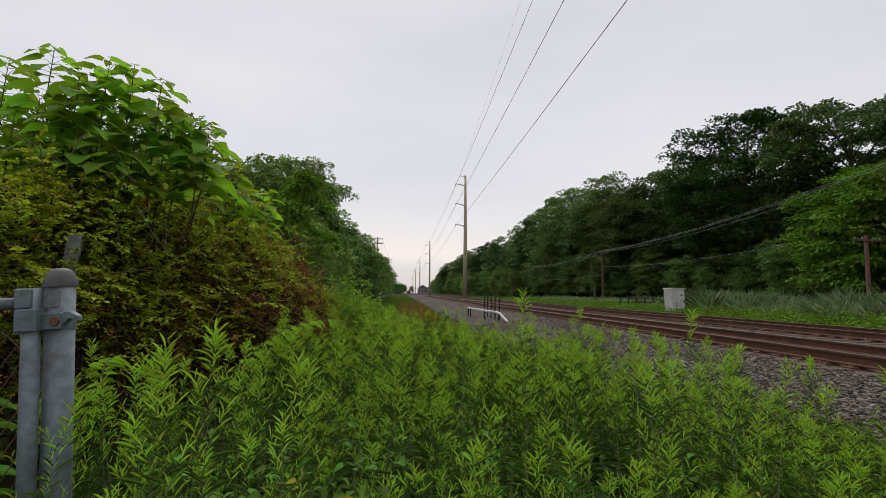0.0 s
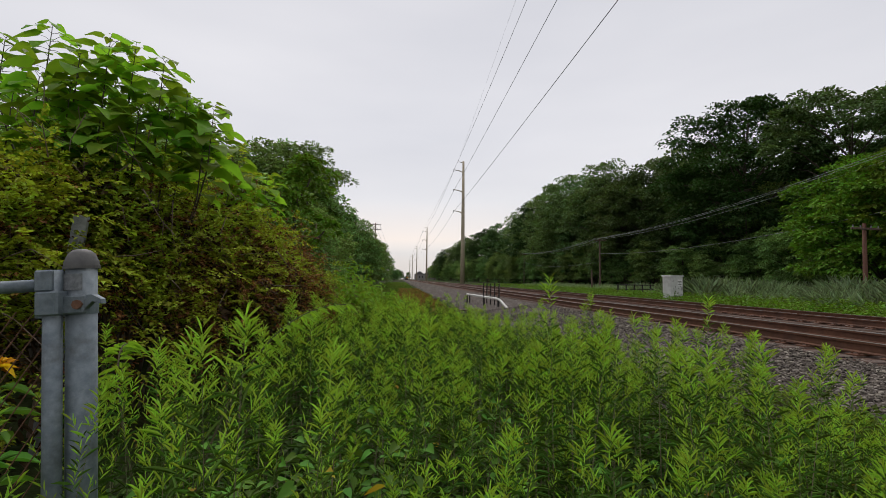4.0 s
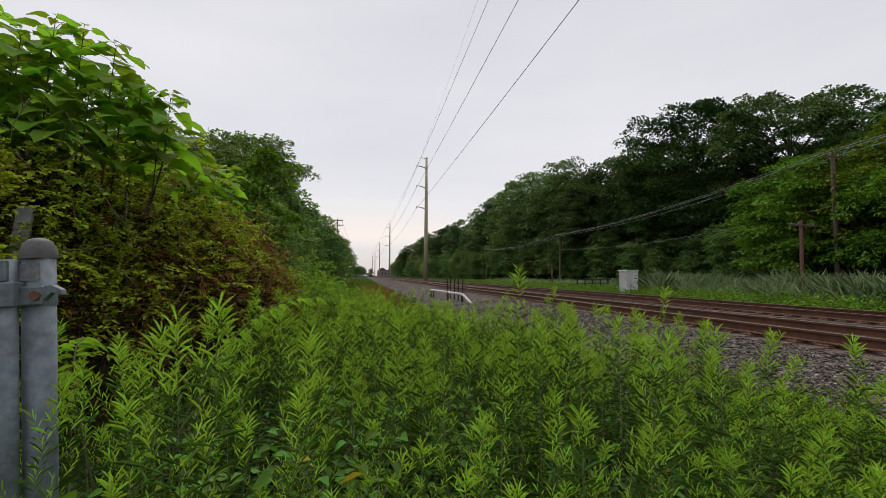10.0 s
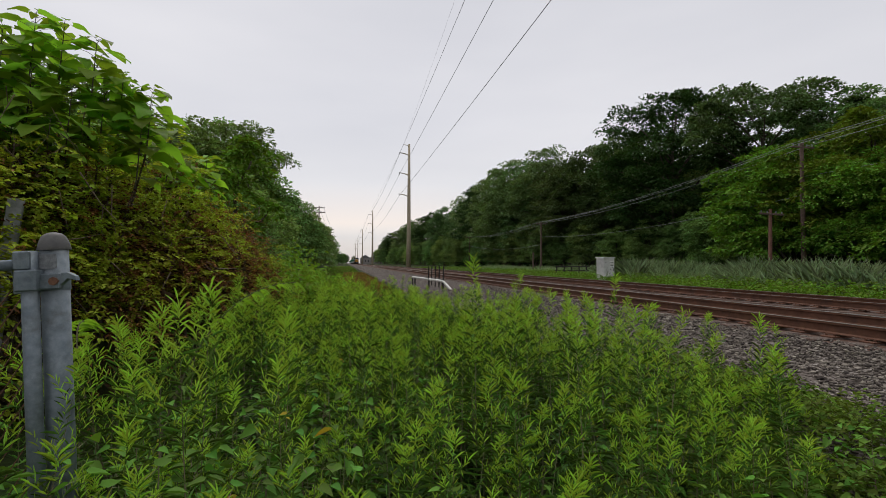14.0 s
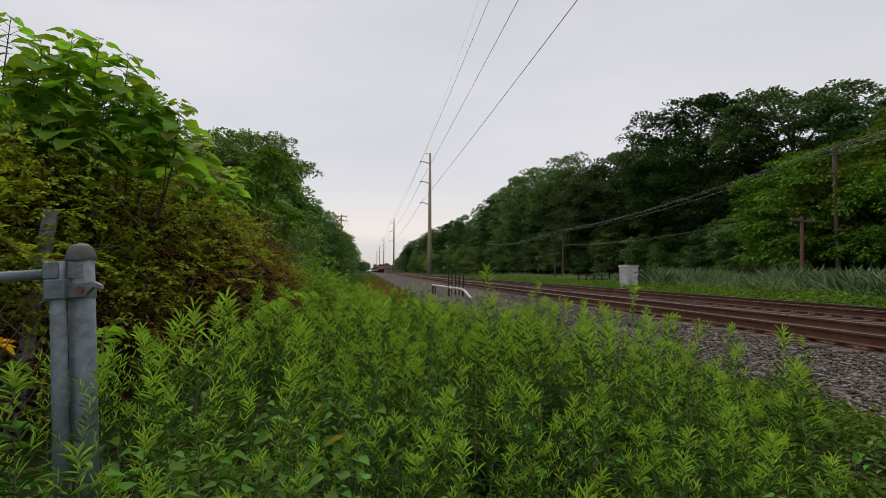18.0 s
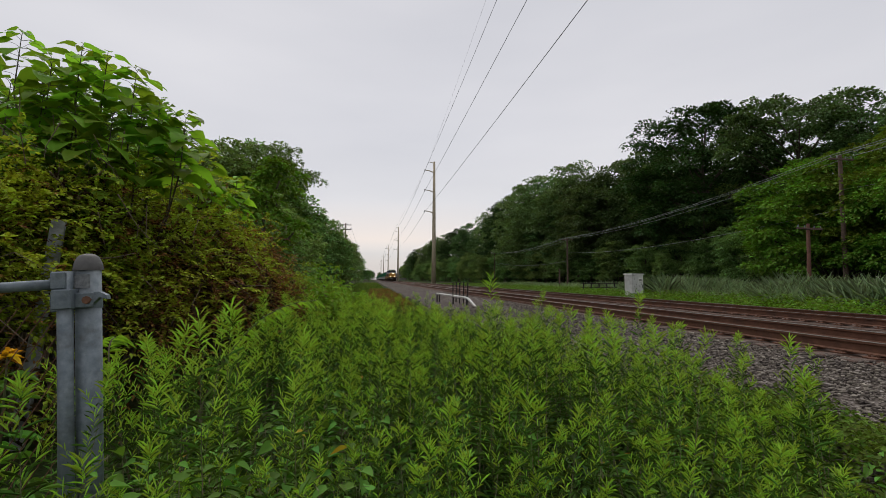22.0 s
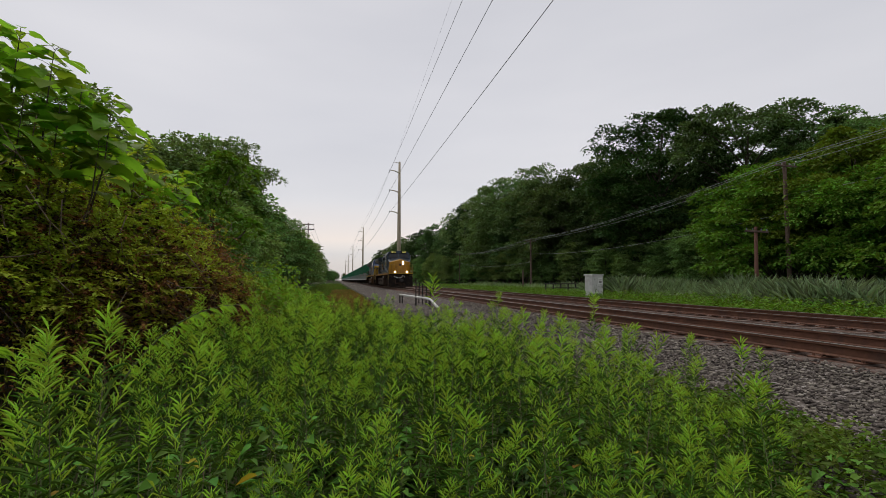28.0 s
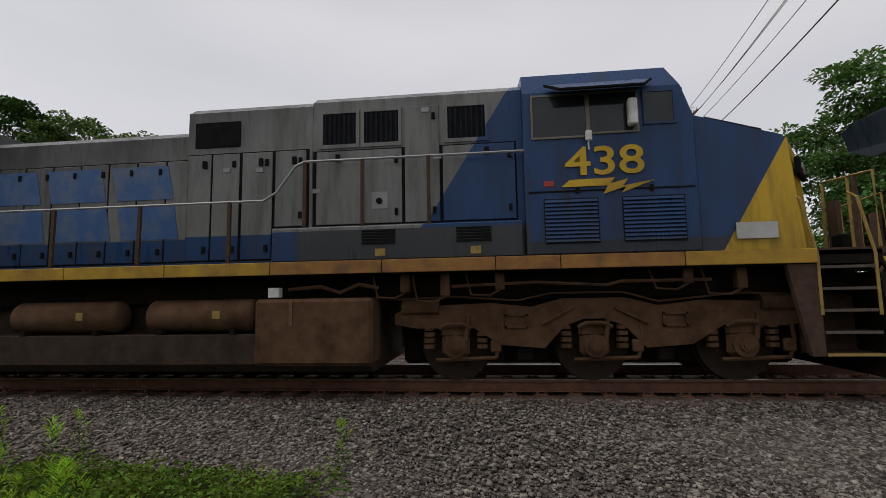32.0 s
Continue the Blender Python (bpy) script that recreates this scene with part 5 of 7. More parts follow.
# ---------- trackside things ----------
def relay_case(x, y):
    case = empty("relay_case", "silver-grey metal signal relay case with a printed label", "equipment case")
    case.matrix_basis = pose(x, y, ground_z(x) - 0.02, 0, 0, 8)
    bm = BM()
    box(bm, -0.52, 0.52, -0.45, 0.45, 0.0, 0.14)
    part("plinth", bm, M_WHITE, case)
    bm = BM()
    box(bm, -0.48, 0.48, -0.40, 0.40, 0.14, 1.72, 0.02)
    part("cabinet_body", bm, M_CASE, case)
    bm = BM()
    prism(bm, [(-0.53, 1.72), (0.53, 1.72), (0.50, 1.80), (-0.50, 1.80)], 1, -0.46, 0.46)
    part("lid", bm, M_CASE, case)
    bm = BM()
    box(bm, -0.44, 0.44, -0.425, -0.405, 0.20, 1.66, 0.008)
    door = part("door", bm, M_CASE, case)
    bm = BM()
    box(bm, 0.34, 0.38, -0.46, -0.425, 0.80, 1.0, 0.006)
    part("handle", bm, M_DARKSTEEL, door)
    bm = BM()
    box(bm, 0.05, 0.38, -0.432, -0.426, 1.12, 1.52)
    sign = part("label_plate", bm, M_WHITE, case)
    bm = BM()
    for k in range(3):
        box(bm, 0.09, 0.34, -0.436, -0.433, 1.18 + k * 0.10, 1.22 + k * 0.10)
    part("label_bar", bm, M_DARKSTEEL, sign)
    bm = BM()
    for k in range(9):
        q = RNG.uniform(-0.4, 0.3), RNG.uniform(0.25, 1.5)
        box(bm, q[0], q[0] + RNG.uniform(0.02, 0.06), -0.430, -0.4265, q[1], q[1] + RNG.uniform(0.03, 0.10))
    part("scuff_mark", bm, M_DARKSTEEL, door)
    return case


relay_case(11.1, 29.6)


def low_barrier(x, y):
    ob = empty("low_barrier", "low dark steel barrier of posts and rails beyond the tracks", "barrier")
    ob.location = (x, y, ground_z(x))
    for k in range(5):
        bm = BM()
        box(bm, k * 0.8 - 0.05, k * 0.8 + 0.05, -0.05, 0.05, 0, 1.05, 0.01)
        part("post", bm, M_DARKSTEEL, ob)
    for z in (0.55, 0.95):
        bm = BM()
        box(bm, -0.25, 3.5, -0.09, -0.05, z, z + 0.09, 0.01)
        part("rail", bm, M_DARKSTEEL, ob)


low_barrier(12.9, 41.2)


def lubricator(x, y):
    """Dark stakes and a bent white pipe on the ballast shoulder, with loose rods beside them."""
    z = ground_z(x)
    ob = empty("pipe_stand", "bent white pipe on short dark stakes on the ballast shoulder", "pipe stand")
    ob.location = (x, y, z)
    bm = BM()
    tube(bm, [(-0.75, 6.0, 0.46), (-0.35, 3.0, 0.44), (0.0, 0.0, 0.42), (0.05, -0.35, 0.36), (0.2, -1.4, 0.0)], 0.06, 8)
    part("bent_pipe", bm, M_WHITE, ob, "white bent pipe")
    for dx, dy in ((-0.75, 6.0), (-0.68, 5.4), (-0.3, 2.4), (0.02, 0.0)):
        bm = BM()
        box(bm, dx - 0.04, dx + 0.04, dy - 0.04, dy + 0.04, -0.1, 0.50)
        part("stake", bm, M_DARKSTEEL, ob)
    return ob


lubricator(-2.25, 23.8)


def marker_stakes(x, y):
    ob = empty("marker_stakes", "row of thin dark steel stakes beside the track", "stakes")
    ob.location = (x, y, ground_z(x))
    for k in range(5):
        bm = BM()
        tube(bm, [(0, -k * 1.15, -0.1), (0.02, -k * 1.15, 1.2 + 0.05 * (k % 2))], 0.035, 6)
        part("stake", bm, M_DARKSTEEL, ob)


marker_stakes(-2.15, 28.6)
for k, (x, y, a, L) in enumerate(((-5.0, 24.5, 60, 3.6), (-4.6, 22.5, 52, 3.0), (-4.9, 36.0, 60, 5.0))):
    bm = BM()
    tube(bm, [(-L / 2, 0, 0.05), (0, 0, 0.09), (L / 2, 0, 0.05)], 0.05, 6)
    rod = tagged(link("loose_rod", bm, M_TWIG), "loose weathered rod lying on the ballast", "rod", "loose rods")
    rod.matrix_basis = pose(x, y, ground_z(x), 0, 0, a)


# ---------- gate post and fence ----------
def gate_post(x, y, z_top):
    post = empty("gate_post", "galvanised steel gate post with a domed cap and hinge clamp", "gate post")
    z0 = ground_z(x)
    post.matrix_basis = pose(x + 0.10, y, z0, 0, -3.3, 0)
    h = z_top - z0
    bm = BM()
    tube(bm, [(0, 0, -0.1), (0, 0, h - 0.06)], 0.051, 24)
    part("tube", bm, M_GALV, post, smooth=True)
    bm = BM()
    prof = [(0.057, h - 0.078), (0.057, h - 0.052), (0.054, h - 0.046), (0.051, h - 0.036), (0.043, h - 0.017), (0.029, h - 0.005), (0.012, h)]
    rings = [[bm.verts.new((r * math.cos(k * math.tau / 24), r * math.sin(k * math.tau / 24), z)) for k in range(24)] for r, z in prof]
    for a, b in zip(rings, rings[1:]):
        for k in range(24):
            bm.faces.new((a[k], a[(k + 1) % 24], b[(k + 1) % 24], b[k]))
    bm.faces.new(rings[-1])
    part("domed_cap", bm, M_PLASTIC, post, "dull grey domed cap", smooth=True)
    bm = BM()
    tube(bm, [(0, 0, h - 0.078), (0, 0, h - 0.066)], 0.060, 24)
    part("cap_rim", bm, M_PLASTIC, post)
    # strap clamp round the post, with a flat ear towards the gate and a bolt with a wing at the other end
    bm = BM()
    tube(bm, [(0, 0, h - 0.255), (0, 0, h - 0.180)], 0.055, 24)
    box(bm, -0.115, -0.03, -0.080, -0.066, h - 0.262, h - 0.176, 0.004)
    for k in range(4):
        box(bm, -0.108 + k * 0.016, -0.100 + k * 0.016, -0.084, -0.077, h - 0.236, h - 0.212)
    box(bm, -0.02, 0.058, -0.082, -0.058, h - 0.250, h - 0.180, 0.006)
    clamp = part("clamp", bm, M_GALV, post)
    bm = BM()
    prism(bm, [(0.050, h - 0.205), (0.085, h - 0.180), (0.115, h - 0.198), (0.118, h - 0.216), (0.085, h - 0.205), (0.055, h - 0.235)], 1, -0.075, -0.045)
    part("wing_nut", bm, M_GALV, clamp)
    for q0, q1, r in (((0.038, -0.090), (0.038, -0.078), 0.018), ((-0.028, -0.086), (-0.028, -0.070), 0.014)):
        bm = BM()
        tube(bm, [(*q0, h - 0.215), (*q1, h - 0.215)], r, 8)
        part("bolt", bm, M_RUST_BOLT, clamp)
    bm = BM()
    box(bm, -0.030, 0.034, -0.055, -0.049, h - 0.160, h - 0.098)
    part("faded_sticker", bm, M_STICKER, post)
    return post


gate_post(-8.655, 1.67, 1.02)


def gate(x, y, z_top):
    g = empty("chain_link_gate", "galvanised chain-link gate leaf beside the post", "gate")
    z0 = ground_z(x)
    g.matrix_basis = pose(x + 0.09, y, z0, 0, -3.3, 0)
    h = z_top - z0
    bm = BM()
    tube(bm, [(0, 0, 0.08), (0.0, 0, h)], 0.031, 14)
    part("upright", bm, M_GALV, g, smooth=True)
    bm = BM()
    tube(bm, [(0.0, 0, h - 0.055), (-1.6, -0.55, h - 0.10)], 0.023, 12)
    part("top_rail", bm, M_GALV, g, smooth=True)
    bm = BM()
    box(bm, -0.035, 0.045, -0.045, 0.02, h - 0.17, h - 0.08, 0.006)
    box(bm, -0.04, 0.02, -0.04, 0.04, h - 0.08, h + 0.0, 0.006)
    part("hinge_bracket", bm, M_GALV, g)
    bm = BM()
    n = 30
    for k in range(n):
        a = k * 1.5 / n
        for s in (-1, 1):
            u0, u1 = a, a + s * 0.8
            q0, q1 = (0.1, h - 0.15)
            if u1 < 0:
                q1 = q0 + (q1 - q0) * (u0 / 0.8)
                u1 = 0
            if u1 > 1.5:
                q1 = q0 + (q1 - q0) * ((1.5 - u0) / 0.8)
                u1 = 1.5
            tube(bm, [(-u0, -u0 * 0.34, q0), (-u1, -u1 * 0.34, q1)], 0.0022, 4)
    part("wire_mesh", bm, M_RUST_BOLT, g, "rusting wire mesh")
    return g


gate(-8.702, 1.60, 0.935)
bm = BM()
prism(bm, [(-0.055, -0.04), (0.055, -0.04), (0.055, 0.04), (-0.055, 0.04)], 2, 0, 2.24)
for v in bm.verts:
    v.co.x += 0.10 * v.co.z - 0.22
fp = tagged(link("fence_post", bm, M_GREYWOOD), "leaning weathered grey fence post wound with vines", "fence post")
fp.matrix_basis = pose(-10.43, 4.375, -0.76, 0, 0, 20)


def board_fence(x0, y0, x1, y1, high):
    """A close-boarded fence behind the thicket, its pale cap rail at eye level."""
    n = int(math.hypot(x1 - x0, y1 - y0) / 0.15)
    fence = empty("board_fence", "dark brown boarded fence with a pale cap rail", "fence")
    fence.matrix_basis = pose(x0, y0, -0.78, 0, 0, math.degrees(math.atan2(y1 - y0, x1 - x0)))
    for k in range(n):
        bm = BM()
        lift = random.uniform(-0.01, 0.01)
        box(bm, k * 0.15 + 0.004, k * 0.15 + 0.146, -0.012, 0.012, 0.05, high + lift)
        part("board", bm, M_FENCEBOARD, fence)
    for k in range(0, n, 16):
        bm = BM()
        box(bm, k * 0.15 - 0.045, k * 0.15 + 0.045, 0.014, 0.104, 0, high + 0.02)
        part("post", bm, M_FENCEBOARD, fence)
    bm = BM()
    box(bm, 0, n * 0.15, -0.05, 0.06, high + 0.022, high + 0.062, 0.006)
    part("cap_rail", bm, M_WHITE, fence, "pale painted cap rail")


board_fence(-21.0, 8.0, -11.2, 10.2, 1.78)


# ---------- trees ----------
def tree_proto(name, label, h, r, crown_low, lobes, clumps, per, leaf_size, mat, flat=0.7, trunk_r=0.3, cone=False, lobe_r=0.40):
    """A tree of trunk, a limb to every lobe, and a crown whose lobes are set with leafy clumps; origin at its foot."""
    t = empty(name, label, "tree", "trees")
    bm = BM()
    tube(bm, [(0, 0, -0.3), (0.1, 0, h * 0.25), (-0.1, 0.1, h * 0.55), (0, 0, h * 0.84)], trunk_r, 8, trunk_r * 0.25)
    part("trunk", bm, M_BARK, t)
    half = (h - crown_low) / 2
    centre, size = [], []
    for k in range(lobes):
        # spread the lobes over the crown on a spiral, lowest first
        q = (k + 0.5) / lobes
        up = 2 * q - 1
        ring = math.sqrt(1 - abs(max(up, -0.4) if crown_low < 1 else up) ** (2.0 if cone else 5.0)) * RNG.uniform(0.8, 1.1)
        a = k * 2.399 + RNG.uniform(-0.35, 0.35)
        rr = r * (1.05 - 0.9 * q if cone else 1.0)
        lr = r * lobe_r * RNG.uniform(0.78, 1.22) * (1.15 - 0.75 * q if cone else 1.0)
        ring = max(0.0, ring * rr - lr * 0.6)
        centre.append((ring * math.cos(a), ring * math.sin(a), crown_low + half + up * (half - lr * flat) + RNG.uniform(-0.05, 0.05) * h))
        size.append(lr)
    for p in centre:
        z0 = max(crown_low * 0.55, min(h * 0.7, p[2] - math.hypot(p[0], p[1]) * 0.9))
        bm = BM()
        tube(bm, [(0, 0, z0), (p[0] * 0.4, p[1] * 0.4, z0 + (p[2] - z0) * 0.55), (p[0] * 0.8, p[1] * 0.8, p[2] - 0.3), p], trunk_r * 0.30, 5, 0.04)
        part("limb", bm, M_BARK, t)
    centre, size = np.array(centre), np.array(size)
    m = lobes * clumps
    owner = np.repeat(np.arange(lobes), clumps)
    d = ball(m)
    d[:, 2] = np.where(d[:, 2] < -0.6, -d[:, 2], d[:, 2])
    reach = RNG.uniform(0.62, 1.06, m)
    c = centre[owner] + d * (size[owner] * reach)[:, None] * np.array([1, 1, flat])
    cr = size[owner] * RNG.uniform(0.26, 0.46, m)
    n = m * per
    k = np.repeat(np.arange(m), per)
    off = ball(n)
    off[:, 2] = np.where(off[:, 2] < -0.2, -off[:, 2], off[:, 2]) * 0.62
    base = c[k] + off * (cr[k] * RNG.uniform(0.55, 1.05, n))[:, None]
    along = off + d[k] * 0.5 + RNG.normal(0, 0.45, (n, 3)) + np.array([0, 0, -0.25])
    v = leaves(base, along, RNG.uniform(0.6, 1.4, n) * leaf_size, RNG.uniform(0.5, 0.85, n) * leaf_size, 0.2, 0.25, small=True)
    cards("crown", v, SMALL_FACES, mat, parent=t)
    return t


def put(proto, x, y, scale=1.0, turn=0.0, zs=1.0):
    return copy_thing(proto, pose(x, y, ground_z(x), 0, 0, turn) @ Matrix.Diagonal((scale, scale, scale * zs, 1)))


OAK = tree_proto("oak_tree", "large dark green broadleaf tree at the woods' edge", 25, 9.2, 2.5, 30, 17, 92, 0.40, M_OAK, 0.72, 0.45, lobe_r=0.40)
BROAD = tree_proto("broadleaf_tree", "tall green broadleaf tree in the woods", 20, 6.0, 0.6, 24, 15, 68, 0.40, M_HAZED_TREE, 0.9, 0.32, lobe_r=0.48)
MAPLE = tree_proto("round_topped_tree", "tall round-topped green tree in the woods", 20, 6.6, 1.5, 22, 16, 80, 0.38, M_HAZED_TREE, 0.82, 0.34, lobe_r=0.48)
ASH = tree_proto("open_crowned_tree", "tall green tree with an open crown and bare twigs", 20, 6.8, 10.5, 15, 15, 74, 0.33, M_HAZED_TREE, 0.55, 0.3, lobe_r=0.36)
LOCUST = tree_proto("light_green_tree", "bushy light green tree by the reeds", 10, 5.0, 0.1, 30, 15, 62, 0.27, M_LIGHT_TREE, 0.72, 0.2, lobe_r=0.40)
SPRUCE = tree_proto("pointed_tree", "dark pointed conifer-like tree", 16, 3.8, 1.0, 24, 13, 50, 0.30, M_HAZED_TREE, 0.8, 0.22, True, lobe_r=0.5)
LEFTIE = tree_proto("bushy_tree", "dense dark green tree along the fence line", 10, 4.2, 0.1, 24, 15, 70, 0.25, M_FENCE_TREE, 0.85, 0.22, lobe_r=0.46)
SAPLING = tree_proto("thin_tree", "slender young tree rising above the bushes", 8.5, 1.7, 1.5, 12, 9, 36, 0.24, M_LIGHT_TREE, 0.9, 0.1, lobe_r=0.5)
for proto, x, y in ((OAK, 40.0, 58.5), (BROAD, 38, 90), (MAPLE, 40, 100), (ASH, 40.5, 44), (LOCUST, 33, 27), (SPRUCE, 40, 34), (LEFTIE, -16, 30), (SAPLING, -13.8, 32)):
    proto.location = (x, y, ground_z(x))
    if proto in (OAK, BROAD, ASH, SPRUCE):
        proto.scale = (1.05, 1.05, 1.05)
MAPLE.scale = (1.36, 1.36, 1.36)
ASH.scale = (1.13, 1.13, 1.13)
# woods beyond the second track: the tall front row, then a second row and the undergrowth
for x, y, p, s, tw in ((45, 72, MAPLE, 0.85, 70), (39, 75, BROAD, 0.86, 40), (39, 82, BROAD, 1.12, 120), (41, 112, BROAD, 1.32, 10), (39, 122, MAPLE, 1.12, 77), (39, 133, BROAD, 1.45, 300), (40, 148, OAK, 1.15, 150),
                       (39, 165, BROAD, 1.5, 33), (40, 184, BROAD, 1.5, 250), (37, 206, BROAD, 1.5, 95), (37, 232, OAK, 1.2, 220), (35, 262, BROAD, 1.5, 12), (34, 292, BROAD, 1.5, 60), (33, 325, BROAD, 1.5, 140), (33, 362, OAK, 1.2, 33), (31, 405, BROAD, 1.4, 10), (33, 455, BROAD, 1.4, 100), (36, 510, BROAD, 1.5, 100),
                       (46, 40, ASH, 0.9, 140), (43, 33, ASH, 0.74, 200), (45, 29, SPRUCE, 1.0, 60), (41, 27, SPRUCE, 0.85, 20), (43, 22, BROAD, 0.76, 90), (42, 16, BROAD, 0.66, 160), (44, 11, SPRUCE, 0.82, 30), (41, 7, BROAD, 0.66, 240), (43, 0, BROAD, 0.62, 50),
                       (32, 20, LOCUST, 1.12, 120), (34, 35, LOCUST, 1.28, 200), (34, 13, LOCUST, 1.0, 320), (33, 6, LOCUST, 0.85, 45), (36, -1, LOCUST, 0.75, 250), (37, 30, LOCUST, 1.42, 80), (37, 22, LOCUST, 1.32, 160),
                       (53, 50, BROAD, 0.7, 15), (46, 52, BROAD, 0.78, 65), (44, 57, LEFTIE, 1.5, 15), (33, 345, LEFTIE, 1.4, 5), (32, 375, LEFTIE, 1.4, 95), (31, 412, LEFTIE, 1.5, 185), (30, 455, LEFTIE, 1.6, 275), (30, 505, LEFTIE, 1.7, 35), (33, 560, LEFTIE, 1.8, 125), (38, 620, LEFTIE, 2.0, 215), (52, 70, OAK, 0.8, 99), (52, 90, BROAD, 1.35, 45), (52, 110, OAK, 1.0, 145), (52, 130, BROAD, 1.2, 245), (52, 155, OAK, 1.0, 5), (52, 36, BROAD, 0.78, 130), (52, 24, BROAD, 0.66, 200), (51, 10, BROAD, 0.7, 290), (60, 60, OAK, 0.8, 20), (60, 80, OAK, 0.8, 120), (60, 100, OAK, 0.9, 220), (60, 40, OAK, 0.62, 320), (60, 22, OAK, 0.5, 90),
                       (35, 45, LEFTIE, 0.8, 20), (36, 52, LEFTIE, 0.7, 100), (37, 60, LEFTIE, 0.75, 190), (36, 67, LEFTIE, 0.7, 280), (36, 75, LEFTIE, 0.85, 10), (36, 83, LEFTIE, 0.8, 140), (36, 91, LEFTIE, 1.0, 220), (36, 100, LEFTIE, 0.9, 300), (36, 110, LEFTIE, 1.0, 50), (36, 120, LEFTIE, 1.1, 90), (35, 131, LEFTIE, 1.1, 130), (35, 143, LEFTIE, 1.1, 10), (34, 156, LEFTIE, 1.1, 60), (34, 170, LEFTIE, 1.2, 110), (33, 186, LEFTIE, 1.2, 200), (32, 204, LEFTIE, 1.2, 300), (31, 224, LEFTIE, 1.2, 30), (29, 250, LEFTIE, 1.2, 130), (28, 280, LEFTIE, 1.2, 230), (27, 315, LEFTIE, 1.2, 330),
                       (40, 38, LEFTIE, 0.9, 30), (40, 30, LEFTIE, 0.9, 130), (40, 23, LEFTIE, 0.9, 230), (40, 16, LEFTIE, 0.9, 330), (40, 9, LEFTIE, 0.8, 60), (41, 2, LEFTIE, 0.7, 160), (46, 33, LEFTIE, 1.0, 90), (46, 20, LEFTIE, 1.0, 190), (46, 8, LEFTIE, 0.8, 290), (34.5, 41, LEFTIE, 0.6, 200), (33, 24, LEFTIE, 0.5, 20), (34, 17, LEFTIE, 0.5, 120), (34, 10, LEFTIE, 0.5, 220),
                       (33, -6, SPRUCE, 0.46, 10), (37, -11, LOCUST, 0.6, 70), (23.5, -25.0, MAPLE, 0.58, 40), (27, -34, BROAD, 0.75, 160), (32, -42, BROAD, 0.75, 20), (25.5, -31, LOCUST, 1.2, 200)):
    put(p, x, y, s * (0.84 if y > 150 and p not in (LEFTIE, LOCUST) else 0.95 if y > 118 and p not in (LEFTIE, LOCUST) else 1.0), tw)
# trees along the fence line on the near side
for x, y, p, s, tw in ((-15.1, 36, LEFTIE, 0.93, 50), (-17.5, 41, LEFTIE, 0.95, 140), (-15.6, 47, LEFTIE, 0.82, 230), (-15, 25, LEFTIE, 0.85, 310), (-19, 22, LEFTIE, 1.0, 80), (-13.8, 56, LEFTIE, 0.9, 100), (-14, 66, LEFTIE, 0.9, 200), (-13.8, 77, LEFTIE, 0.9, 300),
                       (-13.4, 88, LEFTIE, 0.9, 30), (-17, 62, BROAD, 0.55, 30), (-17, 100, BROAD, 0.6, 80), (-14, 112, LEFTIE, 0.95, 10), (-15, 130, LEFTIE, 1.0, 150), (-18, 150, BROAD, 0.6, 220), (-20, 190, BROAD, 0.65, 10), (-22, 240, BROAD, 0.75, 90), (-26, 320, BROAD, 0.85, 170), (-30, 420, BROAD, 0.9, 30),
                       (-16, 14, LEFTIE, 0.62, 170), (-15, 9, LEFTIE, 0.5, 20), (-18, 5, LEFTIE, 0.55, 260), (-13.4, 30.5, SAPLING, 1.05, 100), (-10.25, 12.6, SAPLING, 0.60, 40), (-11.4, 9.2, SAPLING, 0.52, 140), (-11.6, 14.5, SAPLING, 0.56, 250), (-11.3, 12.0, LEFTIE, 0.36, 60), (-11.4, 15.0, LEFTIE, 0.40, 160), (-14.3, 33, SAPLING, 1.22, 10), (-12, 330, LEFTIE, 0.9, 10), (-10, 420, LEFTIE, 1.0, 90), (-14, 520, LEFTIE, 1.1, 190), (-20, 640, BROAD, 0.7, 10), (-6, 760, BROAD, 0.7, 80), (8, 900, BROAD, 0.7, 150), (-14.2, 27, ASH, 0.42, 10), (-21, 8, LEFTIE, 0.6, 10), (-16, 2, LEFTIE, 0.5, 90), (-12.6, 22, LEFTIE, 0.55, 10), (-12.2, 18, LEFTIE, 0.42, 90)):
    put(p, x, y, s, tw)


# ---------- far buildings ----------
def far_house(x, y, w, d, h):
    ob = empty("house", "distant grey gabled building at the end of the line", "house", "distant buildings")
    ob.location = (x, y, ground_z(x))
    bm = BM()
    box(bm, -w / 2, w / 2, -d / 2, d / 2, 0, h)
    wall = part("wall", bm, M_HOUSE, ob)
    bm = BM()
    prism(bm, [(-w / 2 - 0.3, h), (w / 2 + 0.3, h), (0, h + w * 0.35)], 1, -d / 2 - 0.3, d / 2 + 0.3)
    part("roof", bm, M_ROOF, ob)
    for u in (-0.28, 0.0, 0.28):
        bm = BM()
        box(bm, u * w - 0.5, u * w + 0.5, -d / 2 - 0.06, -d / 2 + 0.02, h * 0.4, h * 0.75)
        part("window", bm, M_GLASS, wall)


far_house(14.0, 520, 11, 14, 6.5)
far_house(27.0, 560, 16, 14, 6)
far_house(42.0, 600, 18, 14, 7)


# ---------- overgrown fence line ----------
def mound_top(y):
    return np.interp(y, [1.5, 2.6, 3.6, 5.0, 6.5, 8.0, 10.0, 12.0, 14.0, 16.0], [1.1, 1.45, 1.95, 2.70, 2.85, 2.68, 2.35, 1.90, 1.25, 0.4])


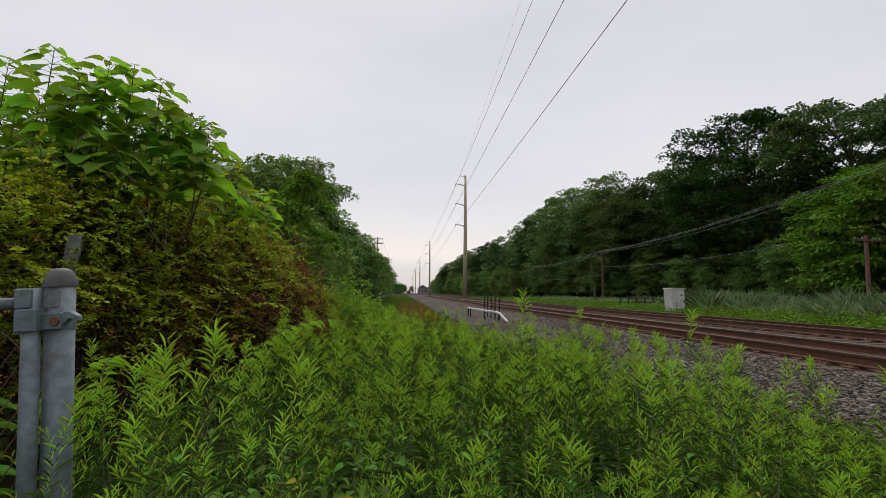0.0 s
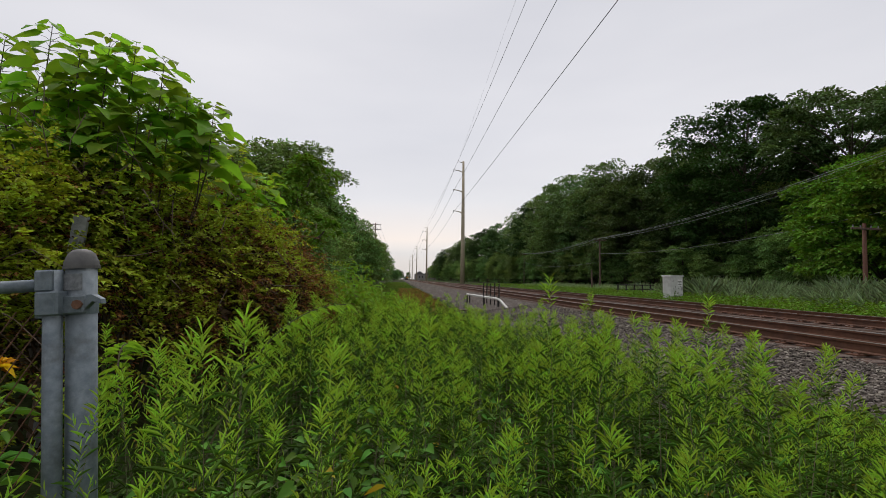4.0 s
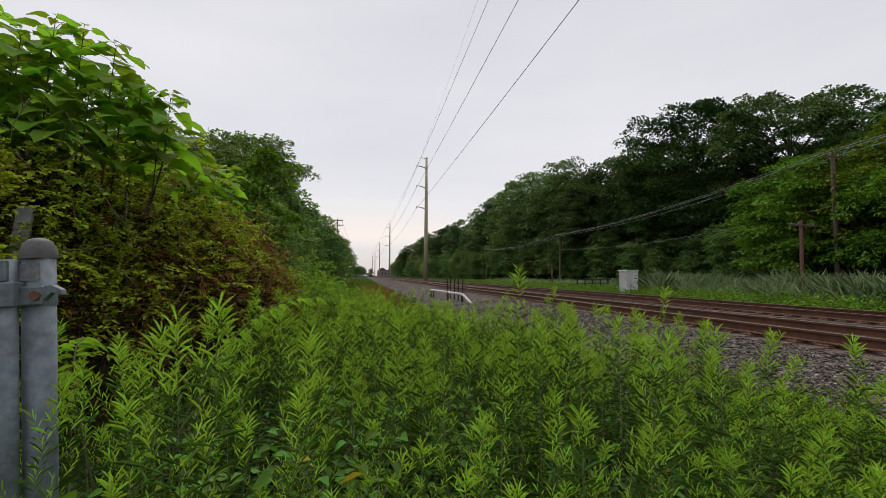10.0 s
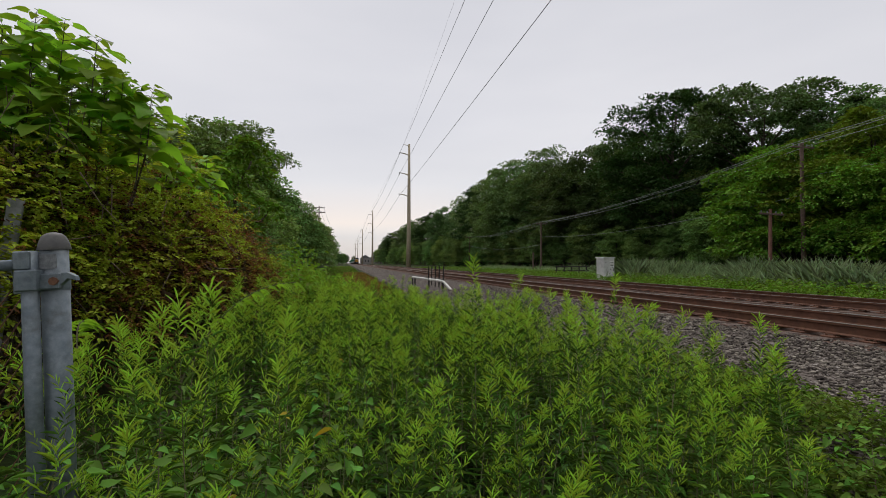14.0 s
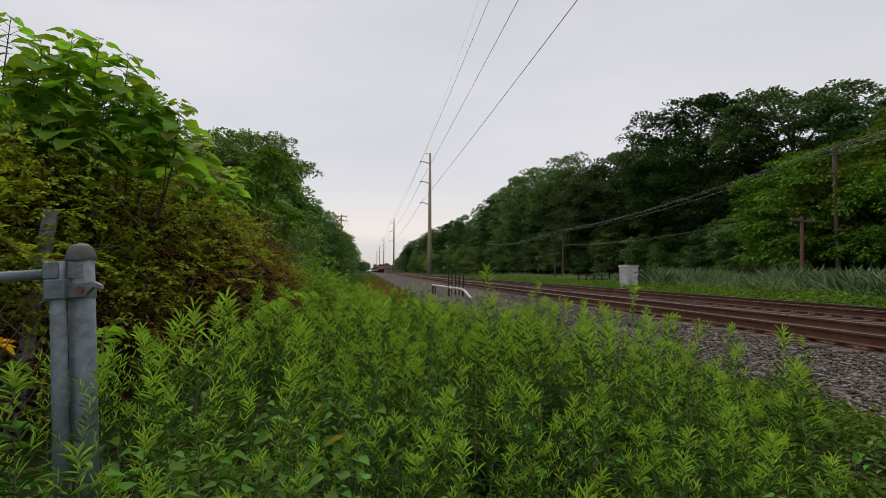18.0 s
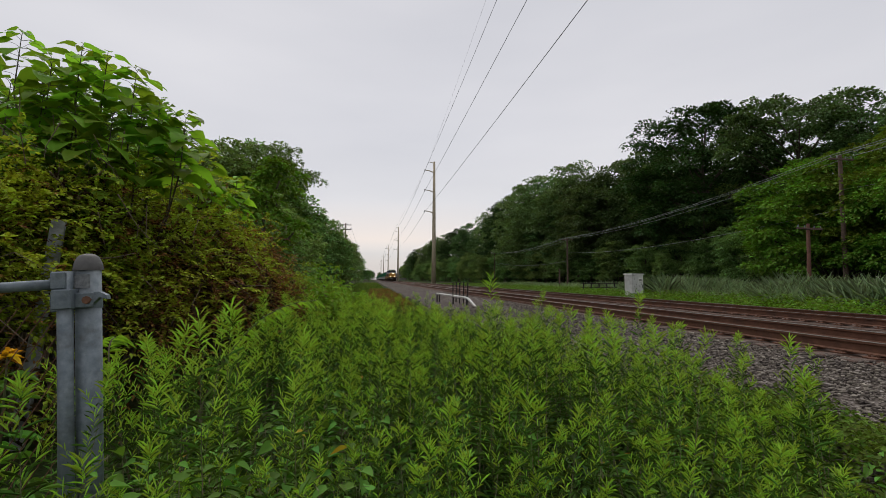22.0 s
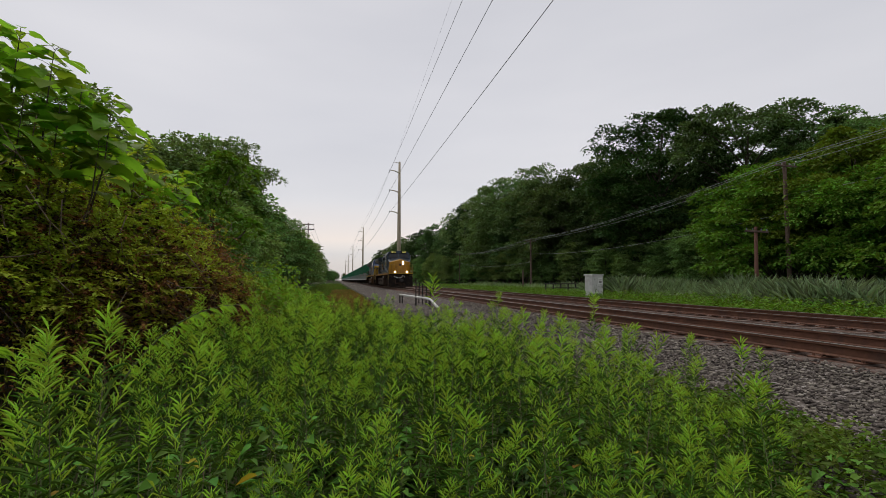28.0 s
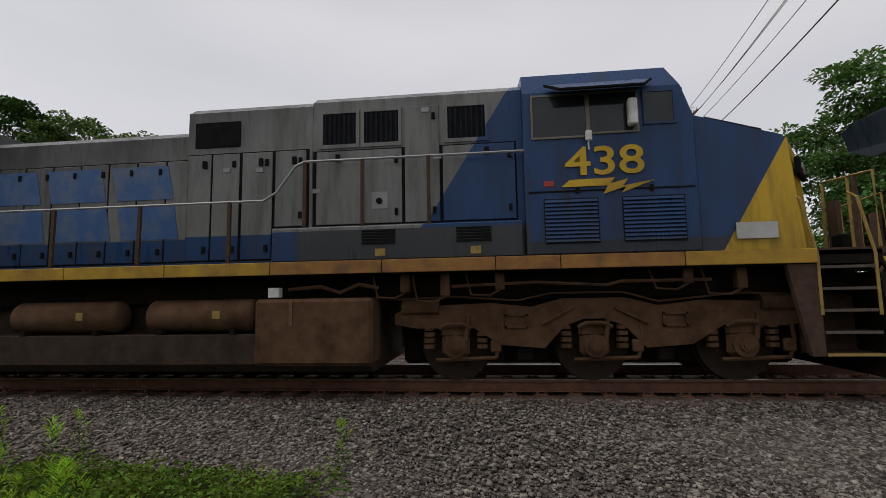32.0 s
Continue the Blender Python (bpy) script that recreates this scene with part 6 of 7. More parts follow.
def mound(n, y0, y1, depth=0.35, th=(0.02, 3.0)):
    y = RNG.uniform(y0, y1, n)
    a = RNG.uniform(th[0], th[1], n)
    k = 1 - depth * RNG.uniform(0, 1, n) ** 1.6
    lump = 0.16 * np.sin(y * 2.3 + a * 3) + 0.12 * np.sin(y * 5.1 - a * 4.0) + 0.08 * np.sin(y * 9 + a * 11)
    top = mound_top(y) + 0.72
    x = -11.0 + (np.interp(y, [2.0, 4.2, 5.6, 7.0, 12.0, 16.0], [0.30, 0.64, 1.75, 2.4, 2.3, 1.3]) + lump) * k * np.cos(a)
    z = -0.72 + (top * (1 + lump * 0.45)) * k * np.sin(a) ** 0.8
    out = np.stack([np.cos(a), RNG.normal(0, 0.35, n), np.sin(a)], 1)
    return np.stack([x, y, z], 1), out, a


def clumped(p, size, every):
    """Gathers points round some of their own number, so that the foliage has tufts and dark gaps."""
    c = p[RNG.integers(0, len(p), max(3, len(p) // every))]
    k = RNG.integers(0, len(c), len(p))
    return c[k] + RNG.normal(0, size, p.shape)


thicket = empty("vine_thicket", "overgrown thicket of green and withered brown vines over a fence", "bush")


def sprays(p, out, leaf_len, count=11, length=(0.22, 0.5), droop=0.35):
    """Arching twigs with leaflets in pairs along them."""
    n = len(p)
    d = unit(out * 0.8 + RNG.normal(0, 0.75, p.shape) + [0, 0, 0.1])
    side = unit(np.cross(d, [0, 0, 1.0]) + RNG.normal(0, 0.2, p.shape))
    L = RNG.uniform(*length, n)[:, None]
    bases, alongs = [], []
    for k in range(count):
        u = (k + 1) / count
        q = p + d * L * u - np.array([0, 0, 1.0]) * (droop * L * u * u)
        for e in (-1, 1):
            bases.append(q + RNG.normal(0, 0.008, p.shape))
            alongs.append(side * e + d * 0.7 + RNG.normal(0, 0.25, p.shape))
    b, al = np.concatenate(bases), np.concatenate(alongs)
    size = RNG.uniform(0.7, 1.25, len(b)) * leaf_len
    return leaves(b, al, size, size * RNG.uniform(0.5, 0.7, len(b)), 0.2, 0.3, small=True)


p, out, a = mound(8600, 1.9, 15.0, 0.34, (0.02, 2.3))
p = 0.4 * p + 0.6 * clumped(p, 0.13, 18)
wither = np.clip((p[:, 1] - 3.0) / 2.5, 0, 1) * np.where(p[:, 1] < 8.5, np.clip(1.1 - 0.80 * a, 0.05, 0.85), 0.80)
dry = RNG.uniform(0, 1, len(p)) < wither
cards("green_vine_foliage", sprays(p[~dry], out[~dry], 0.058), SMALL_FACES, M_VINE, parent=thicket)
cards("withered_vine_foliage", sprays(p[dry], out[dry], 0.040, 10, (0.15, 0.42), 0.5), SMALL_FACES, M_BROWN, parent=thicket)
# dark inner shell that paints the shaded gaps between the outer sprays
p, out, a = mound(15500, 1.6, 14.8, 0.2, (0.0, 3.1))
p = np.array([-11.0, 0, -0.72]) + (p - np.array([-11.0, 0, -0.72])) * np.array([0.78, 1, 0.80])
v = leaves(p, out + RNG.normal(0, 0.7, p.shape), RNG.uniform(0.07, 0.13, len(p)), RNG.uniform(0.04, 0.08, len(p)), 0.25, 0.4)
cards("inner_foliage", v, LEAF_FACES, M_INNER_SHADE, parent=thicket)
bm = BM()
for k in range(240):
    q, o, _ = mound(1, 3.0, 13.5, 0.3, (0.0, 1.6))
    q, o = q[0], o[0]
    d = Vector(RNG.normal(0, 0.5, 3)) + Vector((0.1, 0.2, -0.5))
    L = RNG.uniform(0.2, 0.7)
    tube(bm, [tuple(q), tuple(q + np.array(d) * L * 0.5 + RNG.normal(0, 0.06, 3)), tuple(q + np.array(d) * L)], RNG.uniform(0.003, 0.009), 4, 0.002)
tagged(part("twig_tangle", bm, M_TWIG, thicket, "bare brown twigs"), kind="stuff")
for k in range(26):
    bm = BM()
    y = RNG.uniform(3, 13)
    x = RNG.uniform(-11.8, -10.6)
    tube(bm, [(x, y, -0.75), (x + RNG.normal(0, 0.2), y + RNG.normal(0, 0.3), 0.5), (x + RNG.normal(0, 0.4), y + RNG.normal(0, 0.5), float(mound_top(y)) * 0.8)], 0.03, 5, 0.008)
    part("vine_stem", bm, M_TWIG, thicket)

# the large-leaved tree that rises out of it
paulownia = empty("large_leaved_tree", "young tree with very large bright green heart-shaped leaves", "tree")
SHOOTS = [(-12.63, 6.09, 4.02), (-11.88, 5.84, 4.09), (-11.23, 5.4, 3.57), (-11.02, 5.59, 3.83), (-10.77, 5.68, 3.79), (-10.39, 5.62, 3.59), (-10.14, 5.73, 3.18), (-9.79, 5.68, 3.06), (-10.23, 8.19, 2.88), (-9.93, 8.55, 2.83), (-11.15, 5.17, 3.07), (-10.84, 5.24, 3.05), (-10.48, 5.31, 2.9), (-11.63, 5.36, 3.25), (-10.24, 5.51, 2.92), (-12.06, 5.56, 3.1), (-13.21, 6.43, 3.99), (-12.75, 5.92, 3.05), (-9.86, 5.59, 2.67), (-10.21, 7.57, 3.06), (-13.59, 6.52, 3.53), (-10.95, 5.16, 2.62), (-11.31, 5.1, 2.58), (-10.57, 5.1, 2.49), (-12.02, 5.46, 2.52), (-11.44, 5.51, 2.15), (-11.85, 5.58, 2.08), (-12.42, 5.79, 2.17), (-11.04, 5.44, 2.15)]


def large_leaf(base, out, length):
    """A heart-shaped blade with an arched midrib and raised margins: five points along the midrib and five on either margin."""
    out = unit(out)
    side = unit(np.cross(out, [0, 0, 1.0]) + RNG.normal(0, 0.18, 3))
    nor = np.cross(side, out)
    spine, left, right = [], [], []
    for u, w, back in ((0.0, 0.30, 0.09), (0.24, 0.45, 0.03), (0.52, 0.38, 0.0), (0.80, 0.19, 0.0), (1.0, 0.015, 0.0)):
        c = base + out * length * u - np.array([0, 0, 1.0]) * length * 0.38 * u * u
        spine.append(c)
        for rim, e in ((left, -1), (right, 1)):
            rim.append(c + side * e * w * length - out * back * length + nor * w * length * 0.22 - np.array([0, 0, 1.0]) * length * 0.10 * RNG.uniform(0, 1))
    return np.array(spine + left + right)


LARGE_LEAF_FACES = tuple((k, k + 1, k + 6, k + 5) for k in range(4)) + tuple((k + 1, k, k + 10, k + 11) for k in range(4))
blades_big = []
for x, y, z in SHOOTS:
    foot = (x * 0.4 - 6.6, y * 0.6 + 2.4, -0.7)
    bm = BM()
    tube(bm, [foot, ((x + foot[0]) / 2, (y + foot[1]) / 2 + 0.1, z * 0.4), (x - 0.05, y, z - 0.8), (x, y, z - 0.03)], 0.02, 6, 0.004)
    turn = RNG.uniform(0, math.tau)
    for k, (drop, big) in enumerate(((0.0, 0.11), (0.04, 0.18), (0.11, 0.24), (0.21, 0.28), (0.33, 0.29), (0.46, 0.29), (0.60, 0.27), (0.76, 0.25))):
        for e in range(2 if k < 3 else 3):
            ang = turn + k * 1.57 + e * (math.pi if k < 3 else 2.09) + RNG.uniform(-0.3, 0.3)
            d = np.array([math.cos(ang), math.sin(ang), 0.55 - 0.08 * k])
            st = np.array([x, y, z - drop])
            tip = st + unit(d) * big * RNG.uniform(0.45, 0.75)
            tube(bm, [tuple(st), tuple((st + tip) / 2 + [0, 0, 0.015]), tuple(tip)], 0.0035, 4, 0.0025)
            blades_big.append(large_leaf(tip, d * [1, 1, 0] + [0, 0, RNG.uniform(-0.35, 0.12)], big * RNG.uniform(0.85, 1.15)))
    part("branch", bm, M_BARK, paulownia)
leafy_part = cards("large_leaves", np.array(blades_big), LARGE_LEAF_FACES, M_BROAD, parent=paulownia)
leafy_part.data.polygons.foreach_set("use_smooth", [True] * len(leafy_part.data.polygons))

# fresh green shrub at the thicket's far foot
shrub = empty("bright_green_shrub", "fresh bright green broad-leaved shrub at the thicket's end", "shrub")
p = np.concatenate([RNG.normal(0, 1, (1400, 3)) * s + c for c, s in (((-9.0, 12.8, 0.1), (0.45, 0.7, 0.38)), ((-8.8, 14.3, 0.05), (0.4, 0.7, 0.38)), ((-8.6, 15.8, -0.1), (0.4, 0.6, 0.33)), ((-9.4, 17.5, 0.2), (0.5, 0.9, 0.5)))])
p = clumped(p, 0.15, 14)
v = leaves(p, RNG.normal(0, 1, p.shape) + [0.5, -0.4, 0.1], RNG.uniform(0.12, 0.22, len(p)), RNG.uniform(0.07, 0.12, len(p)), 0.2, 0.35)
cards("shrub_leaves", v, LEAF_FACES, M_BRIGHT, parent=shrub)
for q in p[::60]:
    bm = BM()
    tube(bm, [(q[0] - 0.1, q[1], -0.8), tuple(q)], 0.012, 4, 0.004)
    part("stem", bm, M_WEED_STEM, shrub)

# sumac-like fronds by the gate post
fern = empty("compound_leaf_sapling", "sapling with long compound leaves beside the gate post", "sapling")
for q0, q1 in (((-8.55, 2.35, -0.7), (-7.75, 2.9, 0.74)), ((-8.6, 2.3, -0.7), (-9.0, 2.7, 0.50)), ((-9.2, 2.0, -0.7), (-9.7, 2.2, 0.45))):
    q0, q1 = np.array(q0), np.array(q1)
    mid = (q0 + q1) / 2 + np.array([-0.25, -0.1, 0.75])
    pts = [(1 - u) ** 2 * q0 + 2 * u * (1 - u) * mid + u * u * q1 for u in np.linspace(0, 1, 12)]
    bm = BM()
    tube(bm, [tuple(v) for v in pts], 0.008, 5, 0.003)
    stalk = part("stalk", bm, M_WEED_STEM, fern)
    for k in range(5, 12):
        d = pts[k] - pts[k - 1]
        sd = np.cross(d, [0, 0, 1])
        for s in (-1, 1):
            for j in range(2):
                v = leaves((pts[k] - d * (j * 0.5 + RNG.uniform(0, 0.2)))[None], (unit(sd) * s + unit(d) * RNG.uniform(0.4, 0.9) + RNG.normal(0, 0.2, 3))[None], RNG.uniform(0.08, 0.12), RNG.uniform(0.028, 0.040), 0.2, 0.6)
                cards("leaflet", v, LEAF_FACES, M_BROAD, parent=stalk)


# a tall leafy plant with an orange flower head behind the gate rail
daylily = empty("flowering_plant", "leafy plant with an orange flower head behind the gate", "plant")
for fx, fy, fz in ((-9.22, 2.05, 0.50), (-9.45, 2.2, 0.42)):
    petals, foliage = [], []
    bm = BM()
    tube(bm, [(fx - 0.08, fy + 0.1, -0.75), (fx - 0.03, fy + 0.03, 0.0), (fx, fy, fz)], 0.009, 5, 0.005)
    stalk = part("stalk", bm, M_WEED_STEM, daylily)
    for k in range(26):
        d = ball(1)[0] * [1, 1, 0.5] + [0, 0, 0.35]
        petals.append(leaves((np.array([fx, fy, fz]) + ball(1)[0] * 0.02)[None], d[None], RNG.uniform(0.05, 0.085), RNG.uniform(0.022, 0.035), 0.2, 0.5))
    for k in range(18):
        a = k * 2.4
        d = np.array([math.cos(a), math.sin(a), 0.25])
        foliage.append(leaves(np.array([[fx, fy, fz - 0.1 - k * 0.04]]), d[None], RNG.uniform(0.14, 0.22), RNG.uniform(0.04, 0.06), 0.2, 0.5))
    cards("flower_head", np.concatenate(petals), LEAF_FACES, M_BLOSSOM, parent=stalk)
    cards("stalk_leaves", np.concatenate(foliage), LEAF_FACES, M_SEEDLING, parent=stalk)


# ---------- weeds ----------
def weed_template(leaf_len, shoots):
    """One upright weed of height 1: leaf bases, directions, sizes and which of them are young. Narrow leaves up the stem, short side shoots and a tuft on top."""
    n = 48
    u = np.linspace(0.16, 0.96, n) ** 0.9
    ang = np.arange(n) * 2.399
    b = [np.stack([0.02 * np.sin(u * 3), 0.015 * np.cos(u * 2), u], 1)]
    a = [np.stack([np.cos(ang), np.sin(ang), 0.05 + 1.25 * u ** 1.3], 1) + RNG.normal(0, 0.18, (n, 3))]
    s = [leaf_len * (1.2 - 0.55 * u) * RNG.uniform(0.75, 1.25, n)]
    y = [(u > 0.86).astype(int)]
    m = 15
    w = np.linspace(0.92, 1.0, m)
    ang = np.arange(m) * 2.399
    b.append(np.stack([0 * w, 0 * w, w], 1))
    a.append(np.stack([np.cos(ang), np.sin(ang), 0.7 + 14 * (w - 0.92)], 1))
    s.append(leaf_len * RNG.uniform(0.5, 0.75, m))
    y.append(np.ones(m, dtype=int))
    for k in range(shoots):
        q = 0.42 + 0.52 * (k + RNG.uniform(0, 0.8)) / shoots
        th = k * 2.399 + 0.7
        d = np.array([math.cos(th), math.sin(th), 1.5])
        reach = RNG.uniform(0.5, 1.1) * (0.045 + 0.17 * (1 - q))
        m = 9
        w = np.linspace(0.3, 1, m)
        an = np.arange(m) * 2.399
        b.append(np.array([0, 0, q]) + w[:, None] * d * reach)
        a.append(np.stack([np.cos(an), np.sin(an), 0.35 + 1.1 * w], 1) + 0.45 * d)
        s.append(leaf_len * RNG.uniform(0.45, 0.72, m))
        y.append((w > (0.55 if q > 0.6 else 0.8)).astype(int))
    return np.concatenate(b), unit(np.concatenate(a)), np.concatenate(s), np.concatenate(y)


TEMPLATES = [weed_template(ll, sh) for ll, sh in ((0.118, 6), (0.108, 10), (0.125, 4), (0.102, 13), (0.112, 8), (0.12, 10))]


def weeds(name, label, pts, heights, mat=M_WEED, wide=0.088, thin=1):
    v, stems, young = [], [], []
    pts, heights = np.asarray(pts), np.asarray(heights)
    for i, (b, a, s, yo) in enumerate(TEMPLATES):
        sel = np.arange(i, len(pts), len(TEMPLATES))
        b, a, s, yo = b[::thin], a[::thin], s[::thin], yo[::thin]
        for j in sel:
            th = RNG.uniform(0, math.tau)
            c, sn = math.cos(th), math.sin(th)
            R = np.array([[c, -sn, 0], [sn, c, 0], [0, 0, 1]])
            lean = RNG.normal(0, 0.08, 2)
            q = b @ R.T
            q = q * np.array([1, 1, heights[j]])
            q[:, :2] += lean * q[:, 2:3]
            k = (0.72 + 0.28 * heights[j]) * RNG.uniform(0.82, 1.15)
            v.append(leaves(q + pts[j], a @ R.T, s * k * (1.3 if thin > 1 else 1), s * k * wide * (1.5 if thin > 1 else 1), 0.3, 0.28))
            young.append(yo)
            top = pts[j] + np.array([lean[0] * heights[j], lean[1] * heights[j], heights[j] * 0.98])
            d = 0.0045
            stems.append(np.array([pts[j] + [d, 0, 0], pts[j] + [-d, d, 0], pts[j] + [-d, -d, 0], top]))
    bed = tagged(new(name), label, "weeds", kind="stuff")
    # dark lower leaves and bright young tips carry painted shade and light
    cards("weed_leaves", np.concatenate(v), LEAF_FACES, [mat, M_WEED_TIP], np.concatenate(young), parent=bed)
    cards("weed_stalk", np.array(stems), ((0, 1, 3), (1, 2, 3), (2, 0, 3)), M_WEED_STEM, parent=bed)
    return bed


def weed_edge(y):
    return np.interp(y, [-3, 0.6, 1.6, 3.0, 5.0, 9, 14, 20, 40], [-5.9, -5.7, -4.7, -4.0, -3.9, -4.6, -5.1, -5.6, -5.8])


def scatter(n, y0, y1, x0, gap=0.62):
    pts, hs = [], []
    while len(pts) < n:
        y = y0 + (y1 - y0) * RNG.uniform() ** 1.25
        x = RNG.uniform(x0, float(weed_edge(y)) + 0.25)
        d = math.hypot(x + 7.2, y + 0.3)
        if d < gap + 0.35 or (x < -9.0 and y > 2.6) or math.hypot(x + 8.66, y - 1.68) < 0.16:
            continue
        patch = 0.5 + 0.5 * noise.noise((x * 0.9, y * 0.9, 3.1))
        h = 0.50 + 0.70 * patch + (RNG.uniform(0.15, 0.45) if RNG.uniform() < 0.4 else RNG.uniform(-0.28, 0.02))
        edge = float(weed_edge(y)) - x
        h *= min(1.0, 0.55 + edge * 0.4) if RNG.uniform() < 0.75 else 1.0
        h *= min(1.05, 0.70 + 0.13 * d)
        if d < 2.1:
            h *= 0.84
        if y < 1.1 and x > -6.6:
            h *= 0.62
        pts.append((x, y, ground_z(x) - 0.02))
        hs.append(h)
    return pts, hs


pts, hs = scatter(640, 0.2, 6.5, -9.2)
weeds("weed_bed", "dense knee-high to chest-high green weeds with narrow leaves", pts, hs)
pts, hs = scatter(600, 5.5, 18, -8.9)
weeds("weed_bed", "dense green weeds with narrow leaves along the ballast", pts, np.array(hs) * 0.8, thin=2)
TALL = [(-6.5, 2.37, 1.66), (-6.1, 2.5, 1.30), (-5.55, 2.9, 1.32), (-5.1, 3.1, 1.28), (-5.07, 5.2, 1.36), (-4.7, 3.3, 1.2), (-4.35, 3.5, 1.12), (-4.0, 3.3, 1.08), (-3.75, 4.2, 1.08), (-3.5, 3.6, 1.0), (-3.3, 2.9, 0.95), (-7.93, 1.25, 1.50), (-8.10, 1.35, 1.42), (-8.02, 1.55, 1.52), (-7.78, 1.45, 1.40), (-8.22, 1.75, 1.46), (-7.70, 1.75, 1.36), (-7.6, 1.35, 1.22), (-8.4, 2.1, 1.30), (-3.3, 0.5, 0.85), (-5.9, 4.6, 1.3), (-5.2, 6.1, 1.2), (-4.6, 5.6, 1.15)]
for x, y, h in TALL:
    tagged(weeds("tall_weed", "tall upright green weed with narrow leaves", [(x, y, ground_z(x) - 0.02)], [h]), category="weed", group="tall weeds", kind="thing")


def ground_cover(name, label, boxes, mat, leaf_len, per, height, heart=True):
    p = []
    for x0, x1, y0, y1, n in boxes:
        x, y = RNG.uniform(x0, x1, n), RNG.uniform(y0, y1, n)
        ex = np.minimum(np.minimum(x - x0, x1 - x) / (x1 - x0), np.minimum(y - y0, y1 - y) / (y1 - y0)) * 4
        keep = RNG.uniform(0, 1, n) < np.clip(ex * 2.2, 0.15, 1)
        x, y, ex = x[keep], y[keep], ex[keep]
        lump = 0.55 + 0.45 * np.sin(x * 4.1 + y * 2.7) * np.sin(y * 3.3 - x)
        z = np.interp(x, GROUND_X, GROUND_Z) + height * np.clip(ex + 0.2, 0, 1) * lump * RNG.uniform(0.25, 1, len(x))
        p.append(np.stack([x, y, z], 1))
    p = np.concatenate(p)
    al = RNG.normal(0, 1, p.shape) * [1, 1, 0.25]
    v = leaves(p, al, RNG.uniform(0.7, 1.3, len(p)) * leaf_len, RNG.uniform(0.5, 0.9, len(p)) * leaf_len, 0.2, 0.3, heart=heart)
    ob = cards(name, v, HEART_FACES if heart else LEAF_FACES, mat)
    return tagged(ob, label, "plants", kind="stuff")


ground_cover("low_ground_cover", "low bright green leafy ground cover at the ballast's edge", [(-5.0, -2.5, 0.7, 4.4, 15000), (-6.2, -4.4, -1.0, 2.4, 6500), (-3.6, -2.7, 3.8, 6.0, 1800)], M_COVER, 0.048, 1, 0.55)


def broad_plants(name, label, beds, mat):
    """Leafy seedlings: a stalk each, with stalked broad leaves set alternately up it, the uppermost smallest."""
    base, along, size, stalks, aged = [], [], [], [], []
    for x0, x1, y0, y1, count, tall in beds:
        for _ in range(count):
            x, y = RNG.uniform(x0, x1), RNG.uniform(y0, y1)
            if math.hypot(x + 7.2, y + 0.3) < 1.0:
                continue
            h = tall * RNG.uniform(0.6, 1.1)
            foot = np.array([x, y, ground_z(x) - 0.02])
            lean = np.append(RNG.normal(0, 0.18, 2), 1.0)
            n = int(RNG.integers(9, 15))
            for k in range(n):
                u = 0.25 + 0.75 * (k + 1) / n
                a = k * 2.2 + RNG.uniform(0, 0.8)
                out = np.array([math.cos(a), math.sin(a), 0.15])
                big = RNG.uniform(0.06, 0.115) * (1.15 - 0.5 * u)
                q = foot + lean * h * u
                tip = q + out * big * 0.9
                base.append(tip)
                along.append(out + [0, 0, -0.15] + RNG.normal(0, 0.22, 3))
                size.append(big)
                aged.append(int(RNG.uniform() < 0.012))
                stalks.append(np.array([q + [0.002, 0, 0], q + [-0.002, 0.002, 0], q + [-0.002, -0.002, 0], tip]))
            top = foot + lean * h
            stalks.append(np.array([foot + [0.005, 0, 0], foot + [-0.005, 0.005, 0], foot + [-0.005, -0.005, 0], top]))
    size = np.array(size)
    bed = tagged(new(name), label, "plants", kind="stuff")
    cards("broad_leaves", leaves(np.array(base), np.array(along), size, size * 0.72, 0.22, 0.25, heart=True), HEART_FACES, [mat, M_YELLOWED], np.array(aged), parent=bed)
    cards("leaf_stalk", np.array(stalks), ((0, 1, 3), (1, 2, 3), (2, 0, 3)), M_WEED_STEM, parent=bed)


broad_plants("broad_leaf_weeds", "broad-leaved green seedlings among the narrow-leaved weeds", [(-8.4, -7.4, 0.95, 2.2, 66, 0.92), (-9.7, -8.4, 0.9, 2.2, 55, 0.85), (-7.6, -4.8, 1.0, 3.6, 70, 0.62), (-8.8, -6.5, 2.6, 4.6, 40, 0.8), (-5.2, -3.6, 1.4, 3.4, 40, 0.5)], M_SEEDLING)
# filler leaves whose dark colour stands for shade at the weeds' feet
ground_cover("weed_understory", "leafy growth at the feet of the weeds, coloured dark as shade", [(-9.6, -4.4, 0.5, 4.5, 16000), (-9.0, -4.4, 4.0, 9.0, 6000)], M_WEED_SHADE, 0.075, 1, 0.42, False)
ground_cover("trackside_greenery", "low bright green plants beyond the second track", [(8.4, 15, 3, 45, 26000), (8.4, 22, 40, 75, 11000), (8.4, 30, 70, 130, 9000)], M_FARCOVER, 0.13, 1, 0.75)


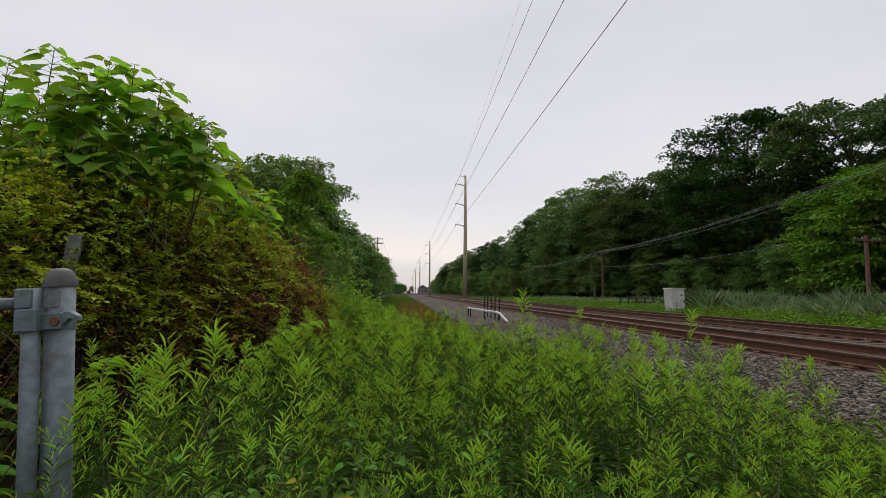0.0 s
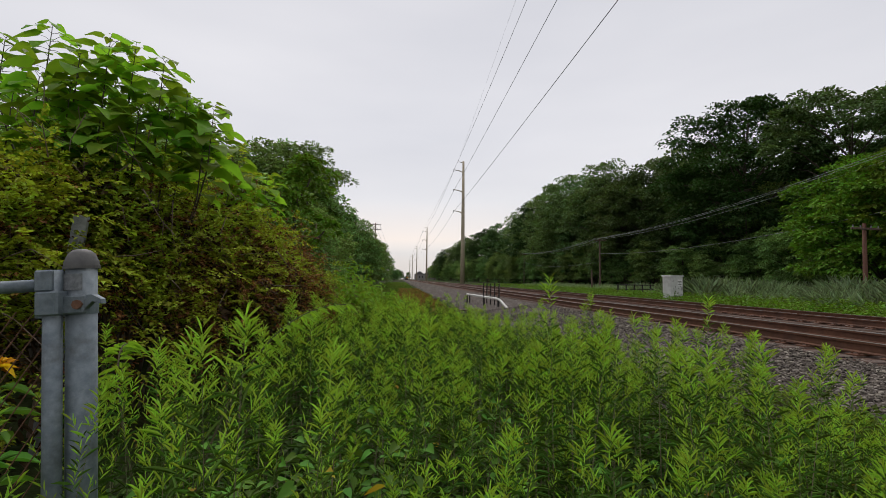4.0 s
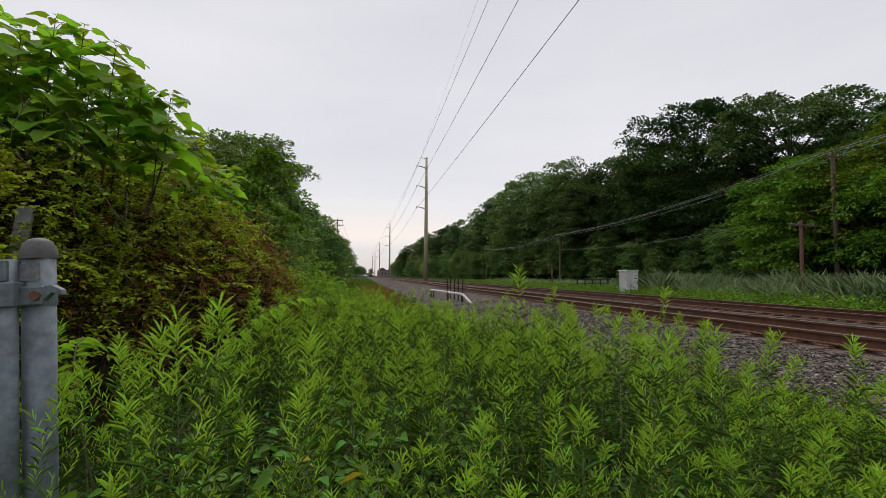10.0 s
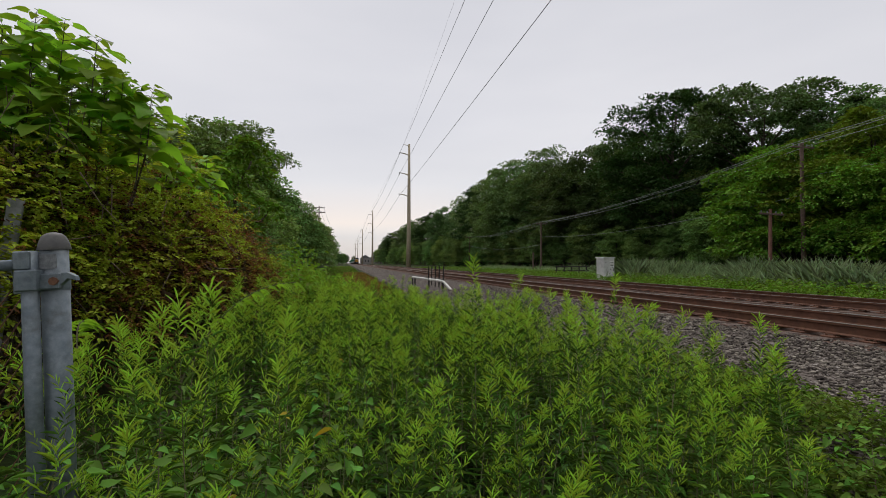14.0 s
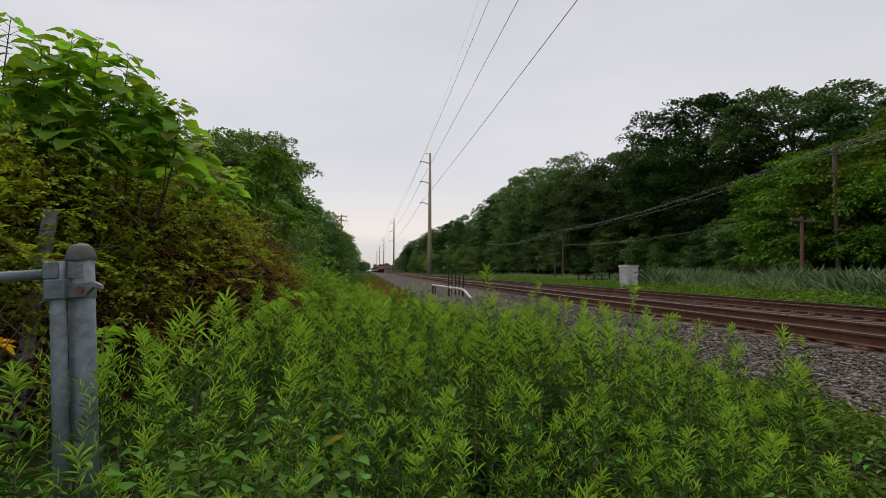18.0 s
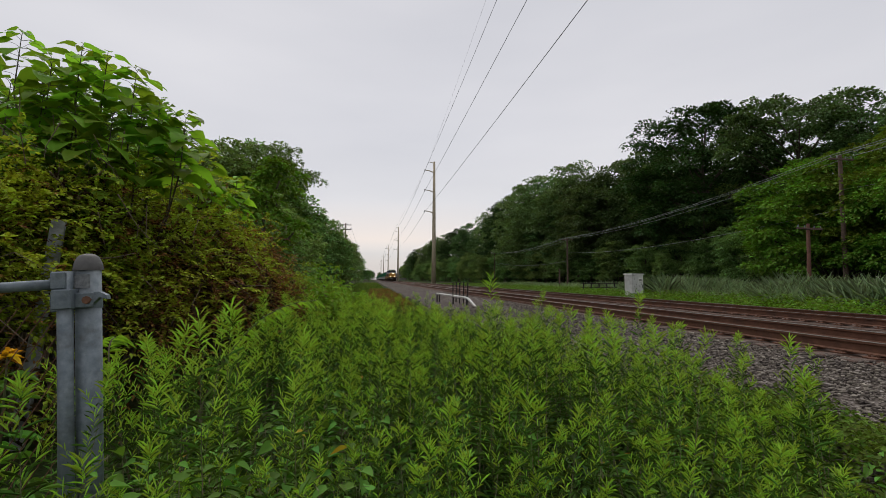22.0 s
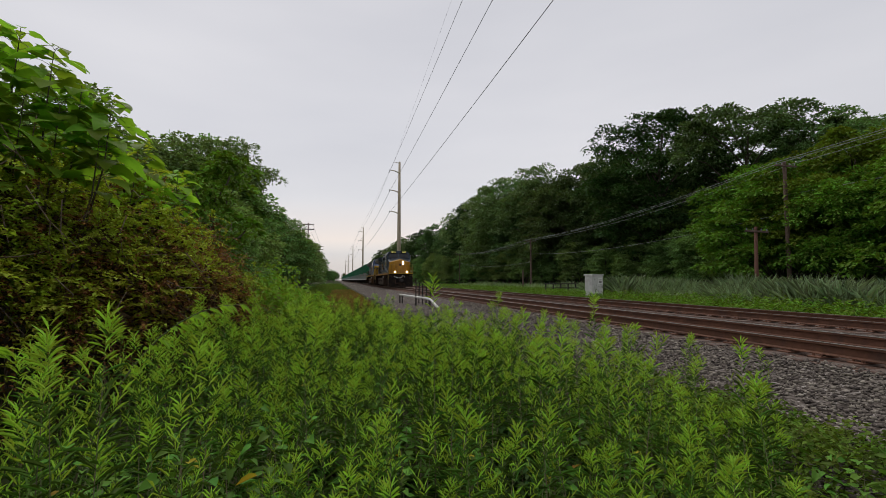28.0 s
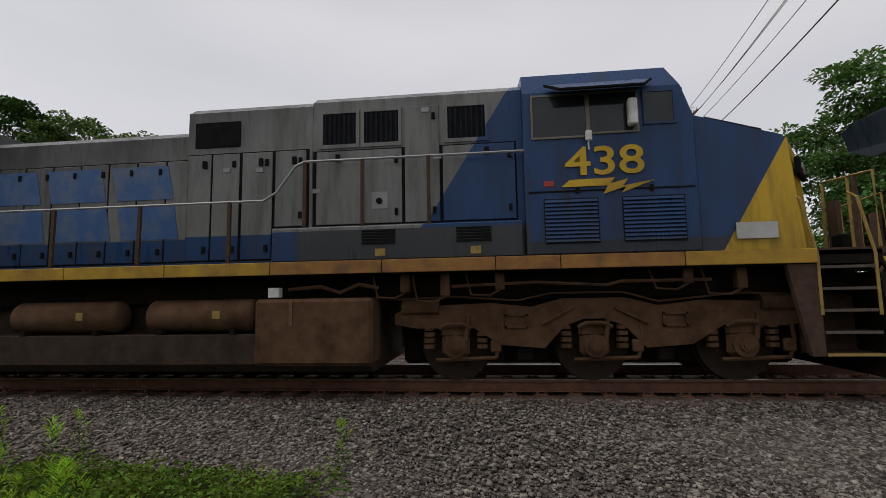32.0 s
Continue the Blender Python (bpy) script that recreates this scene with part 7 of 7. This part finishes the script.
def blades(name, label, n, x0, x1, y0, y1, h, w, mat, spread=0.45, power=1.0, tufts=0):
    y = y0 + (y1 - y0) * RNG.uniform(0, 1, n) ** power
    x = RNG.uniform(x0, x1, n)
    if tufts:
        k = RNG.integers(0, tufts, n)
        x, y = x[k] + RNG.normal(0, 0.28, n), y[k] + RNG.normal(0, 0.28, n)
    p = np.stack([x, y, np.interp(x, GROUND_X, GROUND_Z) - 0.03], 1)
    al = RNG.normal(0, spread, (n, 3))
    al[:, 2] = 1
    patch = 0.7 + 0.5 * np.array([noise.noise((a * 0.25, b * 0.25, 9)) for a, b in zip(x, y)])
    L = h * RNG.uniform(0.55, 1.15, n) * patch
    v = leaves(p, al, L, w * RNG.uniform(0.6, 1.3, n), 0.2, 0.30)
    return tagged(cards(name, v, LEAF_FACES, mat), label, "grass", kind="stuff")


blades("reed_bed", "pale grey-green reeds beyond the low barrier", 7000, 19, 29, 36, 50, 2.6, 0.05, M_REED, 0.40, 1.0, 260)
blades("reed_bed", "pale grey-green reeds in front of the woods", 26000, 13.2, 29, 2, 36, 2.75, 0.045, M_REED, 0.40, 1.0, 1100)
blades("reed_bed", "pale grey-green reeds in front of the woods", 3000, 22, 32, 48, 110, 1.7, 0.09, M_REED, 0.3)
blades("grass_verge", "rough grass verge beside the thicket", 20000, -8.9, -4.9, 12, 60, 0.44, 0.026, M_GRASS, 0.5, 1.5)
blades("dry_grass", "patch of rusty brown dry grass on the verge", 14000, -7.6, -4.9, 20, 70, 0.62, 0.04, M_DRYGRASS, 0.5)
blades("grass_verge", "rough grass verge far along the line", 16000, -13, -5.2, 45, 200, 0.60, 0.07, M_GRASS, 0.5, 1.4)

# shaded undergrowth inside the woods
n = 16000
q = np.stack([RNG.uniform(37, 56, n), 200 * RNG.uniform(0, 1, n) ** 1.3 - 12, RNG.uniform(-0.4, 5.5, n)], 1)
tagged(cards("woods_undergrowth", leaves(q, RNG.normal(0, 1, q.shape), RNG.uniform(0.7, 1.3, n), RNG.uniform(0.5, 0.9, n), 0.2, 0.3), LEAF_FACES, M_OAK), "dark leafy undergrowth inside the woods", "undergrowth", kind="stuff")

n = 9000
q = np.stack([RNG.uniform(38, 75, n), RNG.uniform(170, 640, n), RNG.uniform(-0.4, 6.5, n)], 1)
tagged(cards("woods_undergrowth", leaves(q, RNG.normal(0, 1, q.shape), RNG.uniform(1.4, 2.6, n), RNG.uniform(1.0, 1.8, n), 0.2, 0.3), LEAF_FACES, M_HAZED_TREE), "leafy undergrowth at the far end of the woods", "undergrowth", kind="stuff")

# ---------- loose ballast stones ----------
n = 62000
y = -7.5 + 30 * RNG.uniform(0, 1, n) ** 1.5
x = RNG.uniform(-4.3, -0.35, n)
keep = RNG.uniform(0, 1, n) < np.interp(x, [-4.3, -3.4, -3.0], [0.25, 0.7, 1])
x, y = x[keep], y[keep]
cor = np.array([(a, b, c) for a in (-1, 1) for b in (-1, 1) for c in (-1, 1)], dtype=float)
size = (0.009 + 0.019 * RNG.uniform(0, 1, (len(x), 1, 1)) ** 2.2) * RNG.uniform(0.6, 1.3, (len(x), 1, 3)) * np.array([1.15, 1.0, 0.62])
co = cor[None] * size * RNG.uniform(0.45, 1.15, (len(x), 8, 3))
th = RNG.uniform(0, math.tau, len(x))
c, s = np.cos(th)[:, None], np.sin(th)[:, None]
tilt = RNG.uniform(-0.6, 0.6, len(x))[:, None]
xx, yy, zz = co[..., 0], co[..., 1], co[..., 2]
yy, zz = yy * np.cos(tilt) - zz * np.sin(tilt), yy * np.sin(tilt) + zz * np.cos(tilt)
co = np.stack([xx * c - yy * s, xx * s + yy * c, zz], 2)
co += np.stack([x, y, np.interp(x, GROUND_X, GROUND_Z) + 0.012], 1)[:, None, :]
tagged(cards("ballast_stones", co, ((0, 1, 3, 2), (4, 6, 7, 5), (0, 4, 5, 1), (2, 3, 7, 6), (0, 2, 6, 4), (1, 5, 7, 3)), M_STONE), "grey and brown crushed ballast stones", "stones", kind="stuff")

# ---------- ties ----------
tie_bm = BM()
box(tie_bm, -1.3, 1.3, -0.115, 0.115, -0.40, -0.20, 0.012)
tie_me = bpy.data.meshes.new("tie")
bmesh.ops.recalc_face_normals(tie_bm, faces=tie_bm.faces)
tie_bm.to_mesh(tie_me)
tie_me.materials.append(M_TIE)
plate_bm = BM()
box(plate_bm, -0.18, 0.18, -0.1, 0.1, -0.20, -0.178, 0.004)
for u in (-0.10, 0.10):
    for w in (-0.06, 0.06):
        box(plate_bm, u - 0.012, u + 0.012, w - 0.012, w + 0.012, -0.18, -0.145)
plate_me = bpy.data.meshes.new("tie_plate")
bmesh.ops.recalc_face_normals(plate_bm, faces=plate_bm.faces)
plate_bm.to_mesh(plate_me)
plate_me.materials.append(M_PLATE)
for track, x_mid, y0, count in ((TRACK_A, 0.7525, -12, 110), (TRACK_B, 5.4, -6, 90)):
    for k in range(count):
        y = y0 + k * 0.5
        tie = new("tie", tie_me)
        tie.parent = track
        tie.matrix_basis = pose(x_mid + random.uniform(-0.04, 0.04), y + random.uniform(-0.03, 0.03), random.uniform(-0.030, -0.012), 0, 0, random.uniform(-1, 1))
        for s in (-1, 1):
            pl = new("tie_plate", plate_me)
            pl.parent = tie
            pl.location = (s * 0.7525, 0, 0)


# ---------- motion ----------
SPEED = 21.15


def train_y(t):
    return 13.45 + SPEED * (30 - t)


def motions():
    times = [0, 6, 12, 18, 24, 28, 30, 32]
    for ob, off in [(LOCO_A, 0.0), (LOCO_B, LEN - 0.25)] + [(c, 2 * LEN - 0.25 + k * CAR_LEN) for k, c in enumerate(CARS)]:
        walk(ob, [(t, pose(TRACK_X, train_y(t) + off, 0)) for t in times])
    for w in SPINNERS:
        y = w.location.y
        steps_t = [0.0] + [29.0 + k / 30 for k in range(91)]
        walk(w, [(t, pose(0, y, 0.533, math.degrees(SPEED * (t - 29) / 0.533) if t >= 29 else 0)) for t in steps_t])


motions()
